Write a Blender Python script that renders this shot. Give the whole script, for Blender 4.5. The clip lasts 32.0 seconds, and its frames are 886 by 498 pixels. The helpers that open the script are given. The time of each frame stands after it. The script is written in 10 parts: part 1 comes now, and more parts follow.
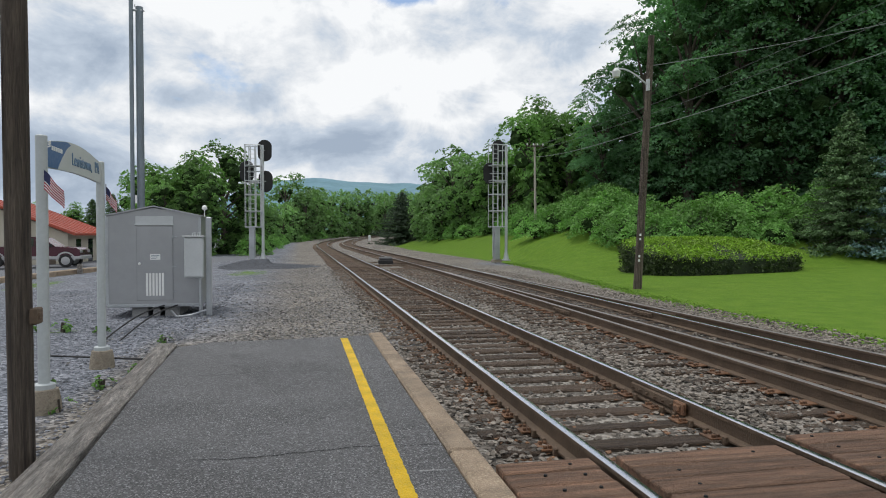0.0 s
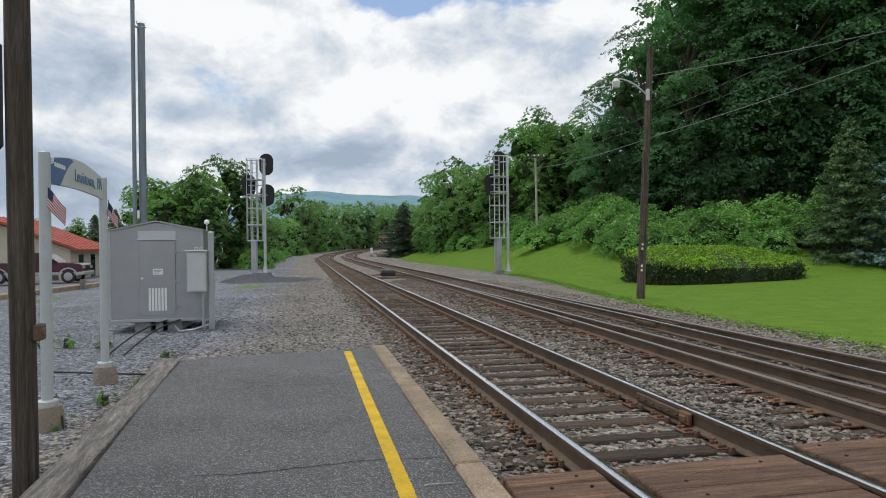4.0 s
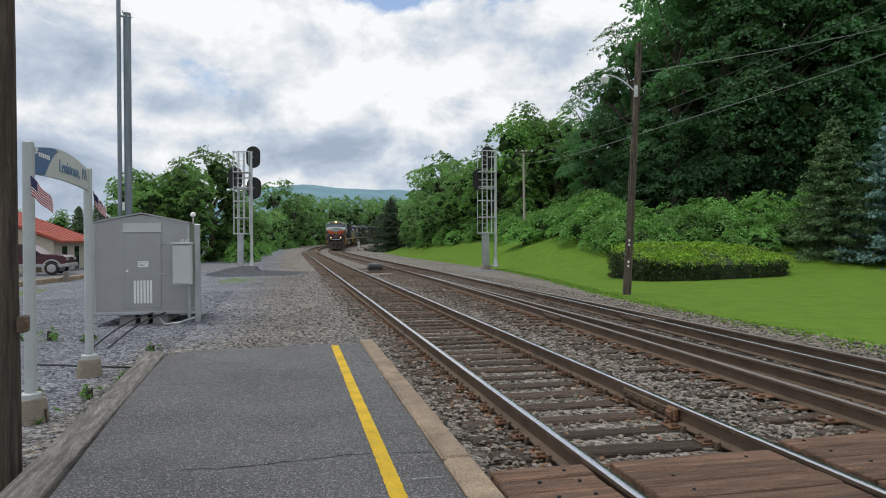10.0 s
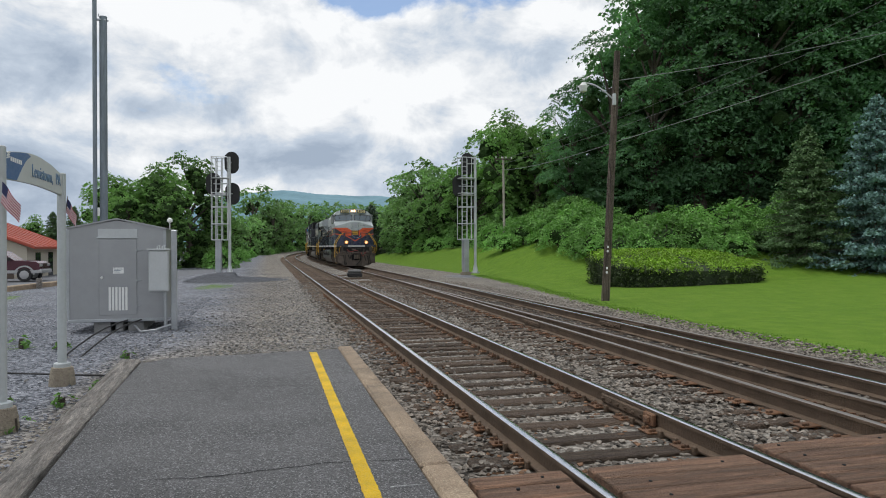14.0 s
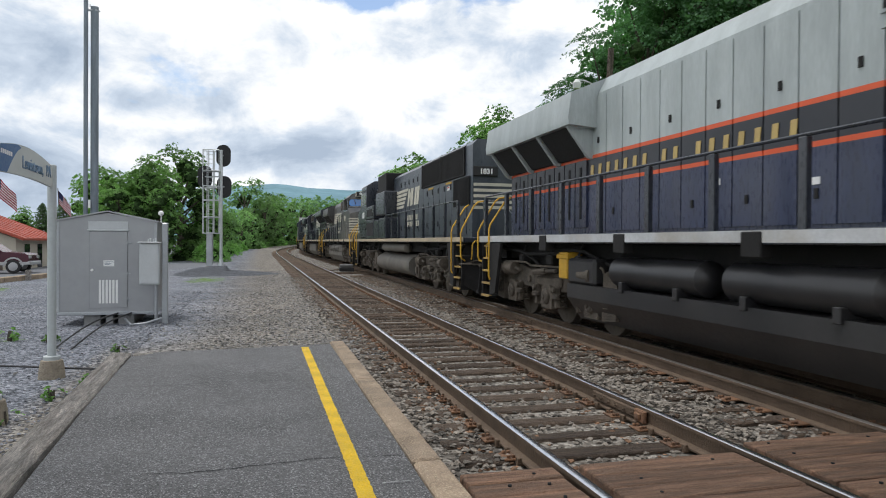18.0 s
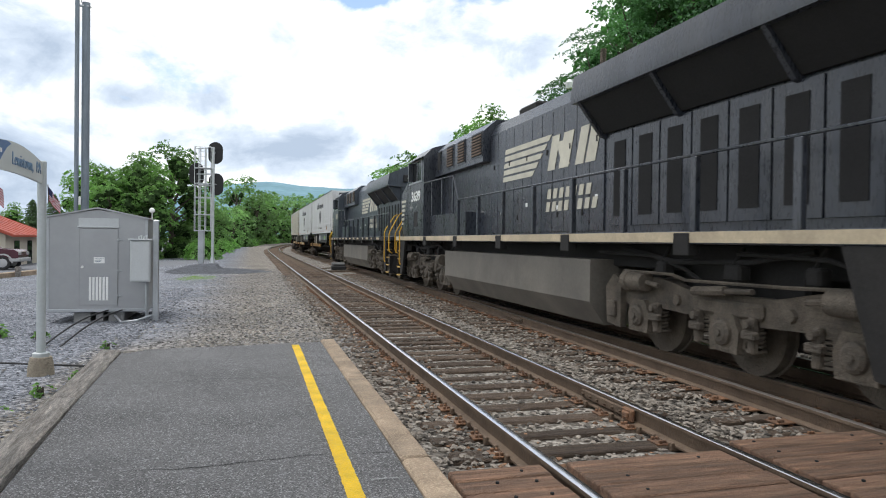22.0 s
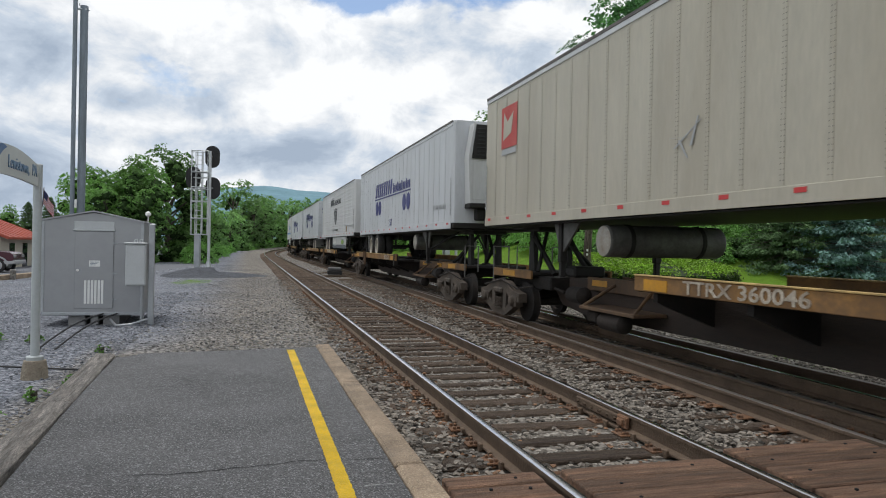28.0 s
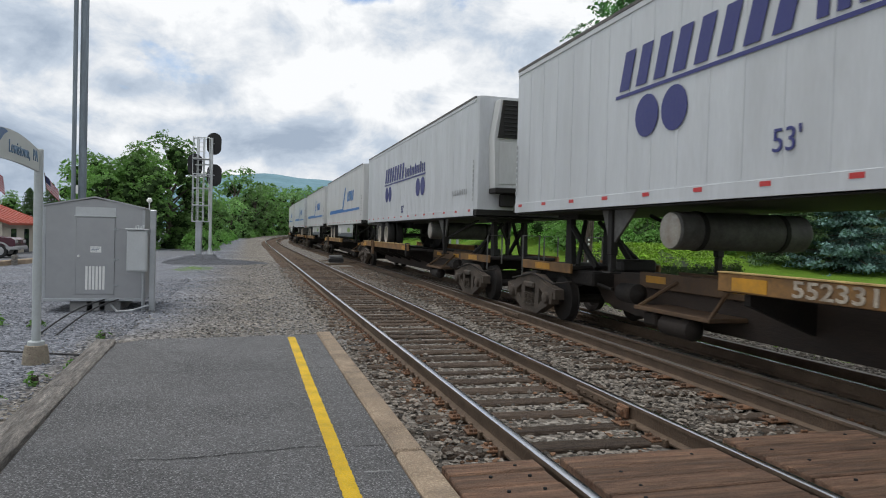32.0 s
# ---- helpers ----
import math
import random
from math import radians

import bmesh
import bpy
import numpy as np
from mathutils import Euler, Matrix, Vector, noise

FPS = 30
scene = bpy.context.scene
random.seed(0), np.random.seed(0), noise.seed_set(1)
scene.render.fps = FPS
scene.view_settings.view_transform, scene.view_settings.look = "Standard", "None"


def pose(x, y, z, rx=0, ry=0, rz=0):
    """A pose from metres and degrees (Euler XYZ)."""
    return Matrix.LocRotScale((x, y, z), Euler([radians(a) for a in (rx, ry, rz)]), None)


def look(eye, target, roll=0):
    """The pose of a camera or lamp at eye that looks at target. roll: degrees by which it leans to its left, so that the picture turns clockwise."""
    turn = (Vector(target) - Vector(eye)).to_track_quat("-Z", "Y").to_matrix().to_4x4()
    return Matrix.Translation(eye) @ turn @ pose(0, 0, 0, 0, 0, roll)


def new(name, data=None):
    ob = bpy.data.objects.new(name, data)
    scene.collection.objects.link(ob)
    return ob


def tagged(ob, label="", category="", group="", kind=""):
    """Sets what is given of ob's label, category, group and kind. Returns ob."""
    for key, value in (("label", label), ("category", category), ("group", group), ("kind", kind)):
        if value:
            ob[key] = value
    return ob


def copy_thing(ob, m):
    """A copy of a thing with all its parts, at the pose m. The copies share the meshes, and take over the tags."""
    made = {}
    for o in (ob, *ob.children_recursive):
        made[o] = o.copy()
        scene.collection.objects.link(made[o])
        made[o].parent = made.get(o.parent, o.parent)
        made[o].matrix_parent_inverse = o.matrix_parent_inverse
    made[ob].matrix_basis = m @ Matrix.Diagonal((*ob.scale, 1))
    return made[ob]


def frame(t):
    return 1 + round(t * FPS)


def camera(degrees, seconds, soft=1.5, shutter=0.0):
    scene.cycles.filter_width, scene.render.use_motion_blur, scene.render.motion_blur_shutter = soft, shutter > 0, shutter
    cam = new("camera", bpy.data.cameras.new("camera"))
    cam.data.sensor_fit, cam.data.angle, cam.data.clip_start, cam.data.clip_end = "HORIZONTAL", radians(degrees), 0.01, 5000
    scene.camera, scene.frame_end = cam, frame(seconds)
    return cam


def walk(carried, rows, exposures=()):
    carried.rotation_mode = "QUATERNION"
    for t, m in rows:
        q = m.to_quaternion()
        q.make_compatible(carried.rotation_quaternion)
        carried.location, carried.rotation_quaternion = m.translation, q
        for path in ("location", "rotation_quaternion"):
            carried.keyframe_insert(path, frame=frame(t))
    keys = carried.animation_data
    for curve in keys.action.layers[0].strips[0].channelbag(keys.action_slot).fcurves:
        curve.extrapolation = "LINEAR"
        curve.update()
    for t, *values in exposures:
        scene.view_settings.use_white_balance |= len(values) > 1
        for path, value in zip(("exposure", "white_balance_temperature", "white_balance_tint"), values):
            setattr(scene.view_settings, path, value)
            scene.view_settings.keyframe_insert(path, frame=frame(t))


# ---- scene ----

LENS = 65.45
cam = camera(LENS, 32.0, soft=1.0, shutter=0.06)


def held(x, y, z, yaw, pitch, roll):
    """A hand-held pose: degrees turned to the left of +y, tilted up and leaned."""
    ya, pi = radians(yaw), radians(pitch)
    ahead = Vector((-math.sin(ya) * math.cos(pi), math.cos(ya) * math.cos(pi), math.sin(pi)))
    eye = Vector((x, y, z))
    return look(eye, eye + ahead * 10, roll)


PATH = [
    (0, -0.000, -0.000, 1.555, -11.63, -1.21, -0.02), (0.5, 0.002, 0.001, 1.553, -11.48, -1.13, -0.12), (1, -0.002, 0.002, 1.556, -11.40, -1.07, -0.22),
    (1.5, -0.002, -0.002, 1.556, -11.35, -0.99, -0.19), (2, -0.005, -0.001, 1.555, -11.32, -0.71, -0.13), (2.5, -0.003, 0.003, 1.555, -11.34, -0.51, -0.27),
    (3, 0.004, 0.003, 1.551, -11.35, -0.36, -0.49), (3.5, -0.002, 0.004, 1.558, -11.42, -0.24, -0.64), (5.5, -0.011, 0.005, 1.551, -11.85, -0.28, -0.35),
    (6, -0.014, 0.003, 1.552, -12.11, -0.40, -0.32), (6.5, -0.010, 0.007, 1.551, -12.16, -0.61, -0.28), (7, -0.016, 0.010, 1.554, -12.32, -0.73, -0.20),
    (7.5, -0.016, 0.012, 1.552, -12.34, -0.79, -0.10), (8, -0.022, 0.017, 1.553, -12.40, -0.76, -0.07), (8.5, -0.021, 0.019, 1.553, -12.40, -0.68, -0.09),
    (9, -0.017, 0.016, 1.553, -12.39, -0.67, -0.19), (9.5, -0.019, 0.022, 1.552, -12.45, -0.72, -0.26), (10, -0.021, 0.023, 1.553, -12.54, -0.69, -0.19),
    (10.5, -0.018, 0.025, 1.552, -12.63, -0.61, -0.32), (11, -0.014, 0.024, 1.552, -12.71, -0.61, -0.26), (11.5, -0.017, 0.022, 1.551, -12.90, -0.56, -0.32),
    (12, -0.014, 0.026, 1.554, -13.09, -0.52, -0.34), (12.5, -0.016, 0.023, 1.551, -13.25, -0.43, -0.17), (13, -0.013, 0.024, 1.556, -13.58, -0.32, -0.26),
    (13.5, -0.010, 0.023, 1.550, -13.79, -0.18, -0.22), (14, -0.010, 0.027, 1.554, -14.20, -0.17, -0.14), (14.5, -0.014, 0.021, 1.551, -14.35, -0.06, -0.07),
    (16.5, -0.014, 0.027, 1.557, -14.32, -0.62, -0.03), (17, -0.014, 0.034, 1.554, -14.50, -0.58, 0.04), (17.5, -0.016, 0.032, 1.551, -14.76, -0.25, 0.56),
    (18, -0.023, 0.034, 1.562, -14.88, -0.56, 0.39), (18.5, -0.021, 0.032, 1.556, -15.09, -0.45, 0.45), (19, -0.014, 0.022, 1.560, -15.18, -0.43, 0.27),
    (19.5, -0.013, 0.013, 1.562, -15.32, -0.44, 0.39), (20, -0.010, 0.012, 1.562, -15.37, -0.41, 0.45), (20.5, -0.007, 0.004, 1.560, -15.46, -0.46, 0.54),
    (21, -0.009, 0.004, 1.561, -15.53, -0.63, 0.62), (21.5, -0.011, 0.002, 1.556, -15.48, -0.61, 0.80), (22, -0.010, 0.002, 1.559, -15.50, -0.64, 0.72),
    (22.5, -0.006, 0.007, 1.562, -15.57, -0.56, 0.90), (23, -0.004, 0.008, 1.561, -15.70, -0.42, 0.86), (23.5, -0.006, 0.006, 1.560, -15.83, -0.33, 0.92),
    (24, -0.000, 0.003, 1.561, -15.85, -0.27, 1.07), (24.5, -0.001, -0.003, 1.565, -15.79, -0.21, 1.23), (25, -0.002, -0.001, 1.563, -15.84, -0.14, 1.30),
    (25.5, -0.005, -0.002, 1.565, -15.93, -0.10, 1.41), (27.5, -0.005, -0.013, 1.568, -15.74, -0.13, 1.17), (28, -0.005, -0.007, 1.566, -15.78, -0.19, 1.12),
    (28.5, 0.004, -0.002, 1.562, -15.76, -0.28, 1.10), (29, -0.002, -0.007, 1.561, -15.78, -0.36, 1.27), (29.5, 0.003, -0.003, 1.562, -15.72, -0.50, 1.01),
    (30, 0.002, 0.000, 1.558, -15.74, -0.70, 0.85), (30.5, 0.006, 0.001, 1.561, -15.74, -0.83, 0.99), (31, 0.003, 0.001, 1.558, -15.69, -0.91, 1.04),
    (31.5, 0.003, 0.000, 1.559, -15.63, -1.08, 1.19), (32, 0.000, 0.008, 1.556, -15.69, -1.11, 1.54)]
walk(cam, [(row[0], held(*row[1:])) for row in PATH],
     exposures=[(0.0, -0.04), (15.5, -0.02), (16.5, 0.06), (17.0, 0.12), (18.0, 0.2), (20.0, 0.32), (21.0, 0.16), (22.0, 0.48), (23.0, 0.38), (24.0, 0.28), (25.0, 0.2), (27.5, 0.04), (32.0, 0.0)])

# ---- sky and sun ----
SUN_ELEVATION, SUN_TURN = 75.0, -60.0        # degrees up, and clockwise from +y
world = bpy.data.worlds.new("sky")
scene.world = world
world.use_nodes = True


def build_sky():
    nt = world.node_tree
    nt.nodes.clear()
    nd = nt.nodes.new
    out, mix = nd("ShaderNodeOutputWorld"), nd("ShaderNodeMixShader")
    clear, cloudy = nd("ShaderNodeBackground"), nd("ShaderNodeBackground")
    sky = nd("ShaderNodeTexSky")
    sky.sky_type, sky.sun_disc = "NISHITA", False
    sky.sun_elevation, sky.sun_rotation = radians(SUN_ELEVATION), radians(SUN_TURN)
    sky.dust_density, sky.ozone_density = 0.6, 3.0
    clear.inputs["Strength"].default_value = 0.15
    nt.links.new(sky.outputs["Color"], clear.inputs["Color"])
    co, sep = nd("ShaderNodeTexCoord"), nd("ShaderNodeSeparateXYZ")
    nt.links.new(co.outputs["Generated"], sep.inputs[0])

    def op(kind, a, b):
        n = nd("ShaderNodeMath")
        n.operation = kind
        for i, v in enumerate((a, b)):
            if isinstance(v, (int, float)):
                n.inputs[i].default_value = v
            elif v is not None:
                nt.links.new(v, n.inputs[i])
        return n.outputs[0]

    tall = op("MULTIPLY", sep.outputs["Z"], 1.5)
    flat = nd("ShaderNodeCombineXYZ")
    nt.links.new(sep.outputs["X"], flat.inputs[0])
    nt.links.new(sep.outputs["Y"], flat.inputs[1])
    nt.links.new(tall, flat.inputs[2])

    def fbm(scale, detail, shift_by, rough=0.55, warp=0.0):
        n = nd("ShaderNodeTexNoise")
        n.inputs["Scale"].default_value, n.inputs["Detail"].default_value = scale, detail
        n.inputs["Roughness"].default_value, n.inputs["Distortion"].default_value = rough, warp
        shift = nd("ShaderNodeVectorMath")
        shift.inputs[1].default_value = shift_by
        nt.links.new(flat.outputs[0], shift.inputs[0])
        nt.links.new(shift.outputs[0], n.inputs["Vector"])
        return n.outputs["Fac"]

    def ramp(fac, stops):
        r = nd("ShaderNodeValToRGB")
        e = r.color_ramp.elements
        while len(e) < len(stops):
            e.new(0.5)
        for el, (p, c) in zip(e, stops):
            el.position, el.color = p, (*c, 1)
        nt.links.new(fac, r.inputs[0])
        return r.outputs[0]

    seed = (5.3, 2.2, 0.9)
    above = (seed[0], seed[1], seed[2] + 0.06)
    here, over = fbm(3.4, 12, seed, 0.56, 0.15), fbm(3.4, 12, above, 0.56, 0.15)

    def mass(turn, up, wide, high, power):
        """A soft oval of cloud or clear sky: degrees to the right of +y, up, half its width and height."""
        a, e = radians(turn), radians(up)
        off, big = nd("ShaderNodeVectorMath"), nd("ShaderNodeVectorMath")
        off.operation, big.operation = "SUBTRACT", "MULTIPLY"
        off.inputs[1].default_value = (math.sin(a) * math.cos(e), math.cos(a) * math.cos(e), math.sin(e))
        w, h = 1 / radians(wide), 1 / radians(high)
        big.inputs[1].default_value = (w, w, h)
        size = nd("ShaderNodeVectorMath")
        size.operation = "LENGTH"
        nt.links.new(co.outputs["Generated"], off.inputs[0])
        nt.links.new(off.outputs[0], big.inputs[0])
        nt.links.new(big.outputs[0], size.inputs[0])
        fall = nd("ShaderNodeMapRange")
        fall.interpolation_type = "SMOOTHSTEP"
        fall.inputs["From Min"].default_value, fall.inputs["From Max"].default_value = 1.0, 0.0
        fall.inputs["To Min"].default_value, fall.inputs["To Max"].default_value = 0.0, power
        nt.links.new(size.outputs["Value"], fall.inputs["Value"])
        return fall.outputs[0]

    def total(*masses):
        out = mass(*masses[0])
        for m in masses[1:]:
            out = op("ADD", out, mass(*m))
        return out

    # clear gaps high over the tracks, white heaps under them, grey bellies lower and to the left
    clear_sky = total((7.5, 19.8, 9, 6.0, 0.6), (19, 20.2, 12, 6.5, 0.66), (13, 22, 14, 5, 0.3), (34, 24, 12, 7, 0.3))
    heaps = total((-6, 17, 12, 6, 0.26), (8, 13.2, 12, 4.5, 0.30), (19, 13.5, 9, 5.0, 0.28), (-9, 8.8, 9, 1.5, 0.22), (-20, 9.5, 8, 1.4, 0.16), (9, 9.4, 7, 1.3, 0.14))
    bellies = total((0, 4.5, 60, 9, 0.26), (-17, 13.5, 8, 3.6, 0.34), (-7, 10.6, 8, 1.8, 0.26), (3.5, 7.6, 11, 3.2, 0.30), (-18, 6.0, 12, 2.0, 0.20), (15, 7.0, 9, 2.4, 0.14), (-14, 18.6, 6, 2.6, 0.14))
    ragged = op("ADD", op("MULTIPLY", op("SUBTRACT", here, 0.5), 2.0), 0.5)
    cover = ramp(op("SUBTRACT", op("ADD", ragged, op("MULTIPLY", heaps, 0.5)), clear_sky), [(0.02, (0.1, 0.1, 0.1)), (0.15, (1, 1, 1))])
    relief = op("MULTIPLY", op("SUBTRACT", here, over), 1.9)
    puffs = op("MULTIPLY", op("SUBTRACT", fbm(8.5, 10, (1.7, 3.1, 0.4), 0.62, 0.5), 0.5), 1.15)
    broad = op("MULTIPLY", op("SUBTRACT", fbm(2.6, 8, (4.7, 1.3, 0.2), 0.55), 0.5), 1.2)
    belly = op("ADD", op("ADD", op("ADD", relief, puffs), op("ADD", broad, 0.63)), op("SUBTRACT", heaps, bellies))
    shade = ramp(belly, [(0.16, (0.43, 0.52, 0.65)), (0.42, (0.64, 0.73, 0.85)), (0.60, (0.90, 0.94, 0.99)), (0.76, (1.10, 1.12, 1.14))])
    nt.links.new(shade, cloudy.inputs["Color"])
    cloudy.inputs["Strength"].default_value = 0.88
    nt.links.new(cover, mix.inputs[0])
    nt.links.new(clear.outputs[0], mix.inputs[1])
    nt.links.new(cloudy.outputs[0], mix.inputs[2])
    nt.links.new(mix.outputs[0], out.inputs["Surface"])


build_sky()
sun = new("sun", bpy.data.lights.new("sun", "SUN"))
sun.data.energy, sun.data.angle, sun.data.color = 1.6, radians(14), (1.0, 0.98, 0.95)
_a, _e = radians(SUN_TURN), radians(SUN_ELEVATION)
sun.matrix_world = look((0, 0, 0), (-math.sin(_a) * math.cos(_e), -math.cos(_a) * math.cos(_e), -math.sin(_e)))
sun.location = (0, 0, 60)


# ---- materials ----
MATS = {}


def mat(name, base, rough=0.7, metal=0.0, vary=0.25, scale=3.0, fine=40.0, bump=0.15, stain=None, stain_amount=0.0,
        random_tint=0.0, island=0.0, glow=None, glow_power=0.0, stretch=(1, 1, 1), translucent=0.0, spec=0.5, speckle=0.0):
    """A surface: base colour with coarse and fine variation, stains, relief; random_tint varies it from object to object."""
    if name in MATS:
        return MATS[name]
    m = bpy.data.materials.new(name)
    m.use_nodes = True
    nt = m.node_tree
    b = nt.nodes["Principled BSDF"]
    nd, lk = nt.nodes.new, nt.links.new
    co, mp = nd("ShaderNodeTexCoord"), nd("ShaderNodeMapping")
    mp.inputs["Scale"].default_value = stretch
    lk(co.outputs["Object"], mp.inputs[0])

    def tex(s, d=6.0, r=0.6):
        n = nd("ShaderNodeTexNoise")
        n.inputs["Scale"].default_value, n.inputs["Detail"].default_value, n.inputs["Roughness"].default_value = s, d, r
        lk(mp.outputs[0], n.inputs["Vector"])
        return n.outputs["Fac"]

    def mixed(kind, fac, a, c):
        n = nd("ShaderNodeMix")
        n.data_type, n.blend_type = "RGBA", kind
        for sock, v in ((n.inputs["Factor"], fac), (n.inputs["A"], a), (n.inputs["B"], c)):
            if isinstance(v, (int, float)):
                sock.default_value = v
            elif isinstance(v, tuple):
                sock.default_value = (*v[:3], 1)
            else:
                lk(v, sock)
        return n.outputs["Result"]

    def ranged(fac, lo, hi, a=0.3, c=0.7):
        n = nd("ShaderNodeMapRange")
        n.inputs["From Min"].default_value, n.inputs["From Max"].default_value = a, c
        n.inputs["To Min"].default_value, n.inputs["To Max"].default_value = lo, hi
        lk(fac, n.inputs["Value"])
        return n.outputs[0]

    big, small = tex(scale), tex(fine, 4.0)
    grey = nd("ShaderNodeCombineColor")
    v = ranged(big, 1 - vary, 1 + vary)
    w = ranged(small, 1 - vary * 0.7, 1 + vary * 0.7)
    p = nd("ShaderNodeMath")
    p.operation = "MULTIPLY"
    lk(v, p.inputs[0]), lk(w, p.inputs[1])
    level = p.outputs[0]
    for on, src, amount in ((random_tint, "ShaderNodeObjectInfo", random_tint), (island, "ShaderNodeNewGeometry", island)):
        if on:
            oi = nd(src)
            q = nd("ShaderNodeMath")
            q.operation = "MULTIPLY"
            lk(level, q.inputs[0])
            lk(ranged(oi.outputs["Random" if src.endswith("Info") else "Random Per Island"], 1 - amount, 1 + amount, 0, 1), q.inputs[1])
            level = q.outputs[0]
    for i in range(3):
        lk(level, grey.inputs[i])
    col = mixed("MULTIPLY", 1.0, tuple(base), grey.outputs[0])
    if speckle:
        cell = nd("ShaderNodeTexVoronoi")
        cell.inputs["Scale"].default_value = 115
        lk(mp.outputs[0], cell.inputs["Vector"])
        cs = nd("ShaderNodeSeparateColor")
        lk(cell.outputs["Color"], cs.inputs[0])
        col = mixed("MIX", ranged(cs.outputs[0], 0.0, speckle, 0.7, 1.0), col, tuple(min(1, c * 3.2) for c in base))
        col = mixed("MIX", ranged(cs.outputs[1], 0.0, speckle, 0.55, 1.0), col, tuple(c * 0.3 for c in base))
    if stain:
        col = mixed("MIX", ranged(tex(scale * 0.7, 8.0, 0.7), 0.0, stain_amount, 0.45, 0.7), col, tuple(stain))
    lk(col, b.inputs["Base Color"])
    lk(ranged(small, max(0.02, rough - 0.08), min(1.0, rough + 0.08)), b.inputs["Roughness"])
    b.inputs["Metallic"].default_value = metal
    b.inputs["Specular IOR Level"].default_value = spec
    if bump:
        bp = nd("ShaderNodeBump")
        bp.inputs["Strength"].default_value, bp.inputs["Distance"].default_value = min(1.0, bump * 2), 0.02 * bump * 10 / max(1.0, fine / 20)
        lk(small, bp.inputs["Height"])
        lk(bp.outputs[0], b.inputs["Normal"])
    if glow:
        b.inputs["Emission Color"].default_value, b.inputs["Emission Strength"].default_value = (*glow, 1), glow_power
    if translucent:
        tr, ms = nd("ShaderNodeBsdfTranslucent"), nd("ShaderNodeMixShader")
        lk(mixed("MULTIPLY", 1.0, col, (0.95, 1.3, 0.6)), tr.inputs["Color"])
        ms.inputs[0].default_value = translucent
        lk(b.outputs[0], ms.inputs[1]), lk(tr.outputs[0], ms.inputs[2])
        lk(ms.outputs[0], nt.nodes["Material Output"].inputs["Surface"])
    MATS[name] = m
    return m


def glass(name, tint=(0.02, 0.025, 0.03), rough=0.05):
    return mat(name, tint, rough, 0.0, 0.05, 1, 10, 0.0, spec=0.9)


asphalt = mat("asphalt_aged", (0.178, 0.177, 0.180), 0.9, 0, 0.3, 0.7, 90, 1.2, (0.2, 0.2, 0.202), 0.4, speckle=0.85)
yellow_line = mat("yellow_paint_line", (0.80, 0.51, 0.0), 0.6, 0, 0.2, 3, 70, 0.6, (0.5, 0.33, 0.02), 0.5)
kerb_stone = mat("kerb_concrete", (0.36, 0.27, 0.19), 0.9, 0, 0.3, 2.5, 60, 0.5, (0.17, 0.14, 0.11), 0.7, random_tint=0.1, speckle=0.25)
old_timber = mat("weathered_timber", (0.50, 0.46, 0.42), 0.9, 0, 0.55, 4, 22, 1.2, (0.2, 0.165, 0.135), 0.7, stretch=(6, 0.7, 6))
pole_wood = mat("pole_wood", (0.19, 0.15, 0.118), 0.9, 0, 0.6, 3, 26, 1.0, (0.05, 0.035, 0.03), 0.75, stretch=(6, 6, 0.3))
tie_wood = mat("tie_wood", (0.15, 0.105, 0.075), 0.95, 0, 0.45, 5, 40, 0.7, (0.22, 0.165, 0.12), 0.6, random_tint=0.3, stretch=(0.8, 6, 6))
plank_wood = mat("crossing_plank_wood", (0.36, 0.205, 0.128), 0.85, 0, 0.5, 3, 45, 0.8, (0.2, 0.14, 0.102), 0.8, random_tint=0.25, stretch=(0.7, 6, 6))
rail_side = mat("rail_rust", (0.12, 0.083, 0.056), 0.8, 0.2, 0.25, 3, 40, 0.3)
rail_top = mat("rail_polished", (0.62, 0.63, 0.66), 0.22, 1.0, 0.08, 3, 30, 0.05, stretch=(10, 0.3, 10))
rail_dull = mat("rail_worn", (0.30, 0.27, 0.25), 0.4, 0.8, 0.15, 3, 30, 0.1, stretch=(10, 0.3, 10))
plate_rust = mat("rusty_plate", (0.2, 0.1, 0.05), 0.9, 0.1, 0.35, 6, 50, 0.4, (0.09, 0.07, 0.06), 0.7, random_tint=0.25)
stone_mat = mat("ballast_stone", (0.18, 0.157, 0.132), 0.95, 0, 0.25, 9, 60, 0.3, island=0.75)
galvanised = mat("galvanised_steel", (0.42, 0.44, 0.46), 0.45, 0.75, 0.12, 1.5, 25, 0.08, (0.3, 0.31, 0.33), 0.5)
aluminium = mat("brushed_aluminium", (0.36, 0.368, 0.38), 0.42, 0.8, 0.07, 0.6, 6, 0.0, (0.29, 0.296, 0.306), 0.45)
grey_paint = mat("pale_grey_paint", (0.5, 0.52, 0.53), 0.5, 0.1, 0.06, 2, 30, 0.05)
dark_void = mat("dark_recess", (0.012, 0.012, 0.013), 0.9, 0, 0.1, 2, 20, 0.0)
white_paint = mat("white_paint", (0.78, 0.78, 0.77), 0.55, 0, 0.06, 2, 30, 0.05)
black_matt = mat("black_matt", (0.014, 0.014, 0.015), 0.65, 0, 0.2, 3, 30, 0.05)
concrete = mat("footing_concrete", (0.3, 0.26, 0.2), 0.95, 0, 0.25, 3, 40, 0.4, (0.16, 0.12, 0.09), 0.6)
leaf_green = mat("leaves", (0.11, 0.22, 0.112), 0.65, 0, 0.3, 0.35, 3, 0.0, island=0.2, random_tint=0.3, translucent=0.42, spec=0.2)
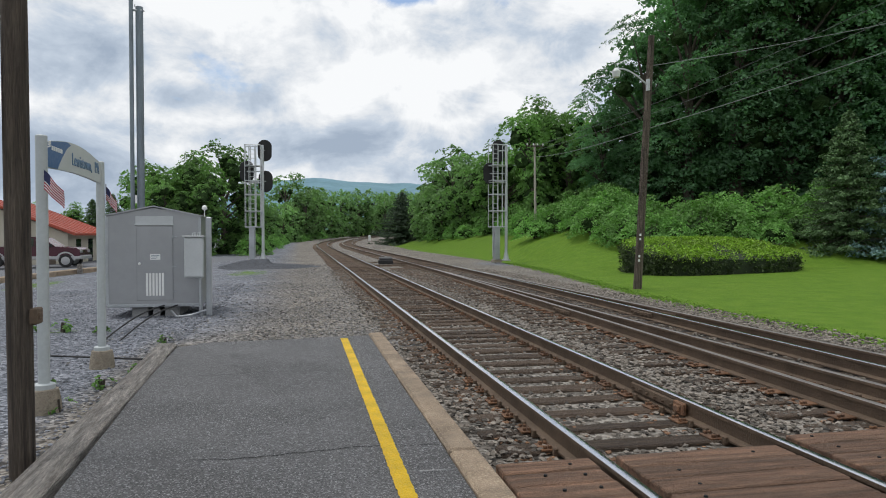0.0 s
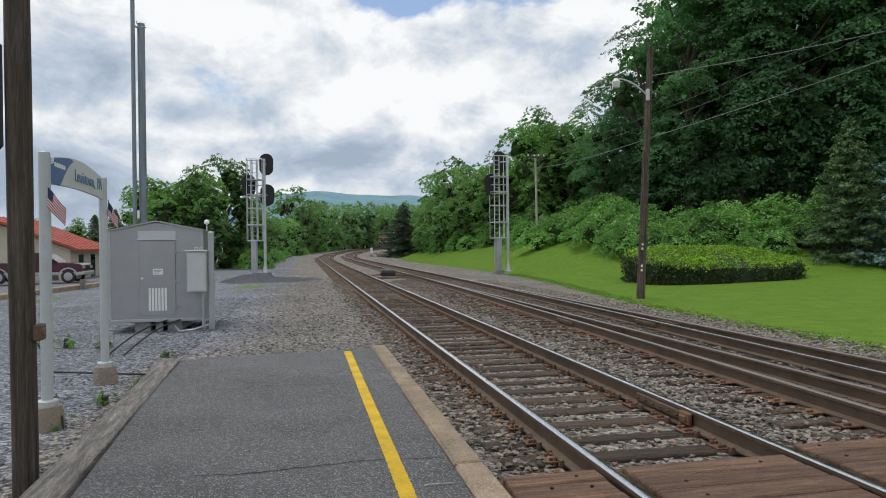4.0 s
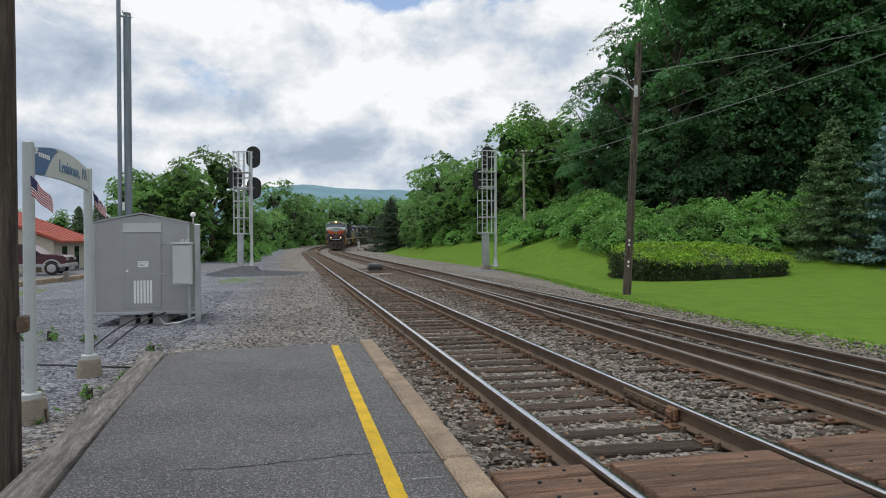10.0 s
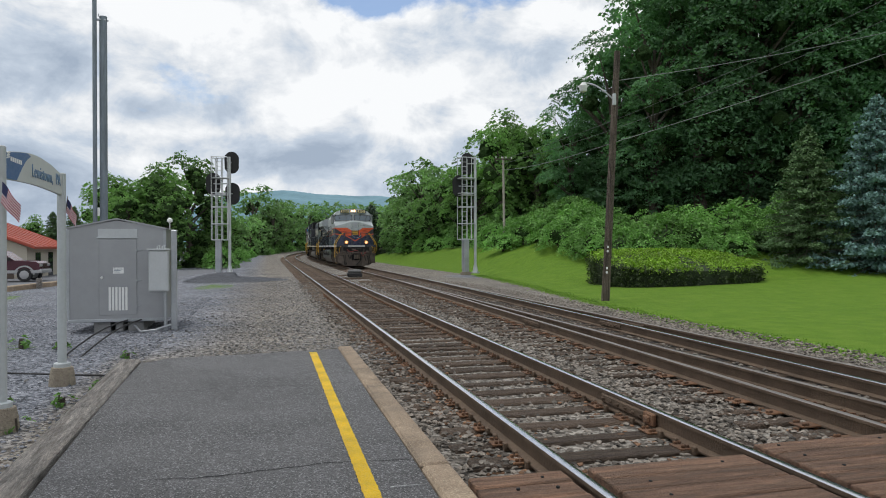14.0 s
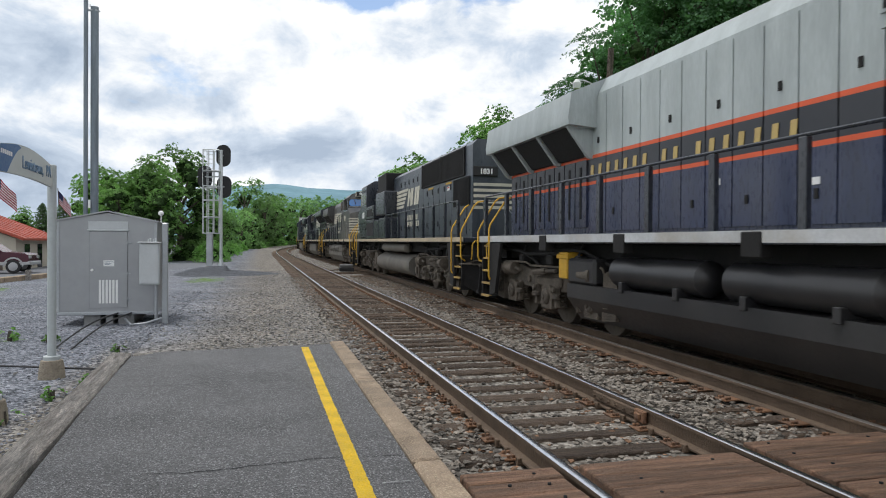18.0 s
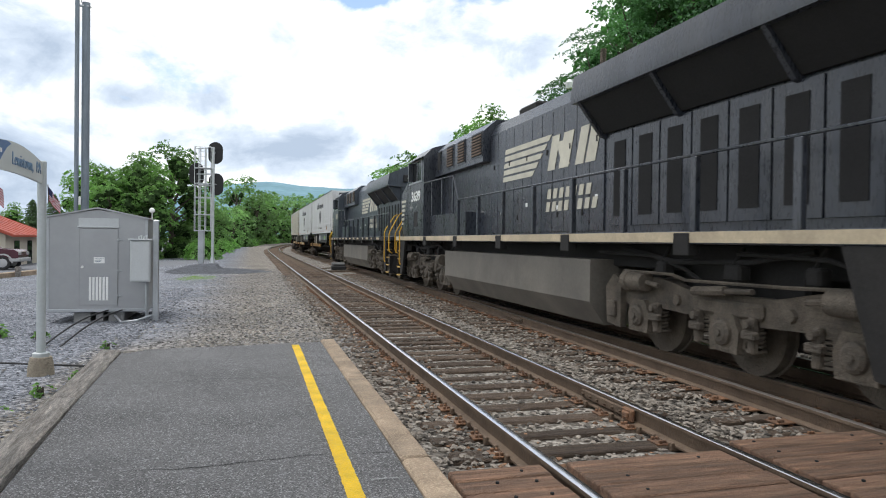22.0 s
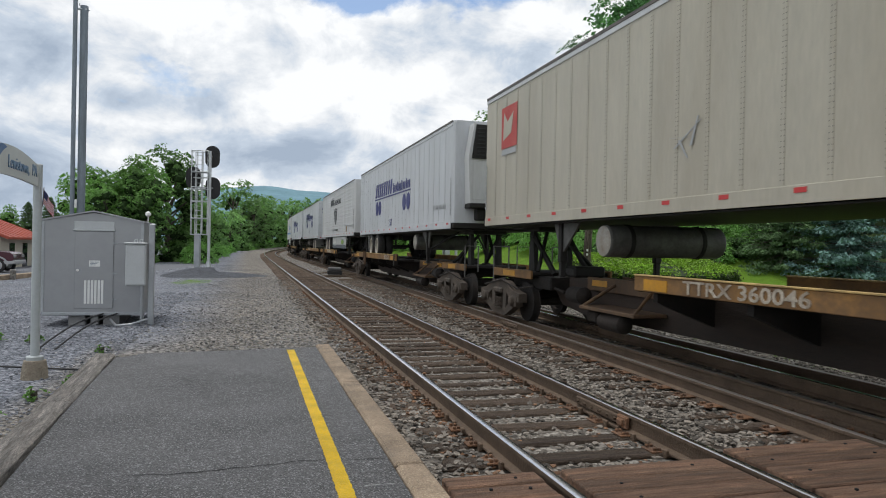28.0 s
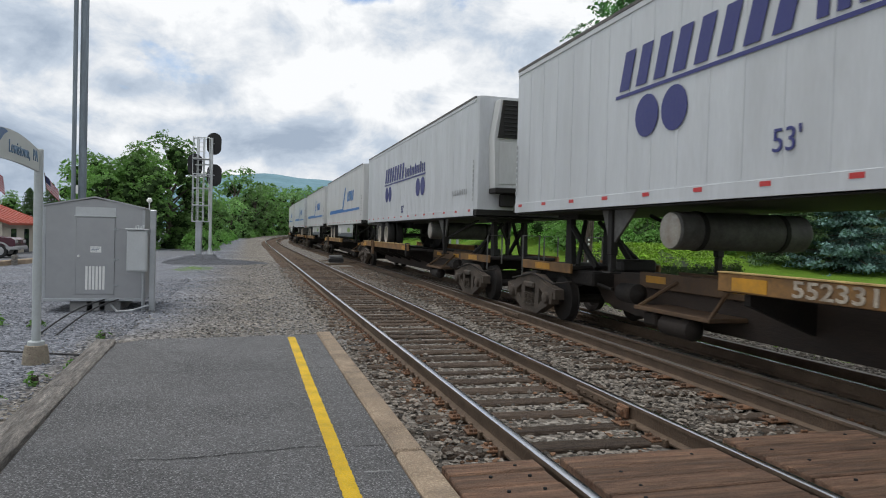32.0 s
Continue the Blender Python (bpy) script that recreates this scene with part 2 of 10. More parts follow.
leaf_light = mat("leaves_light", (0.16, 0.275, 0.095), 0.65, 0, 0.3, 0.5, 4, 0.0, island=0.2, random_tint=0.28, translucent=0.42, spec=0.2)
# paler copy of the light leaves, with the haze of distance in its colour
leaf_far_haze = mat("far_haze_leaves", (0.2, 0.315, 0.14), 0.65, 0, 0.3, 0.4, 4, 0.0, island=0.2, random_tint=0.3, translucent=0.42, spec=0.2)
leaf_shrub = mat("shrub_leaves", (0.175, 0.335, 0.095), 0.6, 0, 0.3, 0.6, 5, 0.0, island=0.22, random_tint=0.25, translucent=0.3, spec=0.2)
# dark green of the added crown cores: shade between leaves, put into colour
leaf_shade = mat("inner_leaf_shade", (0.035, 0.062, 0.024), 1.0, 0, 0.6, 2.5, 13, 0.0, spec=0.0)
# bright copy of the hedge green, for its sunlit top
leaf_hedge_lit = mat("hedge_lit_leaves", (0.21, 0.35, 0.03), 0.6, 0, 0.25, 0.8, 6, 0.0, island=0.45, translucent=0.2)
needle_green = mat("spruce_needles", (0.105, 0.17, 0.08), 0.8, 0, 0.3, 0.8, 6, 0.0, island=0.22, translucent=0.12, spec=0.1)
needle_blue = mat("blue_spruce_needles", (0.15, 0.25, 0.235), 0.8, 0, 0.25, 0.8, 6, 0.0, island=0.2, translucent=0.1, spec=0.1)
bark = mat("bark", (0.09, 0.075, 0.06), 0.95, 0, 0.35, 4, 25, 0.4, stretch=(4, 4, 0.6))


# ---- mesh kit ----
class Kit:
    """Gathers vertices and faces of one mesh."""

    def __init__(self):
        self.v, self.f, self.m = [], [], []

    def add(self, verts, faces, mi=0):
        n = len(self.v)
        self.v.extend(tuple(p) for p in verts)
        self.f.extend(tuple(n + i for i in f) for f in faces)
        self.m.extend([mi] * len(faces))
        return self

    def box(self, x0, x1, y0, y1, z0, z1, b=0.0, mi=0):
        if b <= 0:
            vs = [(x, y, z) for x in (x0, x1) for y in (y0, y1) for z in (z0, z1)]
            return self.add(vs, [(0, 1, 3, 2), (4, 6, 7, 5), (0, 4, 5, 1), (2, 3, 7, 6), (0, 2, 6, 4), (1, 5, 7, 3)], mi)
        b = min(b, (x1 - x0) * 0.49, (y1 - y0) * 0.49, (z1 - z0) * 0.49)
        vs, idx = [], {}
        for sx in (0, 1):
            for sy in (0, 1):
                for sz in (0, 1):
                    c = [(x0, x1)[sx], (y0, y1)[sy], (z0, z1)[sz]]
                    d = [(b, -b)[sx], (b, -b)[sy], (b, -b)[sz]]
                    for a in range(3):
                        p = [c[i] + (0 if i == a else d[i]) for i in range(3)]
                        idx[sx, sy, sz, a] = len(vs)
                        vs.append(p)
        q = lambda *k: idx[k]
        fs = []
        for s in (0, 1):
            o = (lambda f: f) if s else (lambda f: tuple(reversed(f)))
            fs.append(o((q(s, 0, 0, 0), q(s, 1, 0, 0), q(s, 1, 1, 0), q(s, 0, 1, 0))))
            fs.append(o((q(0, s, 0, 1), q(0, s, 1, 1), q(1, s, 1, 1), q(1, s, 0, 1))))
            fs.append(o((q(0, 0, s, 2), q(1, 0, s, 2), q(1, 1, s, 2), q(0, 1, s, 2))))
        for i in (0, 1):
            for j in (0, 1):
                even = (i + j) % 2 == 0
                for f in ((q(i, j, 0, 0), q(i, j, 0, 1), q(i, j, 1, 1), q(i, j, 1, 0)),
                          (q(i, 0, j, 2), q(i, 0, j, 0), q(i, 1, j, 0), q(i, 1, j, 2)),
                          (q(0, i, j, 1), q(0, i, j, 2), q(1, i, j, 2), q(1, i, j, 1))):
                    fs.append(f if even else tuple(reversed(f)))
                for k in (0, 1):
                    fs.append((q(i, j, k, 0), q(i, j, k, 1), q(i, j, k, 2)))
        return self.add(vs, fs, mi)

    def banded(self, x0, x1, y0, y1, bands):
        """One upright box whose sides change material at given heights; bands of (bottom, top, slot)."""
        zs = [bands[0][0]] + [b[1] for b in bands]
        vs = [(x, y, z) for z in zs for x, y in ((x0, y0), (x1, y0), (x1, y1), (x0, y1))]
        n = len(self.v)
        self.v += vs
        for i, b in enumerate(bands):
            for j in range(4):
                self.f.append((n + 4 * i + j, n + 4 * i + (j + 1) % 4, n + 4 * i + 4 + (j + 1) % 4, n + 4 * i + 4 + j))
                self.m.append(b[2])
        e = n + 4 * (len(zs) - 1)
        self.f += [(n + 3, n + 2, n + 1, n), (e, e + 1, e + 2, e + 3)]
        self.m += [bands[0][2], bands[-1][2]]
        return self

    def prism(self, outline, axis, a, b, mi=0):
        """Extrudes a closed outline (pairs in the two other axes, in xyz order) along an axis from a to b."""
        n = len(outline)
        place = {"x": lambda p, t: (t, p[0], p[1]), "y": lambda p, t: (p[0], t, p[1]), "z": lambda p, t: (p[0], p[1], t)}[axis]
        vs = [place(p, a) for p in outline] + [place(p, b) for p in outline]
        fs = [tuple(range(n))[::-1], tuple(range(n, 2 * n))] + [(i, (i + 1) % n, n + (i + 1) % n, n + i) for i in range(n)]
        return self.add(vs, fs, mi)

    def tube(self, points, radius, n=8, caps=True, mi=0):
        """A round tube through points; radius one number or one for each point."""
        pts = [Vector(p) for p in points]
        rs = [radius] * len(pts) if isinstance(radius, (int, float)) else radius
        vs, side = [], None
        for i, p in enumerate(pts):
            d = (pts[min(i + 1, len(pts) - 1)] - pts[max(i - 1, 0)]).normalized()
            if side is None:
                side = d.orthogonal().normalized()
            else:
                side = (side - d * side.dot(d)).normalized()
            up = d.cross(side)
            for k in range(n):
                a = 2 * math.pi * k / n
                vs.append(p + (side * math.cos(a) + up * math.sin(a)) * rs[i])
        fs = []
        for i in range(len(pts) - 1):
            for k in range(n):
                fs.append((i * n + k, i * n + (k + 1) % n, (i + 1) * n + (k + 1) % n, (i + 1) * n + k))
        if caps:
            fs += [tuple(range(n))[::-1], tuple(range((len(pts) - 1) * n, len(pts) * n))]
        return self.add(vs, fs, mi)

    def lathe(self, profile, centre, axis="y", n=20, mi=0):
        """Spins (distance along the axis, radius) pairs about an axis through centre."""
        vs, fs = [], []
        for t, r in profile:
            for k in range(n):
                a = 2 * math.pi * k / n
                c, s = r * math.cos(a), r * math.sin(a)
                p = {"x": (t, c, s), "y": (c, t, s), "z": (c, s, t)}[axis]
                vs.append([centre[i] + p[i] for i in range(3)])
        for i in range(len(profile) - 1):
            for k in range(n):
                fs.append((i * n + k, i * n + (k + 1) % n, (i + 1) * n + (k + 1) % n, (i + 1) * n + k))
        fs += [tuple(range(n))[::-1], tuple(range((len(profile) - 1) * n, len(profile) * n))]
        return self.add(vs, fs, mi)

    def mesh(self, name, *materials, smooth=True):
        me = bpy.data.meshes.new(name)
        me.from_pydata(self.v, [], self.f)
        for m in materials:
            me.materials.append(m)
        if len(materials) > 1:
            me.polygons.foreach_set("material_index", self.m)
        bm = bmesh.new()
        bm.from_mesh(me)
        bmesh.ops.recalc_face_normals(bm, faces=bm.faces)
        bm.to_mesh(me)
        bm.free()
        if smooth:
            me.polygons.foreach_set("use_smooth", [True] * len(me.polygons))
            me.set_sharp_from_angle(angle=radians(32))
        me.update()
        return me


def thing(name, label, category, group="", at=None, kind=""):
    ob = tagged(new(name), label, category, group, kind)
    if at is not None:
        ob.matrix_basis = at
    return ob


def part(name, kit, material, parent, label="", at=None, smooth=True):
    mats = material if isinstance(material, (list, tuple)) else [material]
    ob = new(name, kit.mesh(name, *mats, smooth=smooth))
    ob.parent = parent
    if at is not None:
        ob.matrix_basis = at
    return tagged(ob, label) if label else ob


def shared(name, me, parent, at, label=""):
    ob = new(name, me)
    ob.parent = parent
    ob.matrix_basis = at
    return tagged(ob, label) if label else ob


def sole(name, kit, material, label, category, group="", kind="", at=None, smooth=True):
    mats = material if isinstance(material, (list, tuple)) else [material]
    ob = tagged(new(name, kit.mesh(name, *mats, smooth=smooth)), label, category, group, kind)
    if at is not None:
        ob.matrix_basis = at
    return ob


def lettering(text, size, material, name="lettering", extrude=0.004, bold=0.0, squeeze=1.0):
    """Writing as a mesh in the xz plane that reads from -y, its left foot at the origin."""
    cu = bpy.data.curves.new(name, "FONT")
    cu.body, cu.size, cu.extrude, cu.offset, cu.resolution_u = text, size, extrude, bold, 3
    ob = bpy.data.objects.new(name, cu)
    scene.collection.objects.link(ob)
    dg = bpy.context.evaluated_depsgraph_get()
    me = bpy.data.meshes.new_from_object(ob.evaluated_get(dg))
    bpy.data.objects.remove(ob)
    me.transform(Matrix.Diagonal((squeeze, 1, 1, 1)))
    me.transform(Matrix.Rotation(radians(90), 4, "X"))
    me.materials.clear()
    me.materials.append(material)
    me.name = name
    return me


def smooth_step(a, b, t):
    t = min(1.0, max(0.0, (t - a) / (b - a)))
    return t * t * (3 - 2 * t)


def piecewise(t, pts):
    if t <= pts[0][0]:
        return pts[0][1]
    for (a, va), (b, vb) in zip(pts, pts[1:]):
        if t <= b:
            return va + (vb - va) * (t - a) / (b - a)
    return pts[-1][1]


# ---- plan: two tracks that run ahead along +y and bend to the right past BEND ----
BEND, RADIUS, MAIN_X, NEAR_X, GAUGE = 90.0, 365.0, 6.63, 2.81, 1.505


def grade(s):
    return 0.00006 * min(max(s - 60.0, 0.0), 160.0) ** 2


def on_track(s, across, z=0.0):
    """Place and heading (to the right of +y, radians) s metres along the main track, across metres to the right of its centre line."""
    if s <= BEND:
        return Vector((MAIN_X + across, s, z + grade(s))), 0.0
    a = (s - BEND) / RADIUS
    r = RADIUS - across
    return Vector((MAIN_X + RADIUS - r * math.cos(a), BEND + r * math.sin(a), z + grade(s))), a


LAWN_EDGE = [(-40, 9.6), (10, 9.85), (16, 9.95), (22, 10.7), (32, 12.2), (44, 13.5), (60, 13.4), (80, 13.3), (110, 14.0), (135, 16.5), (165, 22.0), (220, 40)]
WOODS_EDGE = [(-40, 40), (20, 36), (33, 30), (35, 22), (38, 18.6), (46, 19.6), (60, 19.5), (85, 17.8), (105, 17.0), (135, 20.0), (165, 27), (220, 46)]
ROAD_EDGE = [(-40, -12.0), (20, -11.8), (31, -10.9), (37, -9.9), (60, -9.2), (90, -8.6), (130, -5.0), (200, 4.0)]


def ground_z(x, y):
    if x > 0:
        e, w = piecewise(y, LAWN_EDGE), piecewise(y, WOODS_EDGE)
        z = -0.22 - 0.16 * smooth_step(8.3, 9.6, x)
        if y > BEND:
            z = -0.22 - 0.16 * smooth_step(e - 2.2, e - 0.6, x) + grade(y)
        if x > e:
            slope = piecewise(y, [(20, 0.005), (29, 0.03), (36, 0.14), (46, 0.36), (60, 0.32), (85, 0.3), (110, 0.22), (140, 0.15)])
            run = min(x, w + 1.5) - e
            z += slope * run * smooth_step(0, 4, run)
            if x > w:
                d = x - w
                bank = piecewise(y, [(30, 0.10), (46, 0.17), (64, 0.42)])
                z += bank * d * smooth_step(0, 8, d) if d < 45 else bank * 45
        return z
    z = -0.22
    if x < -1.7:
        z -= 0.05 * smooth_step(1.7, 4.0, -x)
        mound = math.exp(-(((x + 2.9) / 1.9) ** 2 + ((y - 46.0) / 1.6) ** 2))
        z += 0.2 * mound + 0.26 * math.exp(-((((x + 2.35) / 1.9) ** 2 + ((y - 39.6) / 1.1) ** 2) ** 1.5))
        z -= 0.25 * smooth_step(12, 20, -x) * smooth_step(60, 30, y)
    return z + grade(y)


def zones(x, y):
    """Weights of lawn, road and bluish loose gravel."""
    e = piecewise(y, LAWN_EDGE)
    road = piecewise(y, ROAD_EDGE)
    lawn = smooth_step(e - 0.5, e + 0.5, x)
    on_road = smooth_step(road + 0.15, road - 0.15, x) * smooth_step(-21, -19.5, x)
    on_road = max(on_road, smooth_step(1.7, 1.4, abs(x + piecewise(y, [(30, 11.5), (44, 7.4), (62, 4.0), (75, 3.6)]))) * smooth_step(38, 41, y) * smooth_step(72, 66, y))
    green = max(lawn, smooth_step(-24, -26, x))
    green = max(green, 0.62 * math.exp(-(((x + 9.3) / 0.8) ** 2 + ((y - 27) / 4.0) ** 2)))
    green = max(green, 0.58 * math.exp(-(((x + 4.6) / 1.3) ** 2 + ((y - 14.2) / 0.5) ** 2)))
    green = max(green, 0.55 * math.exp(-(((x + 2.4) / 1.6) ** 2 + ((y - 33) / 3.5) ** 2)))
    green = max(green, smooth_step(-4.2, -4.9, x - max(0, y - BEND) ** 2 / 730) * smooth_step(62, 70, y) * (0 if on_road > 0.5 else 1))
    blue = smooth_step(-1.9, -2.8, x) * smooth_step(-24, -20, x)
    blue *= 0.35 + 0.65 * math.exp(-((y - 12) / 12.0) ** 2)
    if x < 0.9:
        blue = max(blue, math.exp(-(((x + 2.9) / 2.6) ** 2 + ((y - 46.0) / 2.0) ** 2)), math.exp(-(((x + 2.35) / 1.5) ** 2 + ((y - 39.6) / 1.4) ** 2)), 0.8 * smooth_step(0.9, -2.3, x) * smooth_step(10, 14, y))
    else:
        blue = max(blue, 0.9 * math.exp(-(((x - 12.7) / 1.7) ** 2 + ((y - 43.5) / 3.0) ** 2)))
    return green, on_road, blue


def build_ground():
    def lines(stops):
        out = []
        for (a, b, step) in stops:
            n = max(1, round((b - a) / step))
            out += [a + (b - a) * i / n for i in range(n)]
        return out + [stops[-1][1]]
    xs = lines([(-1500, -300, 240), (-300, -60, 40), (-60, -20, 4), (-20, -8, 0.5), (-8, 9, 0.4), (9, 16, 0.3), (16, 34, 0.7), (34, 80, 4), (80, 300, 40), (300, 1500, 240)])
    ys = lines([(-1500, -200, 300), (-200, -20, 30), (-20, 0, 2), (0, 60, 0.5), (60, 150, 1.5), (150, 260, 6), (260, 600, 60), (600, 2400, 300)])
    vs, cols = [], []
    for y in ys:
        for x in xs:
            z = ground_z(x, y)
            if abs(x) < 60 and -10 < y < 120:
                z += (0.02 if x < piecewise(y, LAWN_EDGE) else 0.006) * noise.noise((x * 1.3, y * 1.3, 0))
            vs.append((x, y, z))
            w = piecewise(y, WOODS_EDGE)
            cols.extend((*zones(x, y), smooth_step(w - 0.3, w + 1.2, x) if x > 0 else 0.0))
    nx = len(xs)
    fs = [(j * nx + i, j * nx + i + 1, (j + 1) * nx + i + 1, (j + 1) * nx + i) for j in range(len(ys) - 1) for i in range(nx - 1)]
    me = bpy.data.meshes.new("ground")
    me.from_pydata(vs, [], fs)
    at = me.color_attributes.new("zones", "FLOAT_COLOR", "POINT")
    at.data.foreach_set("color", cols)
    me.polygons.foreach_set("use_smooth", [True] * len(me.polygons))
    m = bpy.data.materials.new("ground_cover")
    m.use_nodes = True
    nt = m.node_tree
    nd, lk, b = nt.nodes.new, nt.links.new, nt.nodes["Principled BSDF"]
    b.inputs["Roughness"].default_value = 0.95
    b.inputs["Specular IOR Level"].default_value = 0.2
    co = nd("ShaderNodeTexCoord")

    def tex(s, d=5.0, r=0.6):
        n = nd("ShaderNodeTexNoise")
        n.inputs["Scale"].default_value, n.inputs["Detail"].default_value, n.inputs["Roughness"].default_value = s, d, r
        lk(co.outputs["Object"], n.inputs["Vector"])
        return n.outputs["Fac"]

    def ramp(fac, *stops):
        r = nd("ShaderNodeValToRGB")
        e = r.color_ramp.elements
        while len(e) < len(stops):
            e.new(0.5)
        for el, (p, c) in zip(e, stops):
            el.position, el.color = p, (*c, 1)
        lk(fac, r.inputs[0])
        return r.outputs[0]

    def mixed(fac, a, c, kind="MIX"):
        n = nd("ShaderNodeMix")
        n.data_type, n.blend_type = "RGBA", kind
        for sock, v in ((n.inputs["Factor"], fac), (n.inputs["A"], a), (n.inputs["B"], c)):
            if isinstance(v, (int, float)):
                sock.default_value = v
            else:
                lk(v, sock)
        return n.outputs["Result"]

    pebble = nd("ShaderNodeTexVoronoi")
    pebble.inputs["Scale"].default_value = 23
    lk(co.outputs["Object"], pebble.inputs["Vector"])
    sep = nd("ShaderNodeSeparateColor")
    lk(pebble.outputs["Color"], sep.inputs[0])
    tone = sep.outputs[0]
    brown = ramp(tone, (0.0, (0.07, 0.062, 0.054)), (0.55, (0.185, 0.168, 0.148)), (1.0, (0.37, 0.345, 0.31)))
    slate = ramp(tone, (0.0, (0.065, 0.071, 0.083)), (0.55, (0.165, 0.177, 0.207)), (1.0, (0.32, 0.335, 0.375)))
    patch = ramp(tex(0.35, 6), (0.35, (0.8, 0.8, 0.8)), (0.65, (1.15, 1.13, 1.1)))
    grass = ramp(tex(1.6, 8, 0.7), (0.3, (0.078, 0.162, 0.013)), (0.5, (0.108, 0.20, 0.017)), (0.7, (0.14, 0.228, 0.026)))
    blades = ramp(tex(45, 3), (0.3, (0.62, 0.62, 0.62)), (0.7, (1.3, 1.3, 1.3)))
    grass = mixed(1.0, grass, blades, "MULTIPLY")
    tar = ramp(tex(30, 5), (0.3, (0.13, 0.135, 0.148)), (0.7, (0.20, 0.205, 0.22)))
    zone = nd("ShaderNodeVertexColor")
    zone.layer_name = "zones"
    zs = nd("ShaderNodeSeparateColor")
    lk(zone.outputs["Color"], zs.inputs[0])

    def ragged(w, amount, scale, lo=0.4, hi=0.6):
        n = nd("ShaderNodeMath")
        n.operation = "MULTIPLY_ADD"
        t = tex(scale, 6, 0.7)
        k = nd("ShaderNodeMath")
        k.operation = "SUBTRACT"
        lk(t, k.inputs[0])
        k.inputs[1].default_value = 0.5
        lk(k.outputs[0], n.inputs[0])
        n.inputs[1].default_value = amount
        lk(w, n.inputs[2])
        r = nd("ShaderNodeMapRange")
        r.inputs["From Min"].default_value, r.inputs["From Max"].default_value = lo, hi
        lk(n.outputs[0], r.inputs["Value"])
        return r.outputs[0]

    col = mixed(ragged(zs.outputs[2], 0.8, 0.8, 0.2, 0.8), brown, slate)
    col = mixed(1.0, col, patch, "MULTIPLY")
    col = mixed(ragged(zs.outputs[1], 0.1, 2.0), col, tar)
    lawn = ragged(zs.outputs[0], 1.0, 2.2)
    col = mixed(lawn, col, grass)
    # past the woods' edge the ground turns a much darker green
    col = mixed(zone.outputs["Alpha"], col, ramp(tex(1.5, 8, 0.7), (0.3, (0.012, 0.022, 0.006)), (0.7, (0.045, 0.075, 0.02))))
    lk(col, b.inputs["Base Color"])
    bp = nd("ShaderNodeBump")
    bp.inputs["Strength"].default_value, bp.inputs["Distance"].default_value = 0.9, 0.03
    lk(pebble.outputs["Distance"], bp.inputs["Height"])
    lk(bp.outputs[0], b.inputs["Normal"])
    me.materials.append(m)
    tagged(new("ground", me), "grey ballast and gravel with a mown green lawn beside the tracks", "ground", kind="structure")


build_ground()


# ---- tracks ----
def rail_mesh(name, line, top):
    """A rail along (place, heading) pairs: head, web and foot."""
    prof = [(-0.07, -0.18), (0.07, -0.18), (0.07, -0.165), (0.012, -0.145), (0.012, -0.045), (0.036, -0.035), (0.036, -0.006), (0.026, 0.0),
            (-0.026, 0.0), (-0.036, -0.006), (-0.036, -0.035), (-0.012, -0.045), (-0.012, -0.145), (-0.07, -0.165)]
    k, n = Kit(), len(prof)
    vs = []
    for p, a in line:
        r = Vector((math.cos(a), -math.sin(a), 0))
        vs += [p + r * u + Vector((0, 0, w)) for u, w in prof]
    for i in range(len(line) - 1):
        for j in range(n):
            k.f.append((i * n + j, i * n + (j + 1) % n, (i + 1) * n + (j + 1) % n, (i + 1) * n + j))
            k.m.append(1 if j in (6, 7, 8) else 0)
    k.v = [tuple(v) for v in vs]
    k.f.append(tuple(range(n))[::-1]), k.m.append(0)
    return k.mesh(name, rail_side, top)


def stations():
    return [-30 + 2.5 * i for i in range(48)] + [BEND + 4 * i for i in range(60)]


def along(across):
    return [on_track(s, across) for s in stations()]


def tie_kit(length, rng):
    k = Kit()
    k.box(-length / 2, length / 2, -0.11, 0.11, -0.36, -0.181, 0.016)
    for i, v in enumerate(k.v):
        k.v[i] = (v[0], v[1] + rng.uniform(-0.006, 0.006), v[2] + rng.uniform(-0.008, 0.006))
    return k


def plate_kit():
    k = Kit()
    k.box(-0.18, 0.18, -0.095, 0.095, -0.187, -0.17, 0.004)
    for sx in (-0.1, 0.1, -0.14, 0.14):
        for sy in (-0.06, 0.06):
            k.box(sx - 0.014, sx + 0.014, sy - 0.014, sy + 0.014, -0.17, -0.145, 0.004)
    return k


def anchor_kit():
    k = Kit()
    k.box(-0.1, 0.1, -0.02, 0.02, -0.215, -0.175, 0.006)
    k.box(-0.1, -0.065, -0.03, 0.03, -0.2, -0.14, 0.008)
    k.box(0.065, 0.1, -0.03, 0.03, -0.2, -0.14, 0.008)
    return k


def crossover(s):
    """How far the branching track lies to the left of the main one."""
    return 0.00061 * max(0.0, 39.0 - s) ** 2


TIES = {"near_track": [], "main_track": []}


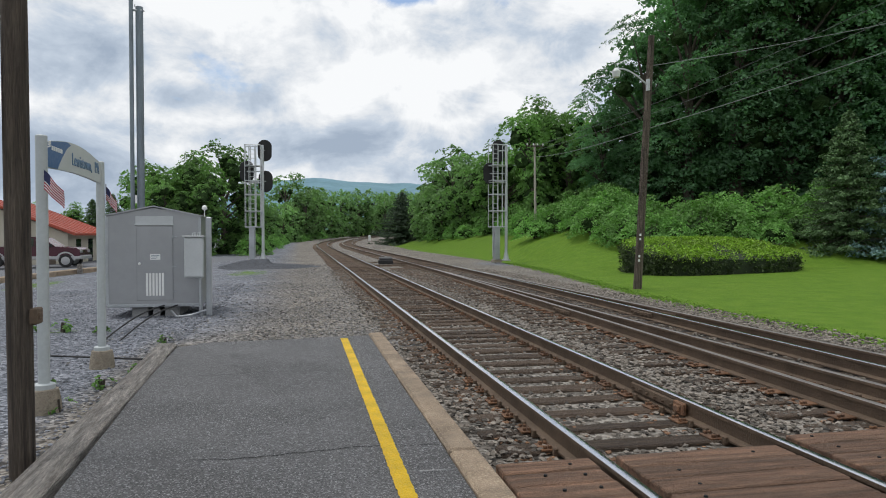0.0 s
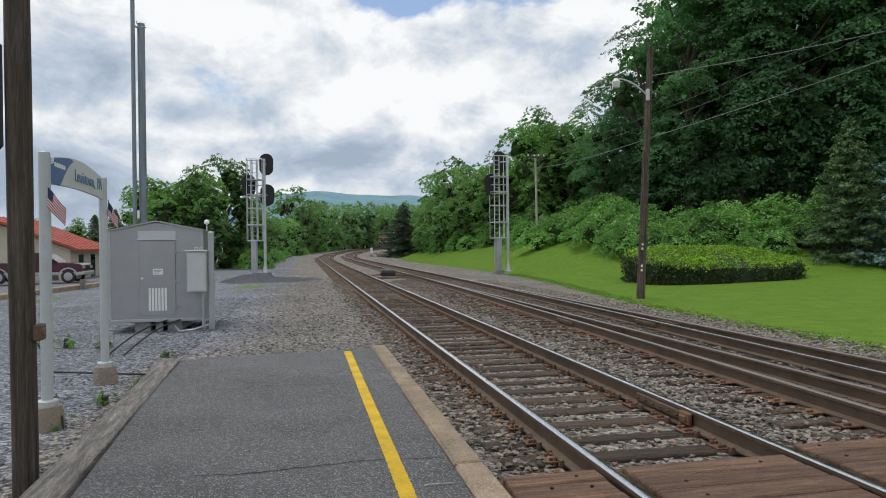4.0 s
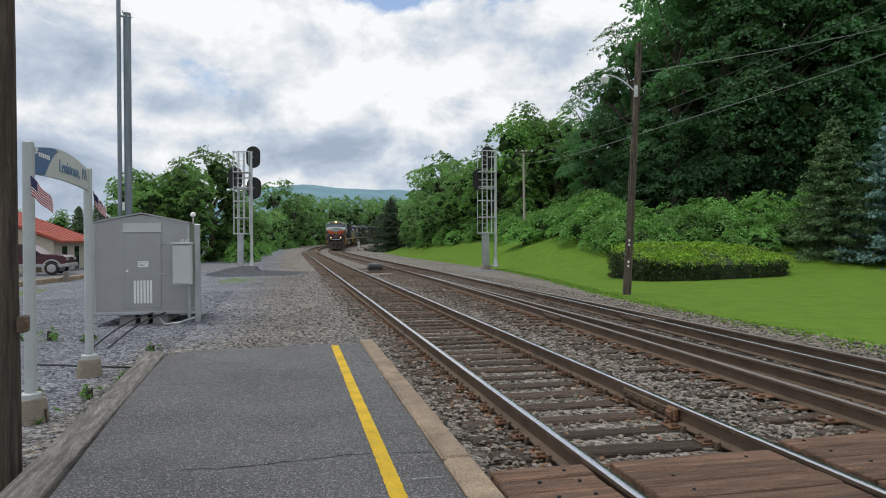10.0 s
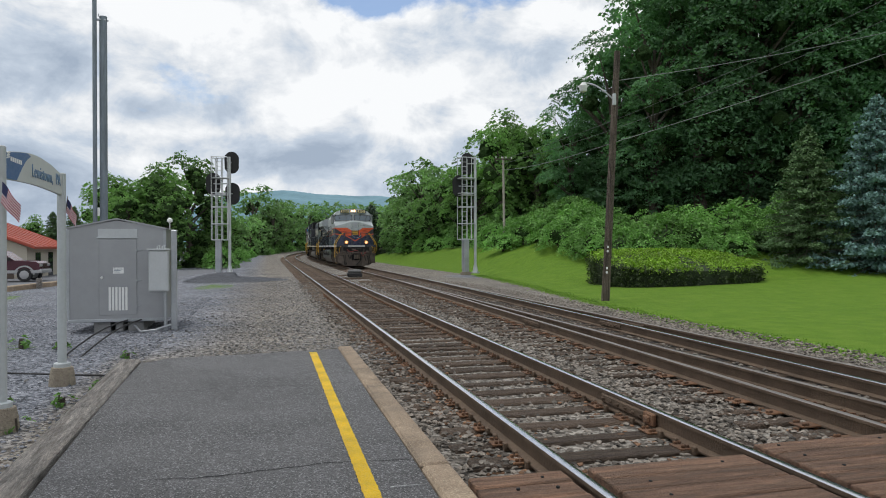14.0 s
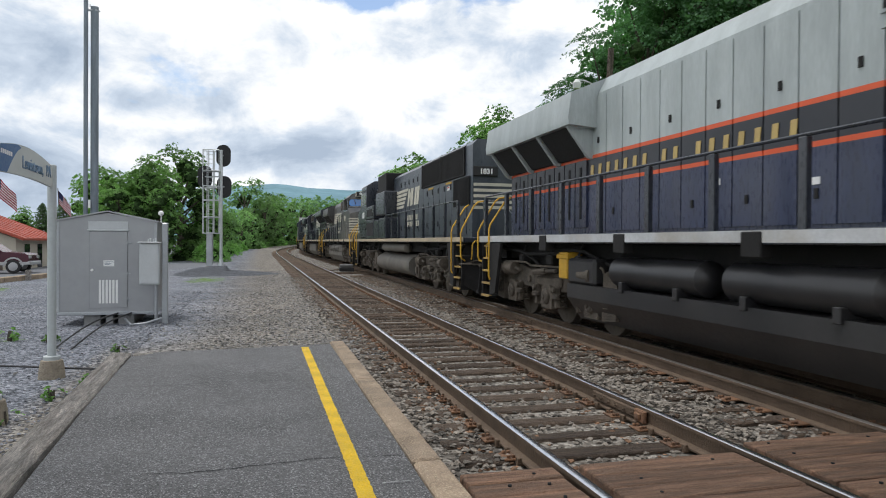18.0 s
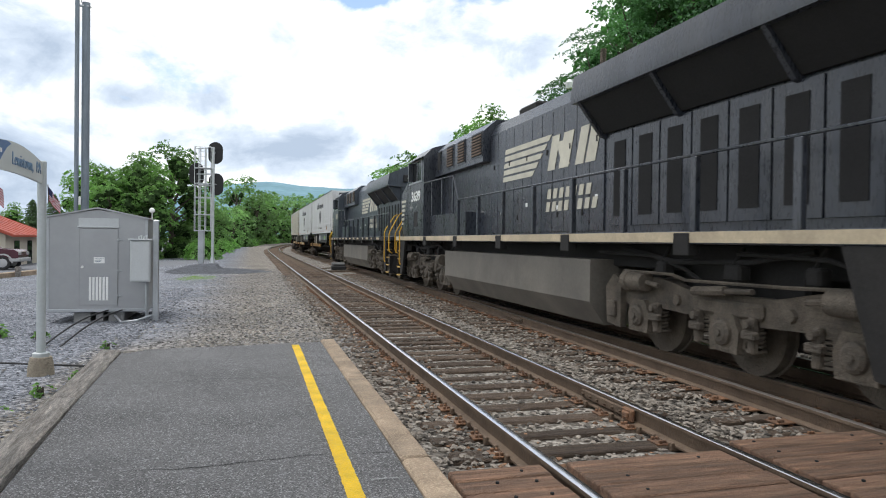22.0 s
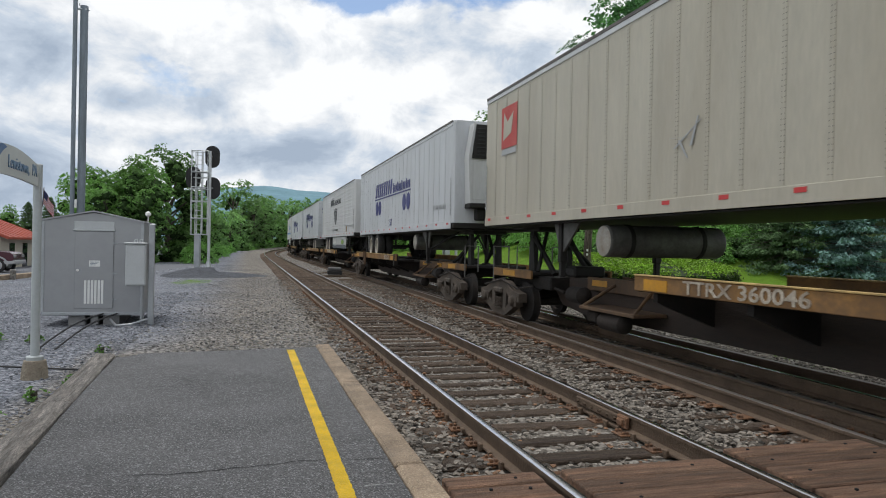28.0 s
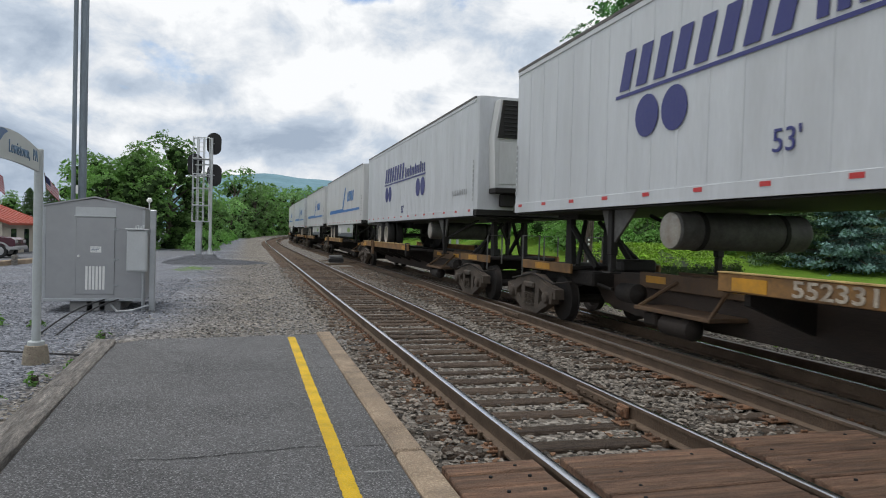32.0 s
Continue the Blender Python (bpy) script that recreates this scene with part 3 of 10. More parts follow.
def build_tracks():
    rng = random.Random(4)
    ties = [tie_kit(2.6, rng).mesh("tie", tie_wood) for _ in range(5)]
    long_ties = [tie_kit(3.5, rng).mesh("long_tie", tie_wood) for _ in range(4)]
    plate, anchor = plate_kit().mesh("tie_plate", plate_rust), anchor_kit().mesh("rail_anchor", rail_side)
    for name, off, tops, label in (("near_track", NEAR_X - MAIN_X, (rail_top, rail_top), "railway track with polished rails on worn dark wooden ties"),
                                   ("main_track", 0.0, (rail_dull, rail_dull), "railway track with dull rails that curves away into the trees")):
        tr = thing(name, label, "railway track", kind="structure")
        for side, top in zip((-1, 1), tops):
            shared("rail", rail_mesh("rail", along(off + side * GAUGE / 2), top), tr, Matrix())
        y, rest = (4.75 if off else 4.3), Kit()
        while y < 150:
            p, a = on_track(y, off)
            step = 0.52 + rng.uniform(-0.03, 0.03)
            turned = Matrix.Translation(p + Vector((rng.uniform(-0.06, 0.06), 0, rng.uniform(-0.012, 0.006)))) @ Matrix.Rotation(-a + radians(rng.uniform(-1.2, 1.2)), 4, "Z")
            TIES[name].append(y)
            if y < 62:
                wide = not off and y < 36
                at = turned @ Matrix.Translation((-0.4, 0, 0)) if wide else turned
                shared("tie", rng.choice(long_ties if wide else ties), tr, at)
                if y < 26:
                    for side in (-1, 1):
                        shared("tie_plate", plate, tr, Matrix.Translation(p + Vector((side * GAUGE / 2, 0, 0))))
                        if y < 18:
                            for dy in (-0.14, 0.14):
                                shared("rail_anchor", anchor, tr, Matrix.Translation(p + Vector((side * GAUGE / 2, dy, 0))))
            else:
                k = tie_kit(2.6, rng)
                rest.add([turned @ Vector(v) for v in k.v], k.f)
            y += step
        ob = part("far_ties", rest, tie_wood, tr)
        tagged(ob, kind="stuff")
    # oily ballast between the main rails, coloured darker still for shade under the train
    k = Kit()
    rows = [-14 + 0.5 * i for i in range(110)] + [41 + 3 * i for i in range(40)]
    for q in rows:
        for across in (-0.68, -0.34, 0.0, 0.34, 0.68):
            p, _ = on_track(q, across)
            k.v.append((p.x, p.y, p.z - 0.196 + 0.012 * noise.noise((p.x * 5, p.y * 5, 1))))
    k.f = [(5 * i + j, 5 * i + j + 1, 5 * i + j + 6, 5 * i + j + 5) for i in range(len(rows) - 1) for j in range(4)]
    k.m = [0] * len(k.f)
    part("ballast_bed", k, mat("oily_shaded_ballast", (0.055, 0.046, 0.039), 0.9, 0, 0.5, 5, 24, 0.9, (0.035, 0.029, 0.025), 0.7, speckle=0.3), bpy.data.objects["main_track"], "oily ballast between the rails, also coloured dark for shade under the train")
    # the branch that leaves the main track for the near one
    br = thing("crossover_track", "dull rails of a crossover branching off the main track", "railway track", kind="structure")
    for side in (-1, 1):
        line = []
        for i in range(34):
            s = -16 + i * 1.65
            slope = -2 * 0.00061 * (39 - s)
            line.append((Vector((MAIN_X - crossover(s) + side * GAUGE / 2, s, 0)), -slope * -1))
        shared("rail", rail_mesh("rail", line, rail_dull if side < 0 else rail_top), br, Matrix())
    plate2 = plate_kit().mesh("switch_plate", plate_rust)
    for i in range(40):
        s = 4.6 + 0.52 * i
        shared("switch_plate", plate2, br, pose(MAIN_X - crossover(s) - GAUGE / 2 - 0.1, s, 0.002, 0, 0, 0))
    # bolted joint bars
    k = Kit()
    k.box(-0.055, -0.014, -0.46, 0.46, -0.135, -0.045, 0.012)
    k.box(0.014, 0.055, -0.46, 0.46, -0.135, -0.045, 0.012)
    for i in range(6):
        k.tube([(-0.085, -0.39 + 0.156 * i, -0.09), (0.085, -0.39 + 0.156 * i, -0.09)], 0.016, 6)
    bar = k.mesh("joint_bar", rail_side)
    for tr, x, y in (("near_track", NEAR_X + GAUGE / 2, 6.45), ("near_track", NEAR_X - GAUGE / 2, 39.5), ("crossover_track", MAIN_X - crossover(13.9) - GAUGE / 2, 13.9),
                     ("crossover_track", MAIN_X - crossover(13.2) + GAUGE / 2, 13.2), ("main_track", MAIN_X + GAUGE / 2, 13.0)):
        shared("joint_bar", bar, bpy.data.objects[tr], pose(x, y, 0))
    k = Kit()
    k.box(-0.075, -0.03, -0.09, 0.09, -0.15, -0.03, 0.012)
    k.box(-0.1, -0.06, -0.05, 0.05, -0.12, -0.06, 0.01)
    shared("bond_clamp", k.mesh("bond_clamp", plate_rust), bpy.data.objects["near_track"], pose(NEAR_X + GAUGE / 2, 5.92, 0), "rusty orange clamp on the rail")


build_tracks()


def stone_shapes(rng, n=12):
    out = []
    for _ in range(n):
        vs = []
        for d in ((1, 0, 0), (-1, 0, 0), (0, 1, 0), (0, -1, 0), (0, 0, 1), (0, 0, -1), (.6, .6, .55), (-.6, .6, .5), (.6, -.6, .5), (-.6, -.6, .55)):
            r = rng.uniform(0.7, 1.2)
            vs.append([c * r + rng.uniform(-0.12, 0.12) for c in d])
        fs = [(4, 6, 7), (4, 7, 9), (4, 9, 8), (4, 8, 6), (6, 0, 2), (7, 2, 1), (9, 1, 3), (8, 3, 0), (6, 2, 7), (7, 1, 9), (9, 3, 8), (8, 0, 6)]
        out.append((np.array(vs), np.array(fs)))
    return out


def scatter_stones(name, count, place, size, material, label, seed):
    """Loose stones as one mass; place(rng) gives x, y, z or None."""
    rng = random.Random(seed)
    shapes = stone_shapes(rng)
    V, F, n = [], [], 0
    for _ in range(count):
        p = place(rng)
        if p is None:
            continue
        vs, fs = rng.choice(shapes)
        a, s = rng.uniform(0, 6.28), rng.uniform(*size)
        c, d = math.cos(a), math.sin(a)
        R = np.array([[c, -d, 0], [d, c, 0], [0, 0, rng.uniform(0.55, 0.9)]])
        V.append((vs * s) @ R.T + np.array(p))
        F.append(fs + n)
        n += len(vs)
    V, F = np.concatenate(V), np.concatenate(F)
    me = bpy.data.meshes.new(name)
    me.from_pydata(V.tolist(), [], F.tolist())
    me.materials.append(material)
    tagged(new(name, me), label, "ballast", kind="stuff")


def near_y(rng, a=2.0, b=30.0, power=2.2):
    return a + (b - a) * rng.random() ** power


def ballast_spot(rng):
    y = near_y(rng, 2.5, 34)
    x = rng.uniform(1.3, 9.4)
    if y < 4.5 and x < 5.2:
        return None
    for rail in (NEAR_X - GAUGE / 2, NEAR_X + GAUGE / 2, MAIN_X - GAUGE / 2, MAIN_X + GAUGE / 2, MAIN_X - GAUGE / 2 - crossover(y), MAIN_X + GAUGE / 2 - crossover(y)):
        if abs(x - rail) < 0.11:
            return None
    between = abs(x - NEAR_X) < GAUGE / 2
    on_tie = any(abs(y - at) < 0.09 for at in TIES["near_track"])
    if between and on_tie and rng.random() < 0.85:
        return None
    return x, y, (-0.232 if between else -0.205) + rng.uniform(-0.025, 0.03)


def rusty_spot(rng):
    y = near_y(rng, 4.6, 17, 1.5)
    rail = rng.choice((NEAR_X - GAUGE / 2, NEAR_X - GAUGE / 2, NEAR_X + GAUGE / 2, MAIN_X - GAUGE / 2 - crossover(y)))
    side = rng.choice((-1, -1, 1)) * (0.1 + 0.32 * rng.random() ** 1.4)
    if any(abs(y - at) < 0.12 for at in TIES["near_track"]) and rng.random() < 0.6:
        return None
    return rail + side, y, -0.222 + rng.uniform(-0.02, 0.02)


def shoulder_spot(rng):
    y = near_y(rng, 10.4, 42, 1.8)
    x = max(-3.2, min(2.0, rng.gauss(0.5, 1.25)))
    return x, y, ground_z(min(x, -0.01), y) + rng.uniform(-0.01, 0.02)


def yard_spot(rng):
    y = near_y(rng, 4.0, 26, 1.6)
    x = -1.95 - 5.5 * rng.random() ** 1.5
    return x, y, ground_z(x, y) + rng.uniform(-0.01, 0.015)


slate_stone = mat("slate_gravel", (0.16, 0.168, 0.19), 0.95, 0, 0.2, 9, 60, 0.3, island=0.6)
rust_stone = mat("rust_stained_stone", (0.19, 0.105, 0.06), 0.95, 0, 0.3, 9, 60, 0.3, island=0.6)
scatter_stones("ballast_stones", 42000, ballast_spot, (0.018, 0.042), stone_mat, "grey-brown crushed stone ballast round the tracks", 11)
scatter_stones("shoulder_stones", 11000, shoulder_spot, (0.014, 0.034), mat("shoulder_stone", (0.178, 0.172, 0.166), 0.95, 0, 0.25, 9, 60, 0.3, island=0.75), "grey-brown crushed stone beyond the platform end", 12)
scatter_stones("rusty_stones", 2600, rusty_spot, (0.016, 0.036), rust_stone, "rust-stained crushed stone along the rails", 14)
scatter_stones("yard_gravel", 12000, yard_spot, (0.009, 0.026), slate_stone, "bluish-grey loose gravel beside the platform", 13)


# ---- platform ----
def build_platform():
    pf = thing("platform", "dark asphalt station platform with a cracked surface", "platform", kind="structure")
    k = Kit()
    nx, ny = 24, 120
    grid = []
    for j in range(ny + 1):
        y = -8 + j * (18.3 / ny)
        left = piecewise(y, [(-8, -1.35), (4.4, -1.46), (7.5, -1.62), (10.3, -1.72)])
        for i in range(nx + 1):
            x = left + (1.015 - left) * i / nx
            yy = y + (0.3 * i / nx if j == ny else 0)
            z = 0.0 + 0.012 * noise.noise((x * 0.8, y * 0.8, 3)) - 0.02 * smooth_step(0.3, 0, x - left)
            grid.append((x, yy, z))
    fs = [(j * (nx + 1) + i, j * (nx + 1) + i + 1, (j + 1) * (nx + 1) + i + 1, (j + 1) * (nx + 1) + i) for j in range(ny) for i in range(nx)]
    k.add(grid, fs)
    n0 = len(k.v)
    rim = [j * (nx + 1) for j in range(ny + 1)] + [ny * (nx + 1) + i for i in range(1, nx + 1)]
    k.v += [(k.v[i][0], k.v[i][1], -0.5) for i in rim]
    k.f += [(rim[i], rim[i + 1], n0 + i + 1, n0 + i) for i in range(len(rim) - 1)]
    k.m += [0] * (len(rim) - 1)
    part("asphalt_slab", k, asphalt, pf)
    # yellow line with uneven edges
    k, rng = Kit(), random.Random(2)
    ys = [-8 + 0.025 * i for i in range(734)]
    for y in ys:
        a, b = 0.565 + rng.uniform(-0.004, 0.004), 0.672 + rng.uniform(-0.004, 0.004)
        z = lambda x: 0.006 + 0.012 * noise.noise((x * 0.8, y * 0.8, 3))
        k.v += [(a, y, z(a)), (b, y, z(b))]
    k.f = [(2 * i, 2 * i + 1, 2 * i + 3, 2 * i + 2) for i in range(len(ys) - 1)]
    k.m = [0] * len(k.f)
    part("yellow_line", k, yellow_line, pf, "worn yellow safety line")
    # cracks
    for y0, x0, x1, w in ((7.95, -1.6, 1.0, 0.012), (4.98, -0.75, 1.0, 0.014), (9.2, -1.2, 0.3, 0.006)):
        k, n = Kit(), 60
        for i in range(n + 1):
            x = x0 + (x1 - x0) * i / n
            y = y0 + 0.12 * noise.noise((x * 1.1, y0, 0)) + 0.03 * noise.noise((x * 7, y0, 5))
            ww = w * (0.5 + 0.5 * abs(noise.noise((x * 4, y0, 9))) * 2)
            z = 0.004 + 0.012 * noise.noise((x * 0.8, y * 0.8, 3))
            k.v += [(x, y - ww / 2, z), (x, y + ww / 2, z)]
        k.f = [(2 * i, 2 * i + 2, 2 * i + 3, 2 * i + 1) for i in range(n)]
        k.m = [0] * n
        part("crack", k, dark_void, pf)
    # faint white chalk mark
    k = Kit()
    k.box(0.75, 0.95, 4.42, 4.428, 0.002, 0.007)
    part("chalk_mark", k, mat("faint_chalk", (0.36, 0.36, 0.36), 0.9, 0, 0.4, 20, 90, 0.1, (0.15, 0.15, 0.155), 0.8), pf)
    # kerb stones
    joints = [-8.0, -5.3, -2.6, -0.4, 2.1, 4.74, 7.7, 10.72]
    for a, b in zip(joints, joints[1:]):
        k = Kit()
        k.box(1.02, 1.235, a + 0.008, b - 0.008, -0.42, 0.03 + 0.004 * (joints.index(a) % 2), 0.022)
        part("kerb_stone", k, kerb_stone, pf, "tan concrete kerb stone")
    # timber edging
    for (x0, y0), (x1, y1) in (((-1.60, -6), (-1.60, 3.2)), ((-1.60, 3.25), (-1.74, 7.3)), ((-1.74, 7.35), (-1.86, 10.3))):
        k = Kit()
        L = math.hypot(x1 - x0, y1 - y0)
        k.box(-0.13, 0.13, 0, L, -0.4, 0.02, 0.02)
        v2 = []
        for v in k.v:
            v2.append((v[0] + 0.02 * noise.noise((v[0], v[1] * 3, 1)), v[1], v[2] + 0.02 * noise.noise((v[0] * 5, v[1], 7))))
        k.v = v2
        part("timber_edge", k, old_timber, pf, "weathered grey timber edging", at=pose(x0, y0, 0, 0, 0, math.degrees(-math.atan2(x1 - x0, y1 - y0))))
    k = Kit()
    k.box(-1.7, 1.0, 0, 0.12, -0.4, -0.002, 0.015)
    part("timber_edge", k, old_timber, pf, "weathered grey timber edging", at=pose(0, 10.37, 0, 0, 0, 6))


build_platform()


def build_crossing():
    cr = thing("plank_crossing", "reddish-brown worn wooden plank crossing laid between the rails", "plank crossing", kind="structure")
    rng = random.Random(8)
    for x0, x1, far in ((1.27, 1.97, 4.5), (2.16, 3.46, 4.5), (3.68, 5.05, 4.7)):
        y = far
        while y > -4:
            w = rng.uniform(0.20, 0.26)
            k = Kit()
            k.box(x0 + rng.uniform(0, 0.02), x1 - rng.uniform(0, 0.02), y - w + 0.006, y - 0.006, -0.16, -0.008 + rng.uniform(-0.006, 0.004), 0.009)
            pl = part("plank", k, plank_wood, cr)
            if y > 2:
                for hx in (x0 + rng.uniform(0.14, 0.3), x1 - rng.uniform(0.15, 0.3)):
                    if rng.random() < 0.7:
                        # near-black plug stands for a shaded spike hole
                        k = Kit()
                        hy = y - w * rng.uniform(0.35, 0.65)
                        k.tube([(hx, hy, -0.05), (hx, hy, 0.0)], 0.013, 8)
                        part("spike_head", k, dark_void, pl)
            y -= w


build_crossing()


# ---- things beside the platform ----
def wood_pole(name, foot, top, r0, r1, label):
    k = Kit()
    foot, top = Vector(foot), Vector(top)
    pts = [foot.lerp(top, i / 14) for i in range(15)]
    k.tube(pts, [r0 + (r1 - r0) * i / 14 for i in range(15)], 16)
    k.v = [(x + 0.008 * noise.noise((x * 9, y * 9, z * 0.6)), y + 0.008 * noise.noise((x * 9, y * 9, z * 0.6 + 5)), z) for x, y, z in k.v]
    t = thing(name, label, "utility pole")
    part("shaft", k, pole_wood, t)
    return t


near_pole = wood_pole("utility_pole", (-2.01, 5.54, -0.5), (-2.05, 5.54, 9.0), 0.09, 0.075, "rough brown wooden utility pole at the platform edge")
k = Kit()
k.box(-1.93, -1.88, 5.47, 5.61, 0.9, 1.02, 0.01)
k.box(-1.91, -1.87, 5.5, 5.58, 0.93, 0.99, 0.01)
part("steel_bracket", k, rail_side, near_pole, "dark rusty steel bracket")
k = Kit()
k.box(-2.3, -2.16, 5.4, 5.66, 2.3, 3.1, 0.03)
part("junction_box", k, black_matt, near_pole, "black box strapped to the pole")


def build_sign():
    s = thing("station_sign", "pale grey two-post station name sign with a blue corner panel", "station sign")
    post_paint = mat("sign_grey_paint", (0.44, 0.47, 0.475), 0.5, 0.1, 0.08, 2, 30, 0.05)
    a, b = Vector((-2.54, 7.58, 0)), Vector((-2.625, 9.96, 0))
    for p, r, top in ((a, 0.055, 2.55), (b, 0.053, 2.53)):
        k = Kit()
        k.lathe([(-0.1, r), (top - 0.01, r), (top, r - 0.01)], (p.x, p.y, 0), "z", 20)
        pp = part("post", k, post_paint, s)
        k = Kit()
        k.lathe([(0.0, 0.1), (0.05, 0.1), (0.06, 0.08)], (p.x, p.y, 0.0), "z", 20)
        part("base_collar", k, post_paint, pp)
        k = Kit()
        k.lathe([(-0.45, 0.18), (-0.1, 0.15), (0.0, 0.13), (0.005, 0.11)], (p.x, p.y, 0), "z", 14)
        part("footing", k, concrete, s, "weathered concrete footing")
    d = (b - a)
    L = d.length
    turn = Matrix.Translation((a.x, a.y, 0)) @ Matrix.Rotation(math.atan2(d.y, d.x), 4, "Z")

    def top(t):
        return 2.50 + 0.10 * math.sin(math.pi * t)

    def bottom(t):
        return 2.235 + 0.03 * math.sin(math.pi * t)

    n = 24
    pts = [(0.06 + (L - 0.12) * i / n, bottom(i / n)) for i in range(n + 1)] + [(0.06 + (L - 0.12) * i / n, top(i / n)) for i in range(n, -1, -1)]
    k = Kit()
    k.prism(pts, "y", -0.02, 0.02)
    part("sign_panel", k, mat("sign_panel_grey", (0.50, 0.52, 0.50), 0.5, 0, 0.05, 2, 30, 0.03), s, at=turn)
    # the blue field ends in a curve; it faces the platform
    curve = [(0.06 + (L - 0.12) * i / n, top(i / n) - 0.006) for i in range(10)]
    edge = [(0.06 + (0.88 - 0.5 * (j / 8) ** 0.7), top(0.3) - 0.02 - (top(0.3) - 0.02 - bottom(0.15) - 0.005) * j / 8) for j in range(9)]
    blue = [(0.062, bottom(0) + 0.006)] + [p for p in curve if p[0] < 0.9] + edge
    k = Kit()
    k.prism(blue, "y", -0.026, -0.0205)
    part("blue_field", k, mat("sign_blue", (0.03, 0.105, 0.26), 0.45, 0, 0.05, 2, 30, 0.02), s, at=turn)
    for i in range(3):
        k = Kit()
        k.prism([(0.10 + 0.02 * i, 2.44 + 0.024 * i), (0.20 + 0.01 * i, 2.46 + 0.024 * i), (0.19, 2.475 + 0.024 * i), (0.11, 2.455 + 0.024 * i)], "y", -0.03, -0.0265)
        part("emblem_stripe", k, white_paint, s, at=turn)
    for i in range(6):
        k = Kit()
        k.box(0.23 + 0.065 * i, 0.275 + 0.065 * i, -0.03, -0.0265, 2.43, 2.475)
        part("emblem_bar", k, white_paint, s, at=turn)
    ink = mat("sign_letter_blue", (0.14, 0.23, 0.35), 0.5, 0, 0.05, 2, 30, 0.0)
    for word, x in (("Lewistown,", 0.98), ("PA", 2.0)):
        shared("lettering", lettering(word, 0.2, ink, squeeze=0.95), s, turn @ pose(x, -0.0245, 2.35))


build_sign()


def flag(at, size, label):
    f = thing("small_flag", label, "flag", "flags on the sign posts", at=at)
    red, white, blue = (mat(n, c, 0.8, 0, 0.06, 4, 60, 0.05) for n, c in (("flag_red", (0.36, 0.04, 0.06)), ("flag_white", (0.66, 0.62, 0.63)), ("flag_blue", (0.03, 0.035, 0.10))))
    k = Kit()
    k.tube([(0, 0, -size[0] - 0.04), (0, 0, 0.03)], 0.006, 6)
    part("staff", k, pole_wood, f)
    hoist, fly, drop, rows = size[0], size[1], size[2], 9
    for i in range(13):
        k = Kit()
        for j in range(rows + 1):
            t = j / rows
            for q in (i, i + 1):
                k.v.append((fly * t, 0.035 * math.sin(t * 7 + q * 0.12) * t, -hoist * q / 13 * (1 - 0.12 * t) - drop * t ** 1.2))
        n0 = len(k.v)
        k.v += [(x, y + 0.003, z) for x, y, z in k.v]
        for j in range(rows):
            k.f += [(2 * j, 2 * j + 1, 2 * j + 3, 2 * j + 2), (n0 + 2 * j, n0 + 2 * j + 2, n0 + 2 * j + 3, n0 + 2 * j + 1)]
            k.m += [1, 1] if i < 7 and j < 4 else [0, 0]
        part("stripe", k, [red if i % 2 == 0 else white, blue], f)
    return f


flag_a = flag(pose(-2.53, 7.54, 2.22, 0, 0, -12), (0.2, 0.21, 0.23), "small striped flag hanging from the sign post")
flag_b = flag(pose(-2.56, 9.98, 2.2, 0, 0, -12), (0.18, 0.13, 0.2), "small striped flag hanging behind the far sign post")


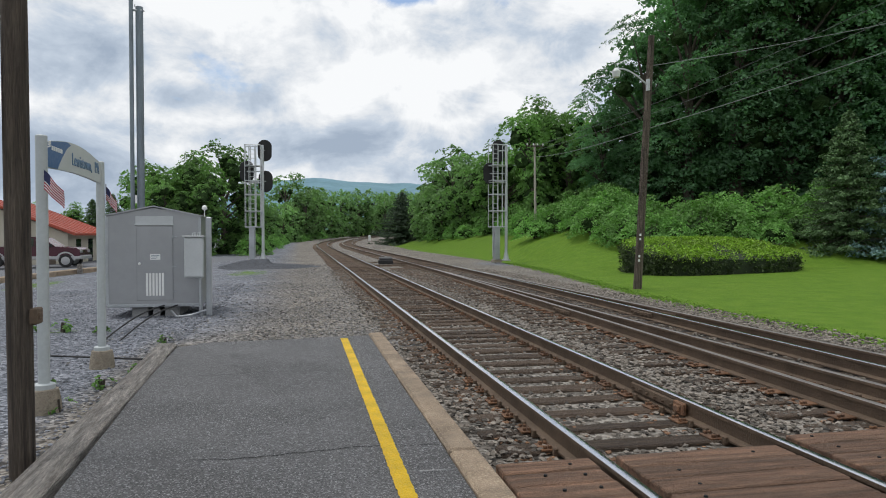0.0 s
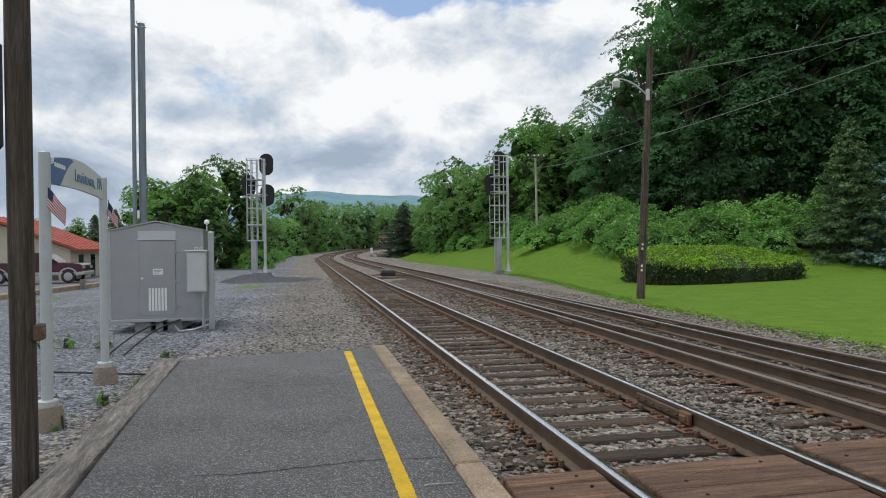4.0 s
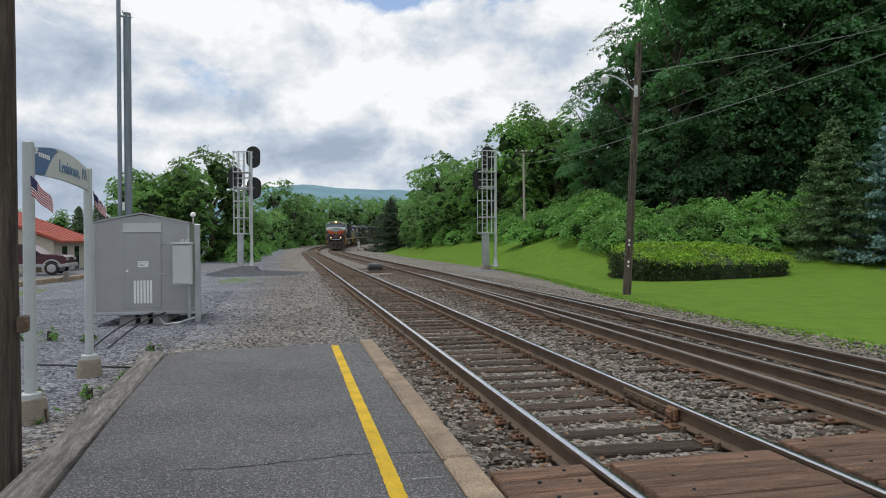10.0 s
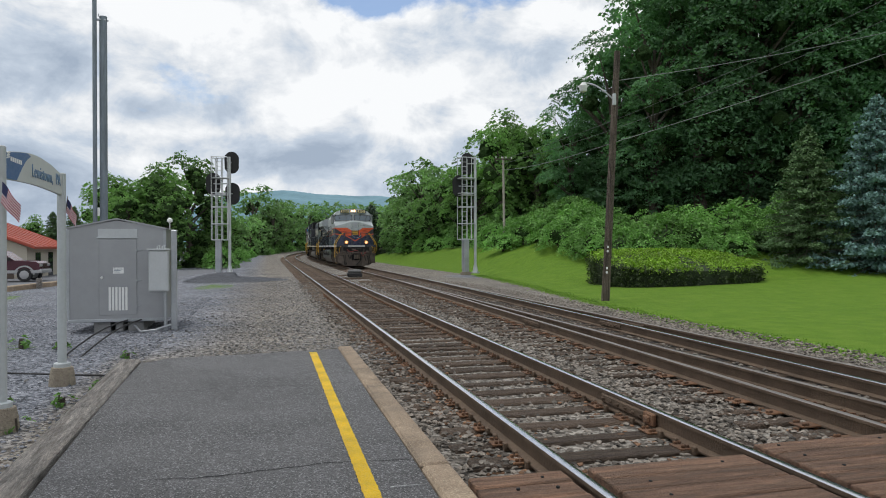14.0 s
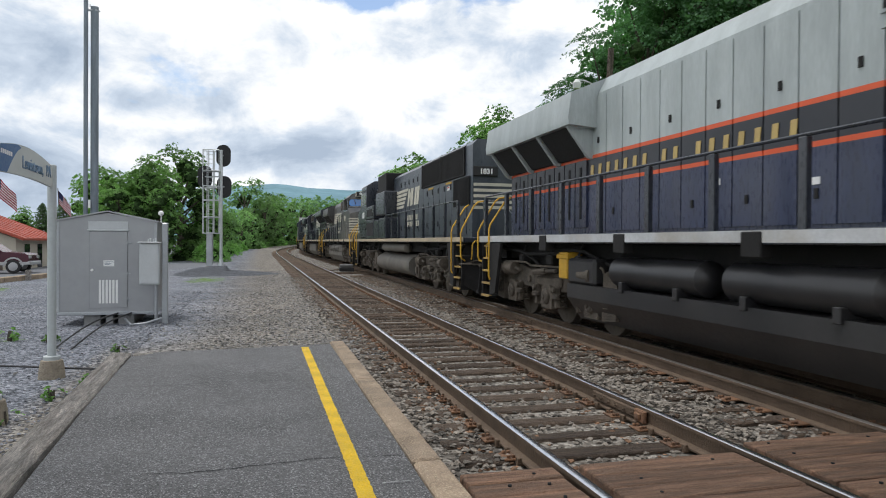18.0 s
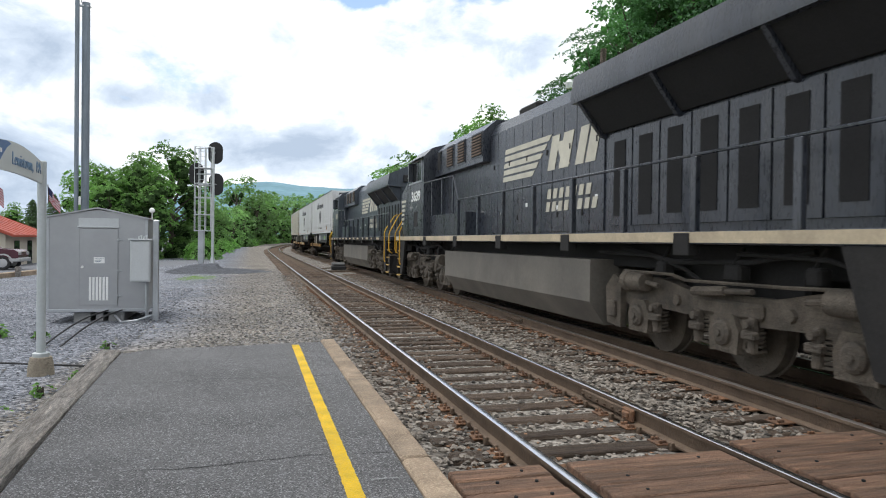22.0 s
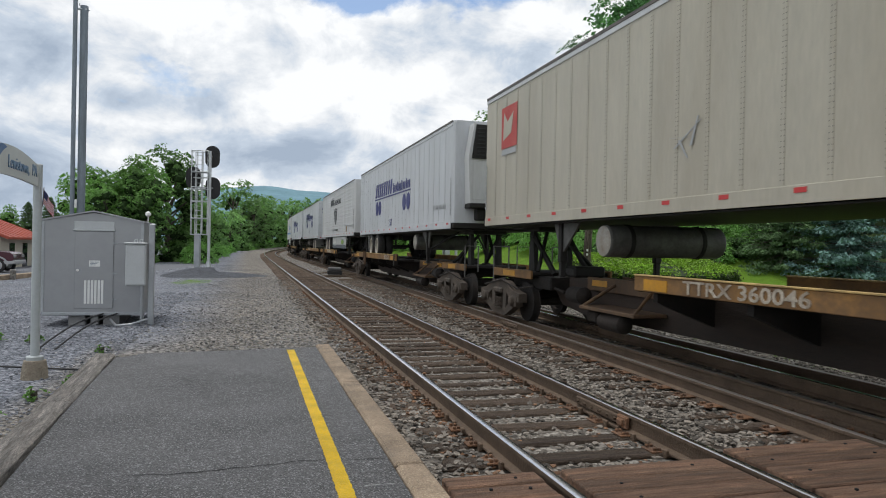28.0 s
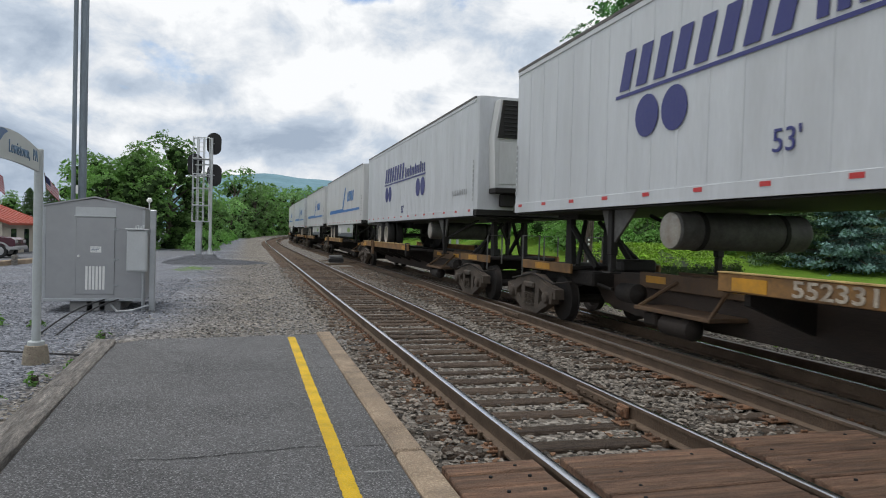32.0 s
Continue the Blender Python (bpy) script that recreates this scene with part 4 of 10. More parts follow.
def build_bungalow():
    s = thing("signal_bungalow", "brushed aluminium signal equipment cabinet with a pitched roof on blocks", "equipment cabinet")
    x0, x1, y0, y1, zb, zt, zr = -4.13, -2.2, 16.1, 17.9, 0.03, 1.98, 2.16
    mid = (x0 + x1) / 2
    k = Kit()
    k.prism([(x0, zb), (x1, zb), (x1, zt), (mid, zr - 0.02), (x0, zt)], "y", y0, y1)
    part("body", k, aluminium, s)
    for sgn in (-1, 1):
        k = Kit()
        e = x0 - 0.04 if sgn < 0 else x1 + 0.04
        ez = zt - 0.03
        k.prism([(mid, zr), (e, ez), (e, ez + 0.03), (mid, zr + 0.03)], "y", y0 - 0.06, y1 + 0.06)
        part("roof_panel", k, aluminium, s)
    for x in (x0 + 0.006, x1 - 0.006):
        k = Kit()
        k.box(x - 0.03, x + 0.03, y0 - 0.012, y0 - 0.001, zb, zt - 0.04, 0.004)
        part("corner_trim", k, galvanised, s)
    k = Kit()
    k.box(-3.54, -2.76, y0 - 0.014, y0 - 0.002, 1.78, 1.96, 0.004)
    k.box(-3.56, -2.74, y0 - 0.04, y0 - 0.002, 1.755, 1.785, 0.006)
    part("drip_cap", k, grey_paint, s, "pale grey vent panel over the door")
    k = Kit()
    k.box(-3.52, -2.77, y0 - 0.022, y0 - 0.003, 0.11, 1.74, 0.006)
    door = part("door", k, aluminium, s)
    k = Kit()
    for i in range(6):
        k.box(-3.33 + 0.066 * i, -3.285 + 0.066 * i, y0 - 0.03, y0 - 0.0225, 0.21, 0.71, 0.003)
    part("louvre", k, white_paint, door, "white slotted louvre")
    k = Kit()
    k.box(-3.24, -3.03, y0 - 0.026, y0 - 0.0225, 1.0, 1.13)
    part("notice", k, white_paint, door, "white notice")
    k = Kit()
    for i in range(3):
        k.box(-3.22, -3.05 - 0.03 * i, y0 - 0.029, y0 - 0.0265, 1.09 - 0.03 * i, 1.10 - 0.03 * i)
    part("notice_bars", k, mat("notice_ink", (0.1, 0.16, 0.22), 0.6, 0, 0, 2, 20, 0), door)
    k = Kit()
    k.lathe([(-0.06, 0.022), (-0.02, 0.022), (0, 0.03)], (-3.46, y0 - 0.02, 0.92), "y", 10)
    part("door_handle", k, white_paint, door)
    for z in (0.3, 0.85, 1.5):
        k = Kit()
        k.box(-2.79, -2.69, y0 - 0.035, y0 - 0.003, z - 0.012, z + 0.012, 0.004)
        k.tube([(-2.76, y0 - 0.03, z - 0.035), (-2.76, y0 - 0.03, z + 0.035)], 0.01, 6)
        part("hinge", k, galvanised, s)
    for x, w in ((-3.485, 0.165), (-3.145, 0.075), (-2.81, 0.16)):
        k = Kit()
        k.box(x - w, x + w, y0 + 0.1, y1 - 0.1, -0.35, zb, 0.01)
        part("support_block", k, mat("block_concrete", (0.26, 0.26, 0.26), 0.9, 0, 0.2, 3, 40, 0.3), s)
    k = Kit()
    k.box(x0, x1, y0 - 0.02, y1, zb - 0.07, zb, 0.01)
    part("skid", k, galvanised, s)
    k = Kit()
    k.tube([(-2.12, 16.25, 1.95), (-2.12, 16.25, 2.12)], 0.012, 6)
    k.lathe([(0, 0.02), (0.03, 0.06), (0.08, 0.055), (0.11, 0.02)], (-2.12, 16.25, 2.1), "z", 12)
    part("antenna", k, white_paint, s, "small white antenna")
    # meter stand
    m = thing("meter_stand", "galvanised meter box on a steel stand beside the cabinet", "meter box")
    k = Kit()
    k.box(-2.05, -1.93, 15.85, 15.93, -0.4, 1.93, 0.01)
    part("stand_post", k, galvanised, m)
    k = Kit()
    k.box(-2.19, -2.13, 15.85, 15.93, -0.4, 1.5, 0.008)
    part("stand_post", k, galvanised, m)
    k = Kit()
    k.box(-2.47, -2.08, 15.66, 15.84, 0.62, 1.5, 0.015)
    box = part("meter_box", k, grey_paint, m)
    k = Kit()
    k.box(-2.45, -2.10, 15.645, 15.659, 0.65, 1.47, 0.006)
    lid = part("box_door", k, grey_paint, box)
    k = Kit()
    k.box(-2.5, -2.05, 15.62, 15.86, 1.5, 1.53, 0.006)
    for x in (-2.3, -2.2):
        k.tube([(x, 15.7, 1.52), (x, 15.7, 1.58), (x + 0.05, 15.7, 1.6), (x + 0.05, 15.7, 1.52)], 0.015, 6)
    part("box_hood", k, grey_paint, box)
    k = Kit()
    k.tube([(-2.16, 15.8, 0.62), (-2.16, 15.8, -0.3)], 0.03, 8)
    part("conduit", k, galvanised, m)
    for i, (xa, xb) in enumerate(((-2.95, -3.32), (-2.68, -3.05))):
        k = Kit()
        pts = []
        for j in range(13):
            t = j / 12
            pts.append((xa + (xb - xa) * t, 16.05 - 3.6 * t, 0.0 - 0.28 * t + 0.1 * math.sin(math.pi * t)))
        k.tube(pts, 0.016, 6)
        sole("cable", k, black_matt, "black cable running from the cabinet into the gravel", "cable", "ground cables")
    k = Kit()
    k.tube([(-2.8, 16.0, -0.12), (-2.6, 15.5, -0.2), (-2.3, 15.45, -0.16), (-2.05, 15.8, -0.1)], 0.025, 8)
    sole("conduit_pipe", k, galvanised, "grey conduit pipe lying on the gravel", "pipe")
    k = Kit()
    k.tube([(-2.0, 10.15, -0.18), (-3.6, 10.9, -0.2)], 0.014, 6)
    sole("cable", k, black_matt, "dark cable lying on the gravel by the sign", "cable", "ground cables")


build_bungalow()


mast_steel = mat("weathered_blue_grey_steel", (0.20, 0.235, 0.27), 0.55, 0.3, 0.2, 2, 25, 0.05, (0.12, 0.14, 0.16), 0.6, stretch=(4, 4, 0.5))


def build_masts():
    for x, y, r, top, label in ((-4.46, 20, 0.055, 11.5, "slim galvanised steel antenna mast"), (-4.27, 20.1, 0.098, 7.72, "thick galvanised steel mast behind the cabinet")):
        t = thing("steel_mast", label, "mast", "masts behind the cabinet")
        k = Kit()
        k.tube([(x, y, -0.4), (x, y, top)], r, 14)
        part("tube", k, mast_steel, t)
        if r > 0.08:
            k = Kit()
            k.box(x - 0.16, x + 0.08, y - 0.09, y - 0.05, top - 0.12, top - 0.08, 0.005)
            k.tube([(x - 0.1, y - 0.06, top - 0.02), (x - 0.1, y - 0.06, top + 0.05)], 0.012, 6)
            k.tube([(x - 0.15, y, top - 0.1), (x + 0.13, y, top - 0.1)], 0.02, 6)
            part("clamp", k, galvanised, t)
            k = Kit()
            k.lathe([(0, 0.03), (0.2, 0.03), (0.22, 0.02)], (x - 0.1, y - 0.13, 2.4), "z", 8)
            part("small_fitting", k, white_paint, t)
    k = Kit()
    k.tube([(-5.6, 26, -0.3), (-5.6, 26, 3.7)], 0.02, 6)
    sole("thin_post", k, galvanised, "thin dark metal post in the yard", "post")


build_masts()


def signal_mast(x, y, heads, label, turn=0.0):
    """A tubular signal mast with a caged ladder, platform and black signal heads."""
    s = thing("railway_signal", label, "railway signal", "trackside signals", at=pose(x, y, -0.2, 0, 0, turn))
    steel = mat("signal_silver", (0.52, 0.54, 0.55), 0.45, 0.35, 0.08, 2, 30, 0.05)
    k = Kit()
    k.tube([(0.62, 0, 0), (0.62, 0, 7.7)], [0.1, 0.09], 12)
    part("mast", k, steel, s)
    k = Kit()
    k.lathe([(0, 0.3), (0.08, 0.3), (0.1, 0.2), (0.55, 0.11)], (0.62, 0, 0), "z", 10)
    part("mast_base", k, steel, s)
    k = Kit()
    k.box(-0.27, 0.09, -0.2, 0.2, 0.1, 2.3, 0.02)
    part("relay_case", k, galvanised, s, "narrow grey relay case under the ladder cage")
    k = Kit()
    k.box(-0.36, 0.18, -0.28, 0.28, -0.1, 0.1, 0.02)
    part("case_plinth", k, concrete, s)
    for dx in (-0.28, 0.1):
        k = Kit()
        k.tube([(dx, 0.15, 0.3), (dx, 0.15, 7.6)], 0.025, 6)
        part("ladder_rail", k, steel, s)
    k = Kit()
    for i in range(24):
        k.tube([(-0.28, 0.15, 0.5 + 0.3 * i), (0.1, 0.15, 0.5 + 0.3 * i)], 0.016, 5)
    tagged(part("ladder_rungs", k, steel, s), kind="stuff")
    for z in (2.25, 3.3, 4.4, 5.3, 6.3, 7.65):
        k = Kit()
        loop = [(-0.5, -0.4, z), (0.5, -0.4, z), (0.5, 0.4, z), (-0.5, 0.4, z), (-0.5, -0.4, z)]
        k.tube(loop, 0.03, 6)
        k.tube([(0.5, 0, z), (0.62, 0, z)], 0.03, 6)
        part("cage_hoop", k, steel, s)
    for dx in (-0.5, -0.17, 0.17, 0.5):
        for dy in (-0.4, 0.4):
            k = Kit()
            k.tube([(dx, dy, 2.25), (dx, dy, 7.65)], 0.022, 6)
            part("cage_bar", k, steel, s)
    for z in (3.3, 5.2, 6.3):
        k = Kit()
        k.box(-0.5, 0.55, -0.4, 0.4, z - 0.03, z, 0.01)
        part("standing_grate", k, steel, s)
    for hx, hz, facing in heads:
        k = Kit()
        w, h = 0.46, 0.72
        outl = [(hx + w * math.cos(a), hz + (h - w) * (1 if math.sin(a) >= 0 else -1) + w * math.sin(a)) for a in [2 * math.pi * i / 28 for i in range(28)]]
        k.prism(outl, "y", -0.03 + 0.3 * facing, 0.0 + 0.3 * facing)
        hd = part("signal_head", k, black_matt, s, "black oval signal backboard")
        k = Kit()
        for dz in (-0.3, 0, 0.3):
            k.lathe([(0, 0.1), (0.24, 0.1), (0.3, 0.12)], (hx, 0.3 * facing, hz + dz), "y", 10)
        part("lamp_housing", k, black_matt, hd)
        k = Kit()
        k.tube([(hx, 0.3 * facing, hz), (0.62, 0, hz)], 0.04, 6)
        part("bracket", k, steel, hd)
    return s


signal_mast(-3.1, 47.4, ((0.75, 7.35, 0.6), (0.8, 5.3, 0.6), (-0.42, 5.95, 1.0)), "silver railway signal mast with caged ladder and black oval heads")
signal_mast(12.75, 44.0, ((0.2, 7.32, 1.2), (-0.42, 5.8, 1.2)), "silver railway signal mast with caged ladder at the lawn edge", 8)


def build_street_lamp():
    p = wood_pole("lamp_pole", (11.62, 22.47, -0.9), (12.13, 22.47, 8.55), 0.15, 0.11, "tall leaning brown wooden pole with a street lamp arm")
    k = Kit()
    pts = []
    for i in range(10):
        t = i / 9
        pts.append((11.95 - 1.15 * t, 22.4 - 0.1 * t, 6.8 + 0.5 * math.sin(t * math.pi * 0.55)))
    k.tube(pts, 0.028, 8)
    k.box(11.9, 12.0, 22.3, 22.42, 6.6, 7.0, 0.01)
    part("lamp_arm", k, grey_paint, p)
    k = Kit()
    k.lathe([(-0.22, 0.07), (-0.2, 0.12), (0.0, 0.15), (0.06, 0.1), (0.12, 0.05)], (10.72, 22.3, 7.2), "z", 14)
    part("lamp_head", k, mat("lamp_shade", (0.62, 0.64, 0.63), 0.4, 0, 0.05, 2, 30, 0.02), p, "pale grey lamp head with clear lens")
    for z in (0.6, 0.75, 1.35, 1.5):
        k = Kit()
        k.box(11.56 + z * 0.05, 11.62 + z * 0.05, 22.29, 22.32, z, z + 0.08)
        part("pole_tag", k, white_paint, p)
    far = wood_pole("utility_pole", (18.3, 52.3, 0.3), (18.2, 52.3, 8.75), 0.11, 0.085, "pale slim utility pole against the woods")
    for c in far.children:
        c.data.materials[0] = mat("pale_pole_wood", (0.42, 0.38, 0.33), 0.9, 0, 0.25, 5, 40, 0.4, stretch=(6, 6, 0.4))
    k = Kit()
    k.box(17.5, 18.9, 52.16, 52.24, 8.5, 8.6, 0.01)
    arm = part("crossarm", k, pole_wood, far)
    for x in (17.55, 18.05, 18.4, 18.85):
        k = Kit()
        k.lathe([(0, 0.03), (0.05, 0.06), (0.12, 0.06), (0.16, 0.02)], (x, 52.2, 8.6), "z", 8)
        part("insulator", k, white_paint, arm, "white insulator")
    # wires
    for i, (a, b, sag) in enumerate((((12.12, 22.47, 7.5), (40, 30, 15.2), 0.3), ((12.05, 22.47, 5.3), (40, 23.5, 15.2), 0.3), ((18.2, 52.3, 7.7), (12.05, 22.47, 5.3), 0.2),
                                     ((18.2, 52.3, 8.55), (40, 26, 19.2), 1.0), ((18.2, 52.3, 8.2), (40, 25, 17.8), 1.0))):
        k = Kit()
        a, b = Vector(a), Vector(b)
        k.tube([a.lerp(b, j / 20) - Vector((0, 0, sag * 4 * (j / 20) * (1 - j / 20))) for j in range(21)], 0.014, 5)
        sole("overhead_wire", k, mat("wire_grey", (0.2, 0.21, 0.21), 0.6, 0, 0.05, 2, 30, 0), "grey overhead wire strung from a pole", "wire", "overhead wires")


build_street_lamp()


def build_heap():
    """A dumped heap of dark slate chippings round the foot of the signal."""
    k = Kit()
    n, rings = 36, 9
    cx, cy, rx, ry = -1.8, 39.0, 2.9, 3.0
    for j in range(rings + 1):
        f = j / rings
        for i in range(n):
            a = 2 * math.pi * i / n
            g = f * (1 + 0.14 * noise.noise((math.cos(a) * 1.6, math.sin(a) * 1.6, 4)))
            x, y = cx + rx * g * math.cos(a), cy + ry * g * math.sin(a)
            k.v.append((x, y, ground_z(x, y) - 0.03 + 0.2 * (1 - f ** 2) + 0.05 * noise.noise((x * 3, y * 3, 2)) * (1 - f)))
    k.f = [(j * n + i, j * n + (i + 1) % n, (j + 1) * n + (i + 1) % n, (j + 1) * n + i) for j in range(rings) for i in range(n)]
    k.m = [0] * len(k.f)
    sole("chipping_mound", k, mat("dark_slate_chippings", (0.085, 0.09, 0.105), 0.95, 0, 0.35, 4, 22, 0.9, (0.15, 0.155, 0.17), 0.6, speckle=0.3), "low heap of dark slate chippings beside the signal", "gravel heap")


build_heap()


def build_switch_machine():
    s = thing("switch_machine", "dark grey electric switch machine on the ties", "switch machine", at=pose(4.55, 38.6, 0))
    k = Kit()
    k.box(-0.3, 0.5, -0.3, 0.3, -0.1, 0.12, 0.03)
    part("case", k, black_matt, s)
    k = Kit()
    k.box(-0.26, 0.46, -0.26, 0.26, 0.12, 0.3, 0.05)
    part("motor_cover", k, mat("machine_grey", (0.12, 0.12, 0.12), 0.6, 0.2, 0.15, 2, 30, 0.05), s)
    for y in (-0.35, 0.35):
        k = Kit()
        k.box(-0.9, 2.3, y - 0.12, y + 0.12, -0.33, -0.15, 0.01)
        part("headblock_tie", k, tie_wood, s)
    k = Kit()
    k.tube([(0.4, 0, -0.05), (1.6, 0.2, -0.1)], 0.03, 6)
    part("throw_rod", k, rail_side, s)
    k = Kit()
    k.tube([(-0.3, 0.1, 0), (-0.8, 0.2, -0.05), (-0.9, 0.1, -0.2)], 0.03, 6)
    part("throw_rod", k, rail_side, s)


build_switch_machine()


def build_marker():
    k = Kit()
    p, a = on_track(150, 3.0)
    k.box(p.x - 0.25, p.x + 0.25, p.y - 0.1, p.y + 0.1, p.z - 0.4, p.z + 0.9, 0.05)
    sole("trackside_box", k, white_paint, "small white trackside box by the curve", "trackside box")


build_marker()


# ---- across the road ----
def build_house():
    h = thing("roadside_building", "low cream building with a red metal gable roof", "building")
    wall = mat("cream_stucco", (0.50, 0.46, 0.38), 0.9, 0, 0.08, 1, 30, 0.1)
    red = mat("red_metal_roof", (0.36, 0.07, 0.04), 0.55, 0.1, 0.12, 1, 20, 0.05, stretch=(1, 0.2, 1))
    x0, x1, y0, y1, base, eave, ridge = -24.5, -14.3, 47, 54.5, -0.8, 1.62, 3.75
    mid = (x0 + x1) / 2 + 0.3
    k = Kit()
    k.prism([(x0, base), (x1, base), (x1, eave), (mid, ridge - 0.25), (x0, eave)], "y", y0, y1)
    part("wall", k, wall, h)
    for s, e in ((-1, x0 - 0.45), (1, x1 + 0.55)):
        k = Kit()
        drop = eave - 0.12
        k.prism([(mid, ridge - 0.12), (e, drop), (e, drop + 0.14), (mid, ridge + 0.02)], "y", y0 - 0.5, y1 + 0.5)
        r = part("roof", k, red, h)
        for i in range(9):
            k = Kit()
            yy = y0 - 0.4 + i * (y1 - y0 + 0.8) / 8
            k.prism([(mid, ridge + 0.02), (e, drop + 0.14), (e, drop + 0.18), (mid, ridge + 0.06)], "y", yy - 0.02, yy + 0.02)
            part("seam", k, red, r)
    for y in (48.6, 51.2):
        k = Kit()
        k.box(x1 - 0.06, x1 + 0.02, y, y + 1.0, base + 0.1, eave - 0.35, 0.01)
        part("window", k, glass("dark_window"), h, "dark window opening")
    k = Kit()
    k.box(-15.6, -15.0, y0 - 0.03, y0 + 0.02, -0.8, 1.2, 0.01)
    part("door", k, mat("door_brown", (0.12, 0.09, 0.07), 0.6, 0, 0.1, 2, 20, 0.05), h)


build_house()


def build_pickup():
    t = thing("pickup_truck", "dark maroon pickup truck with silver lower trim parked by the road", "pickup truck", at=pose(-14.5, 42.4, -0.27))
    maroon = mat("maroon_paint", (0.075, 0.022, 0.036), 0.2, 0.2, 0.08, 1, 20, 0.0)
    silver = mat("silver_trim", (0.38, 0.38, 0.39), 0.4, 0.4, 0.06, 1, 20, 0.0)
    k = Kit()
    side = [(-2.75, 0.55), (2.4, 0.55), (2.5, 0.7), (2.47, 0.98), (2.3, 1.08), (1.25, 1.16), (-0.45, 1.14), (-2.75, 1.16)]
    k.prism(side, "y", -0.9, 0.9)
    part("body", k, maroon, t)
    k = Kit()
    k.prism([(1.25, 1.13), (0.6, 1.62), (0.2, 1.7), (-0.9, 1.7), (-1.15, 1.62), (-1.25, 1.13)], "y", -0.78, 0.78)
    part("cab_roof", k, maroon, t)
    k = Kit()
    k.prism([(1.1, 1.17), (0.55, 1.57), (0.25, 1.61), (0.2, 1.17)], "y", -0.795, 0.795)
    k.prism([(0.1, 1.17), (0.12, 1.62), (-0.85, 1.62), (-1.1, 1.17)], "y", -0.795, 0.795)
    part("side_glass", k, glass("car_glass", (0.03, 0.035, 0.04)), t)
    k = Kit()
    k.box(-2.74, 2.46, -0.915, 0.915, 0.45, 0.64, 0.03)
    part("lower_trim", k, silver, t, "silver two-tone lower trim")
    k = Kit()
    k.box(2.36, 2.6, -0.92, 0.92, 0.46, 0.66, 0.04)
    part("front_bumper", k, silver, t)
    for y in (-0.68, 0.68):
        k = Kit()
        k.box(2.36, 2.52, y - 0.2, y + 0.2, 0.8, 0.96, 0.03)
        part("headlight", k, glass("lamp_glass", (0.3, 0.3, 0.3)), t)
    for x in (1.75, -1.75):
        for s in (-1, 1):
            k = Kit()
            k.lathe([(-0.11, 0.36), (-0.12, 0.33), (0.12, 0.33), (0.11, 0.36)], (x, 0.82 * s, 0.38), "y", 20)
            w = part("wheel", k, black_matt, t)
            k = Kit()
            k.lathe([(-0.128, 0.2), (-0.122, 0.23), (0.122, 0.23), (0.128, 0.2)], (x, 0.82 * s, 0.38), "y", 16)
            part("rim", k, silver, w)
            k = Kit()
            arch = [(x + r * math.cos(a), 0.38 + r * math.sin(a)) for r, n in ((0.5, 1), (0.42, -1)) for a in [math.pi * i / 12 for i in range(13)][::n]]
            k.prism(arch, "y", 0.9 * s, 0.93 * s)
            part("fender_flare", k, silver, t)
    k = Kit()
    k.box(0.95, 1.1, -1.08, -0.9, 1.15, 1.32, 0.02)
    part("mirror", k, black_matt, t)


build_pickup()


def build_road_wall():
    w = thing("low_kerb_wall", "low tan concrete kerb wall along the road", "kerb", kind="structure")
    pts = [(-11.6, 22), (-11.1, 29), (-10.6, 33), (-9.9, 37.2), (-9.6, 41)]
    for a, b in zip(pts, pts[1:]):
        k = Kit()
        L = math.hypot(b[0] - a[0], b[1] - a[1])
        k.box(-0.15, 0.15, 0.01, L - 0.01, -0.5, 0.0, 0.03)
        part("kerb_block", k, kerb_stone, w, at=pose(a[0], a[1], -0.05, 0, 0, math.degrees(-math.atan2(b[0] - a[0], b[1] - a[1]))))
    t = thing("parking_stop", "short dark wooden parking post by the kerb", "post", at=pose(-10.0, 34.5, -0.3))
    k = Kit()
    k.box(-0.1, 0.1, -0.1, 0.1, 0, 0.5, 0.02)
    part("post", k, old_timber, t)


build_road_wall()


# ---- trees, shrubs, hills ----
def leaf_cloud(rng, centres, per, spread, size, flat=0.6):
    """Many small leaf blades round clump centres, as arrays of vertices and faces."""
    c = np.repeat(np.asarray(centres), per, 0)
    n = len(c)
    d = rng.normal(size=(n, 3)) * spread
    d[:, 2] *= flat
    p = c + d
    u = rng.normal(size=(n, 3))
    u /= np.linalg.norm(u, axis=1, keepdims=True)
    w = rng.normal(size=(n, 3)) + np.array([0, 0, 0.6])
    v = np.cross(u, w)
    v /= np.linalg.norm(v, axis=1, keepdims=True)
    s = size * rng.uniform(0.6, 1.35, (n, 1))
    V = np.stack([p - u * s * 0.6, p + v * s * 0.42, p + u * s * 0.75, p - v * s * 0.42], 1).reshape(-1, 3)
    F = np.arange(4 * n).reshape(-1, 4)
    return V, F


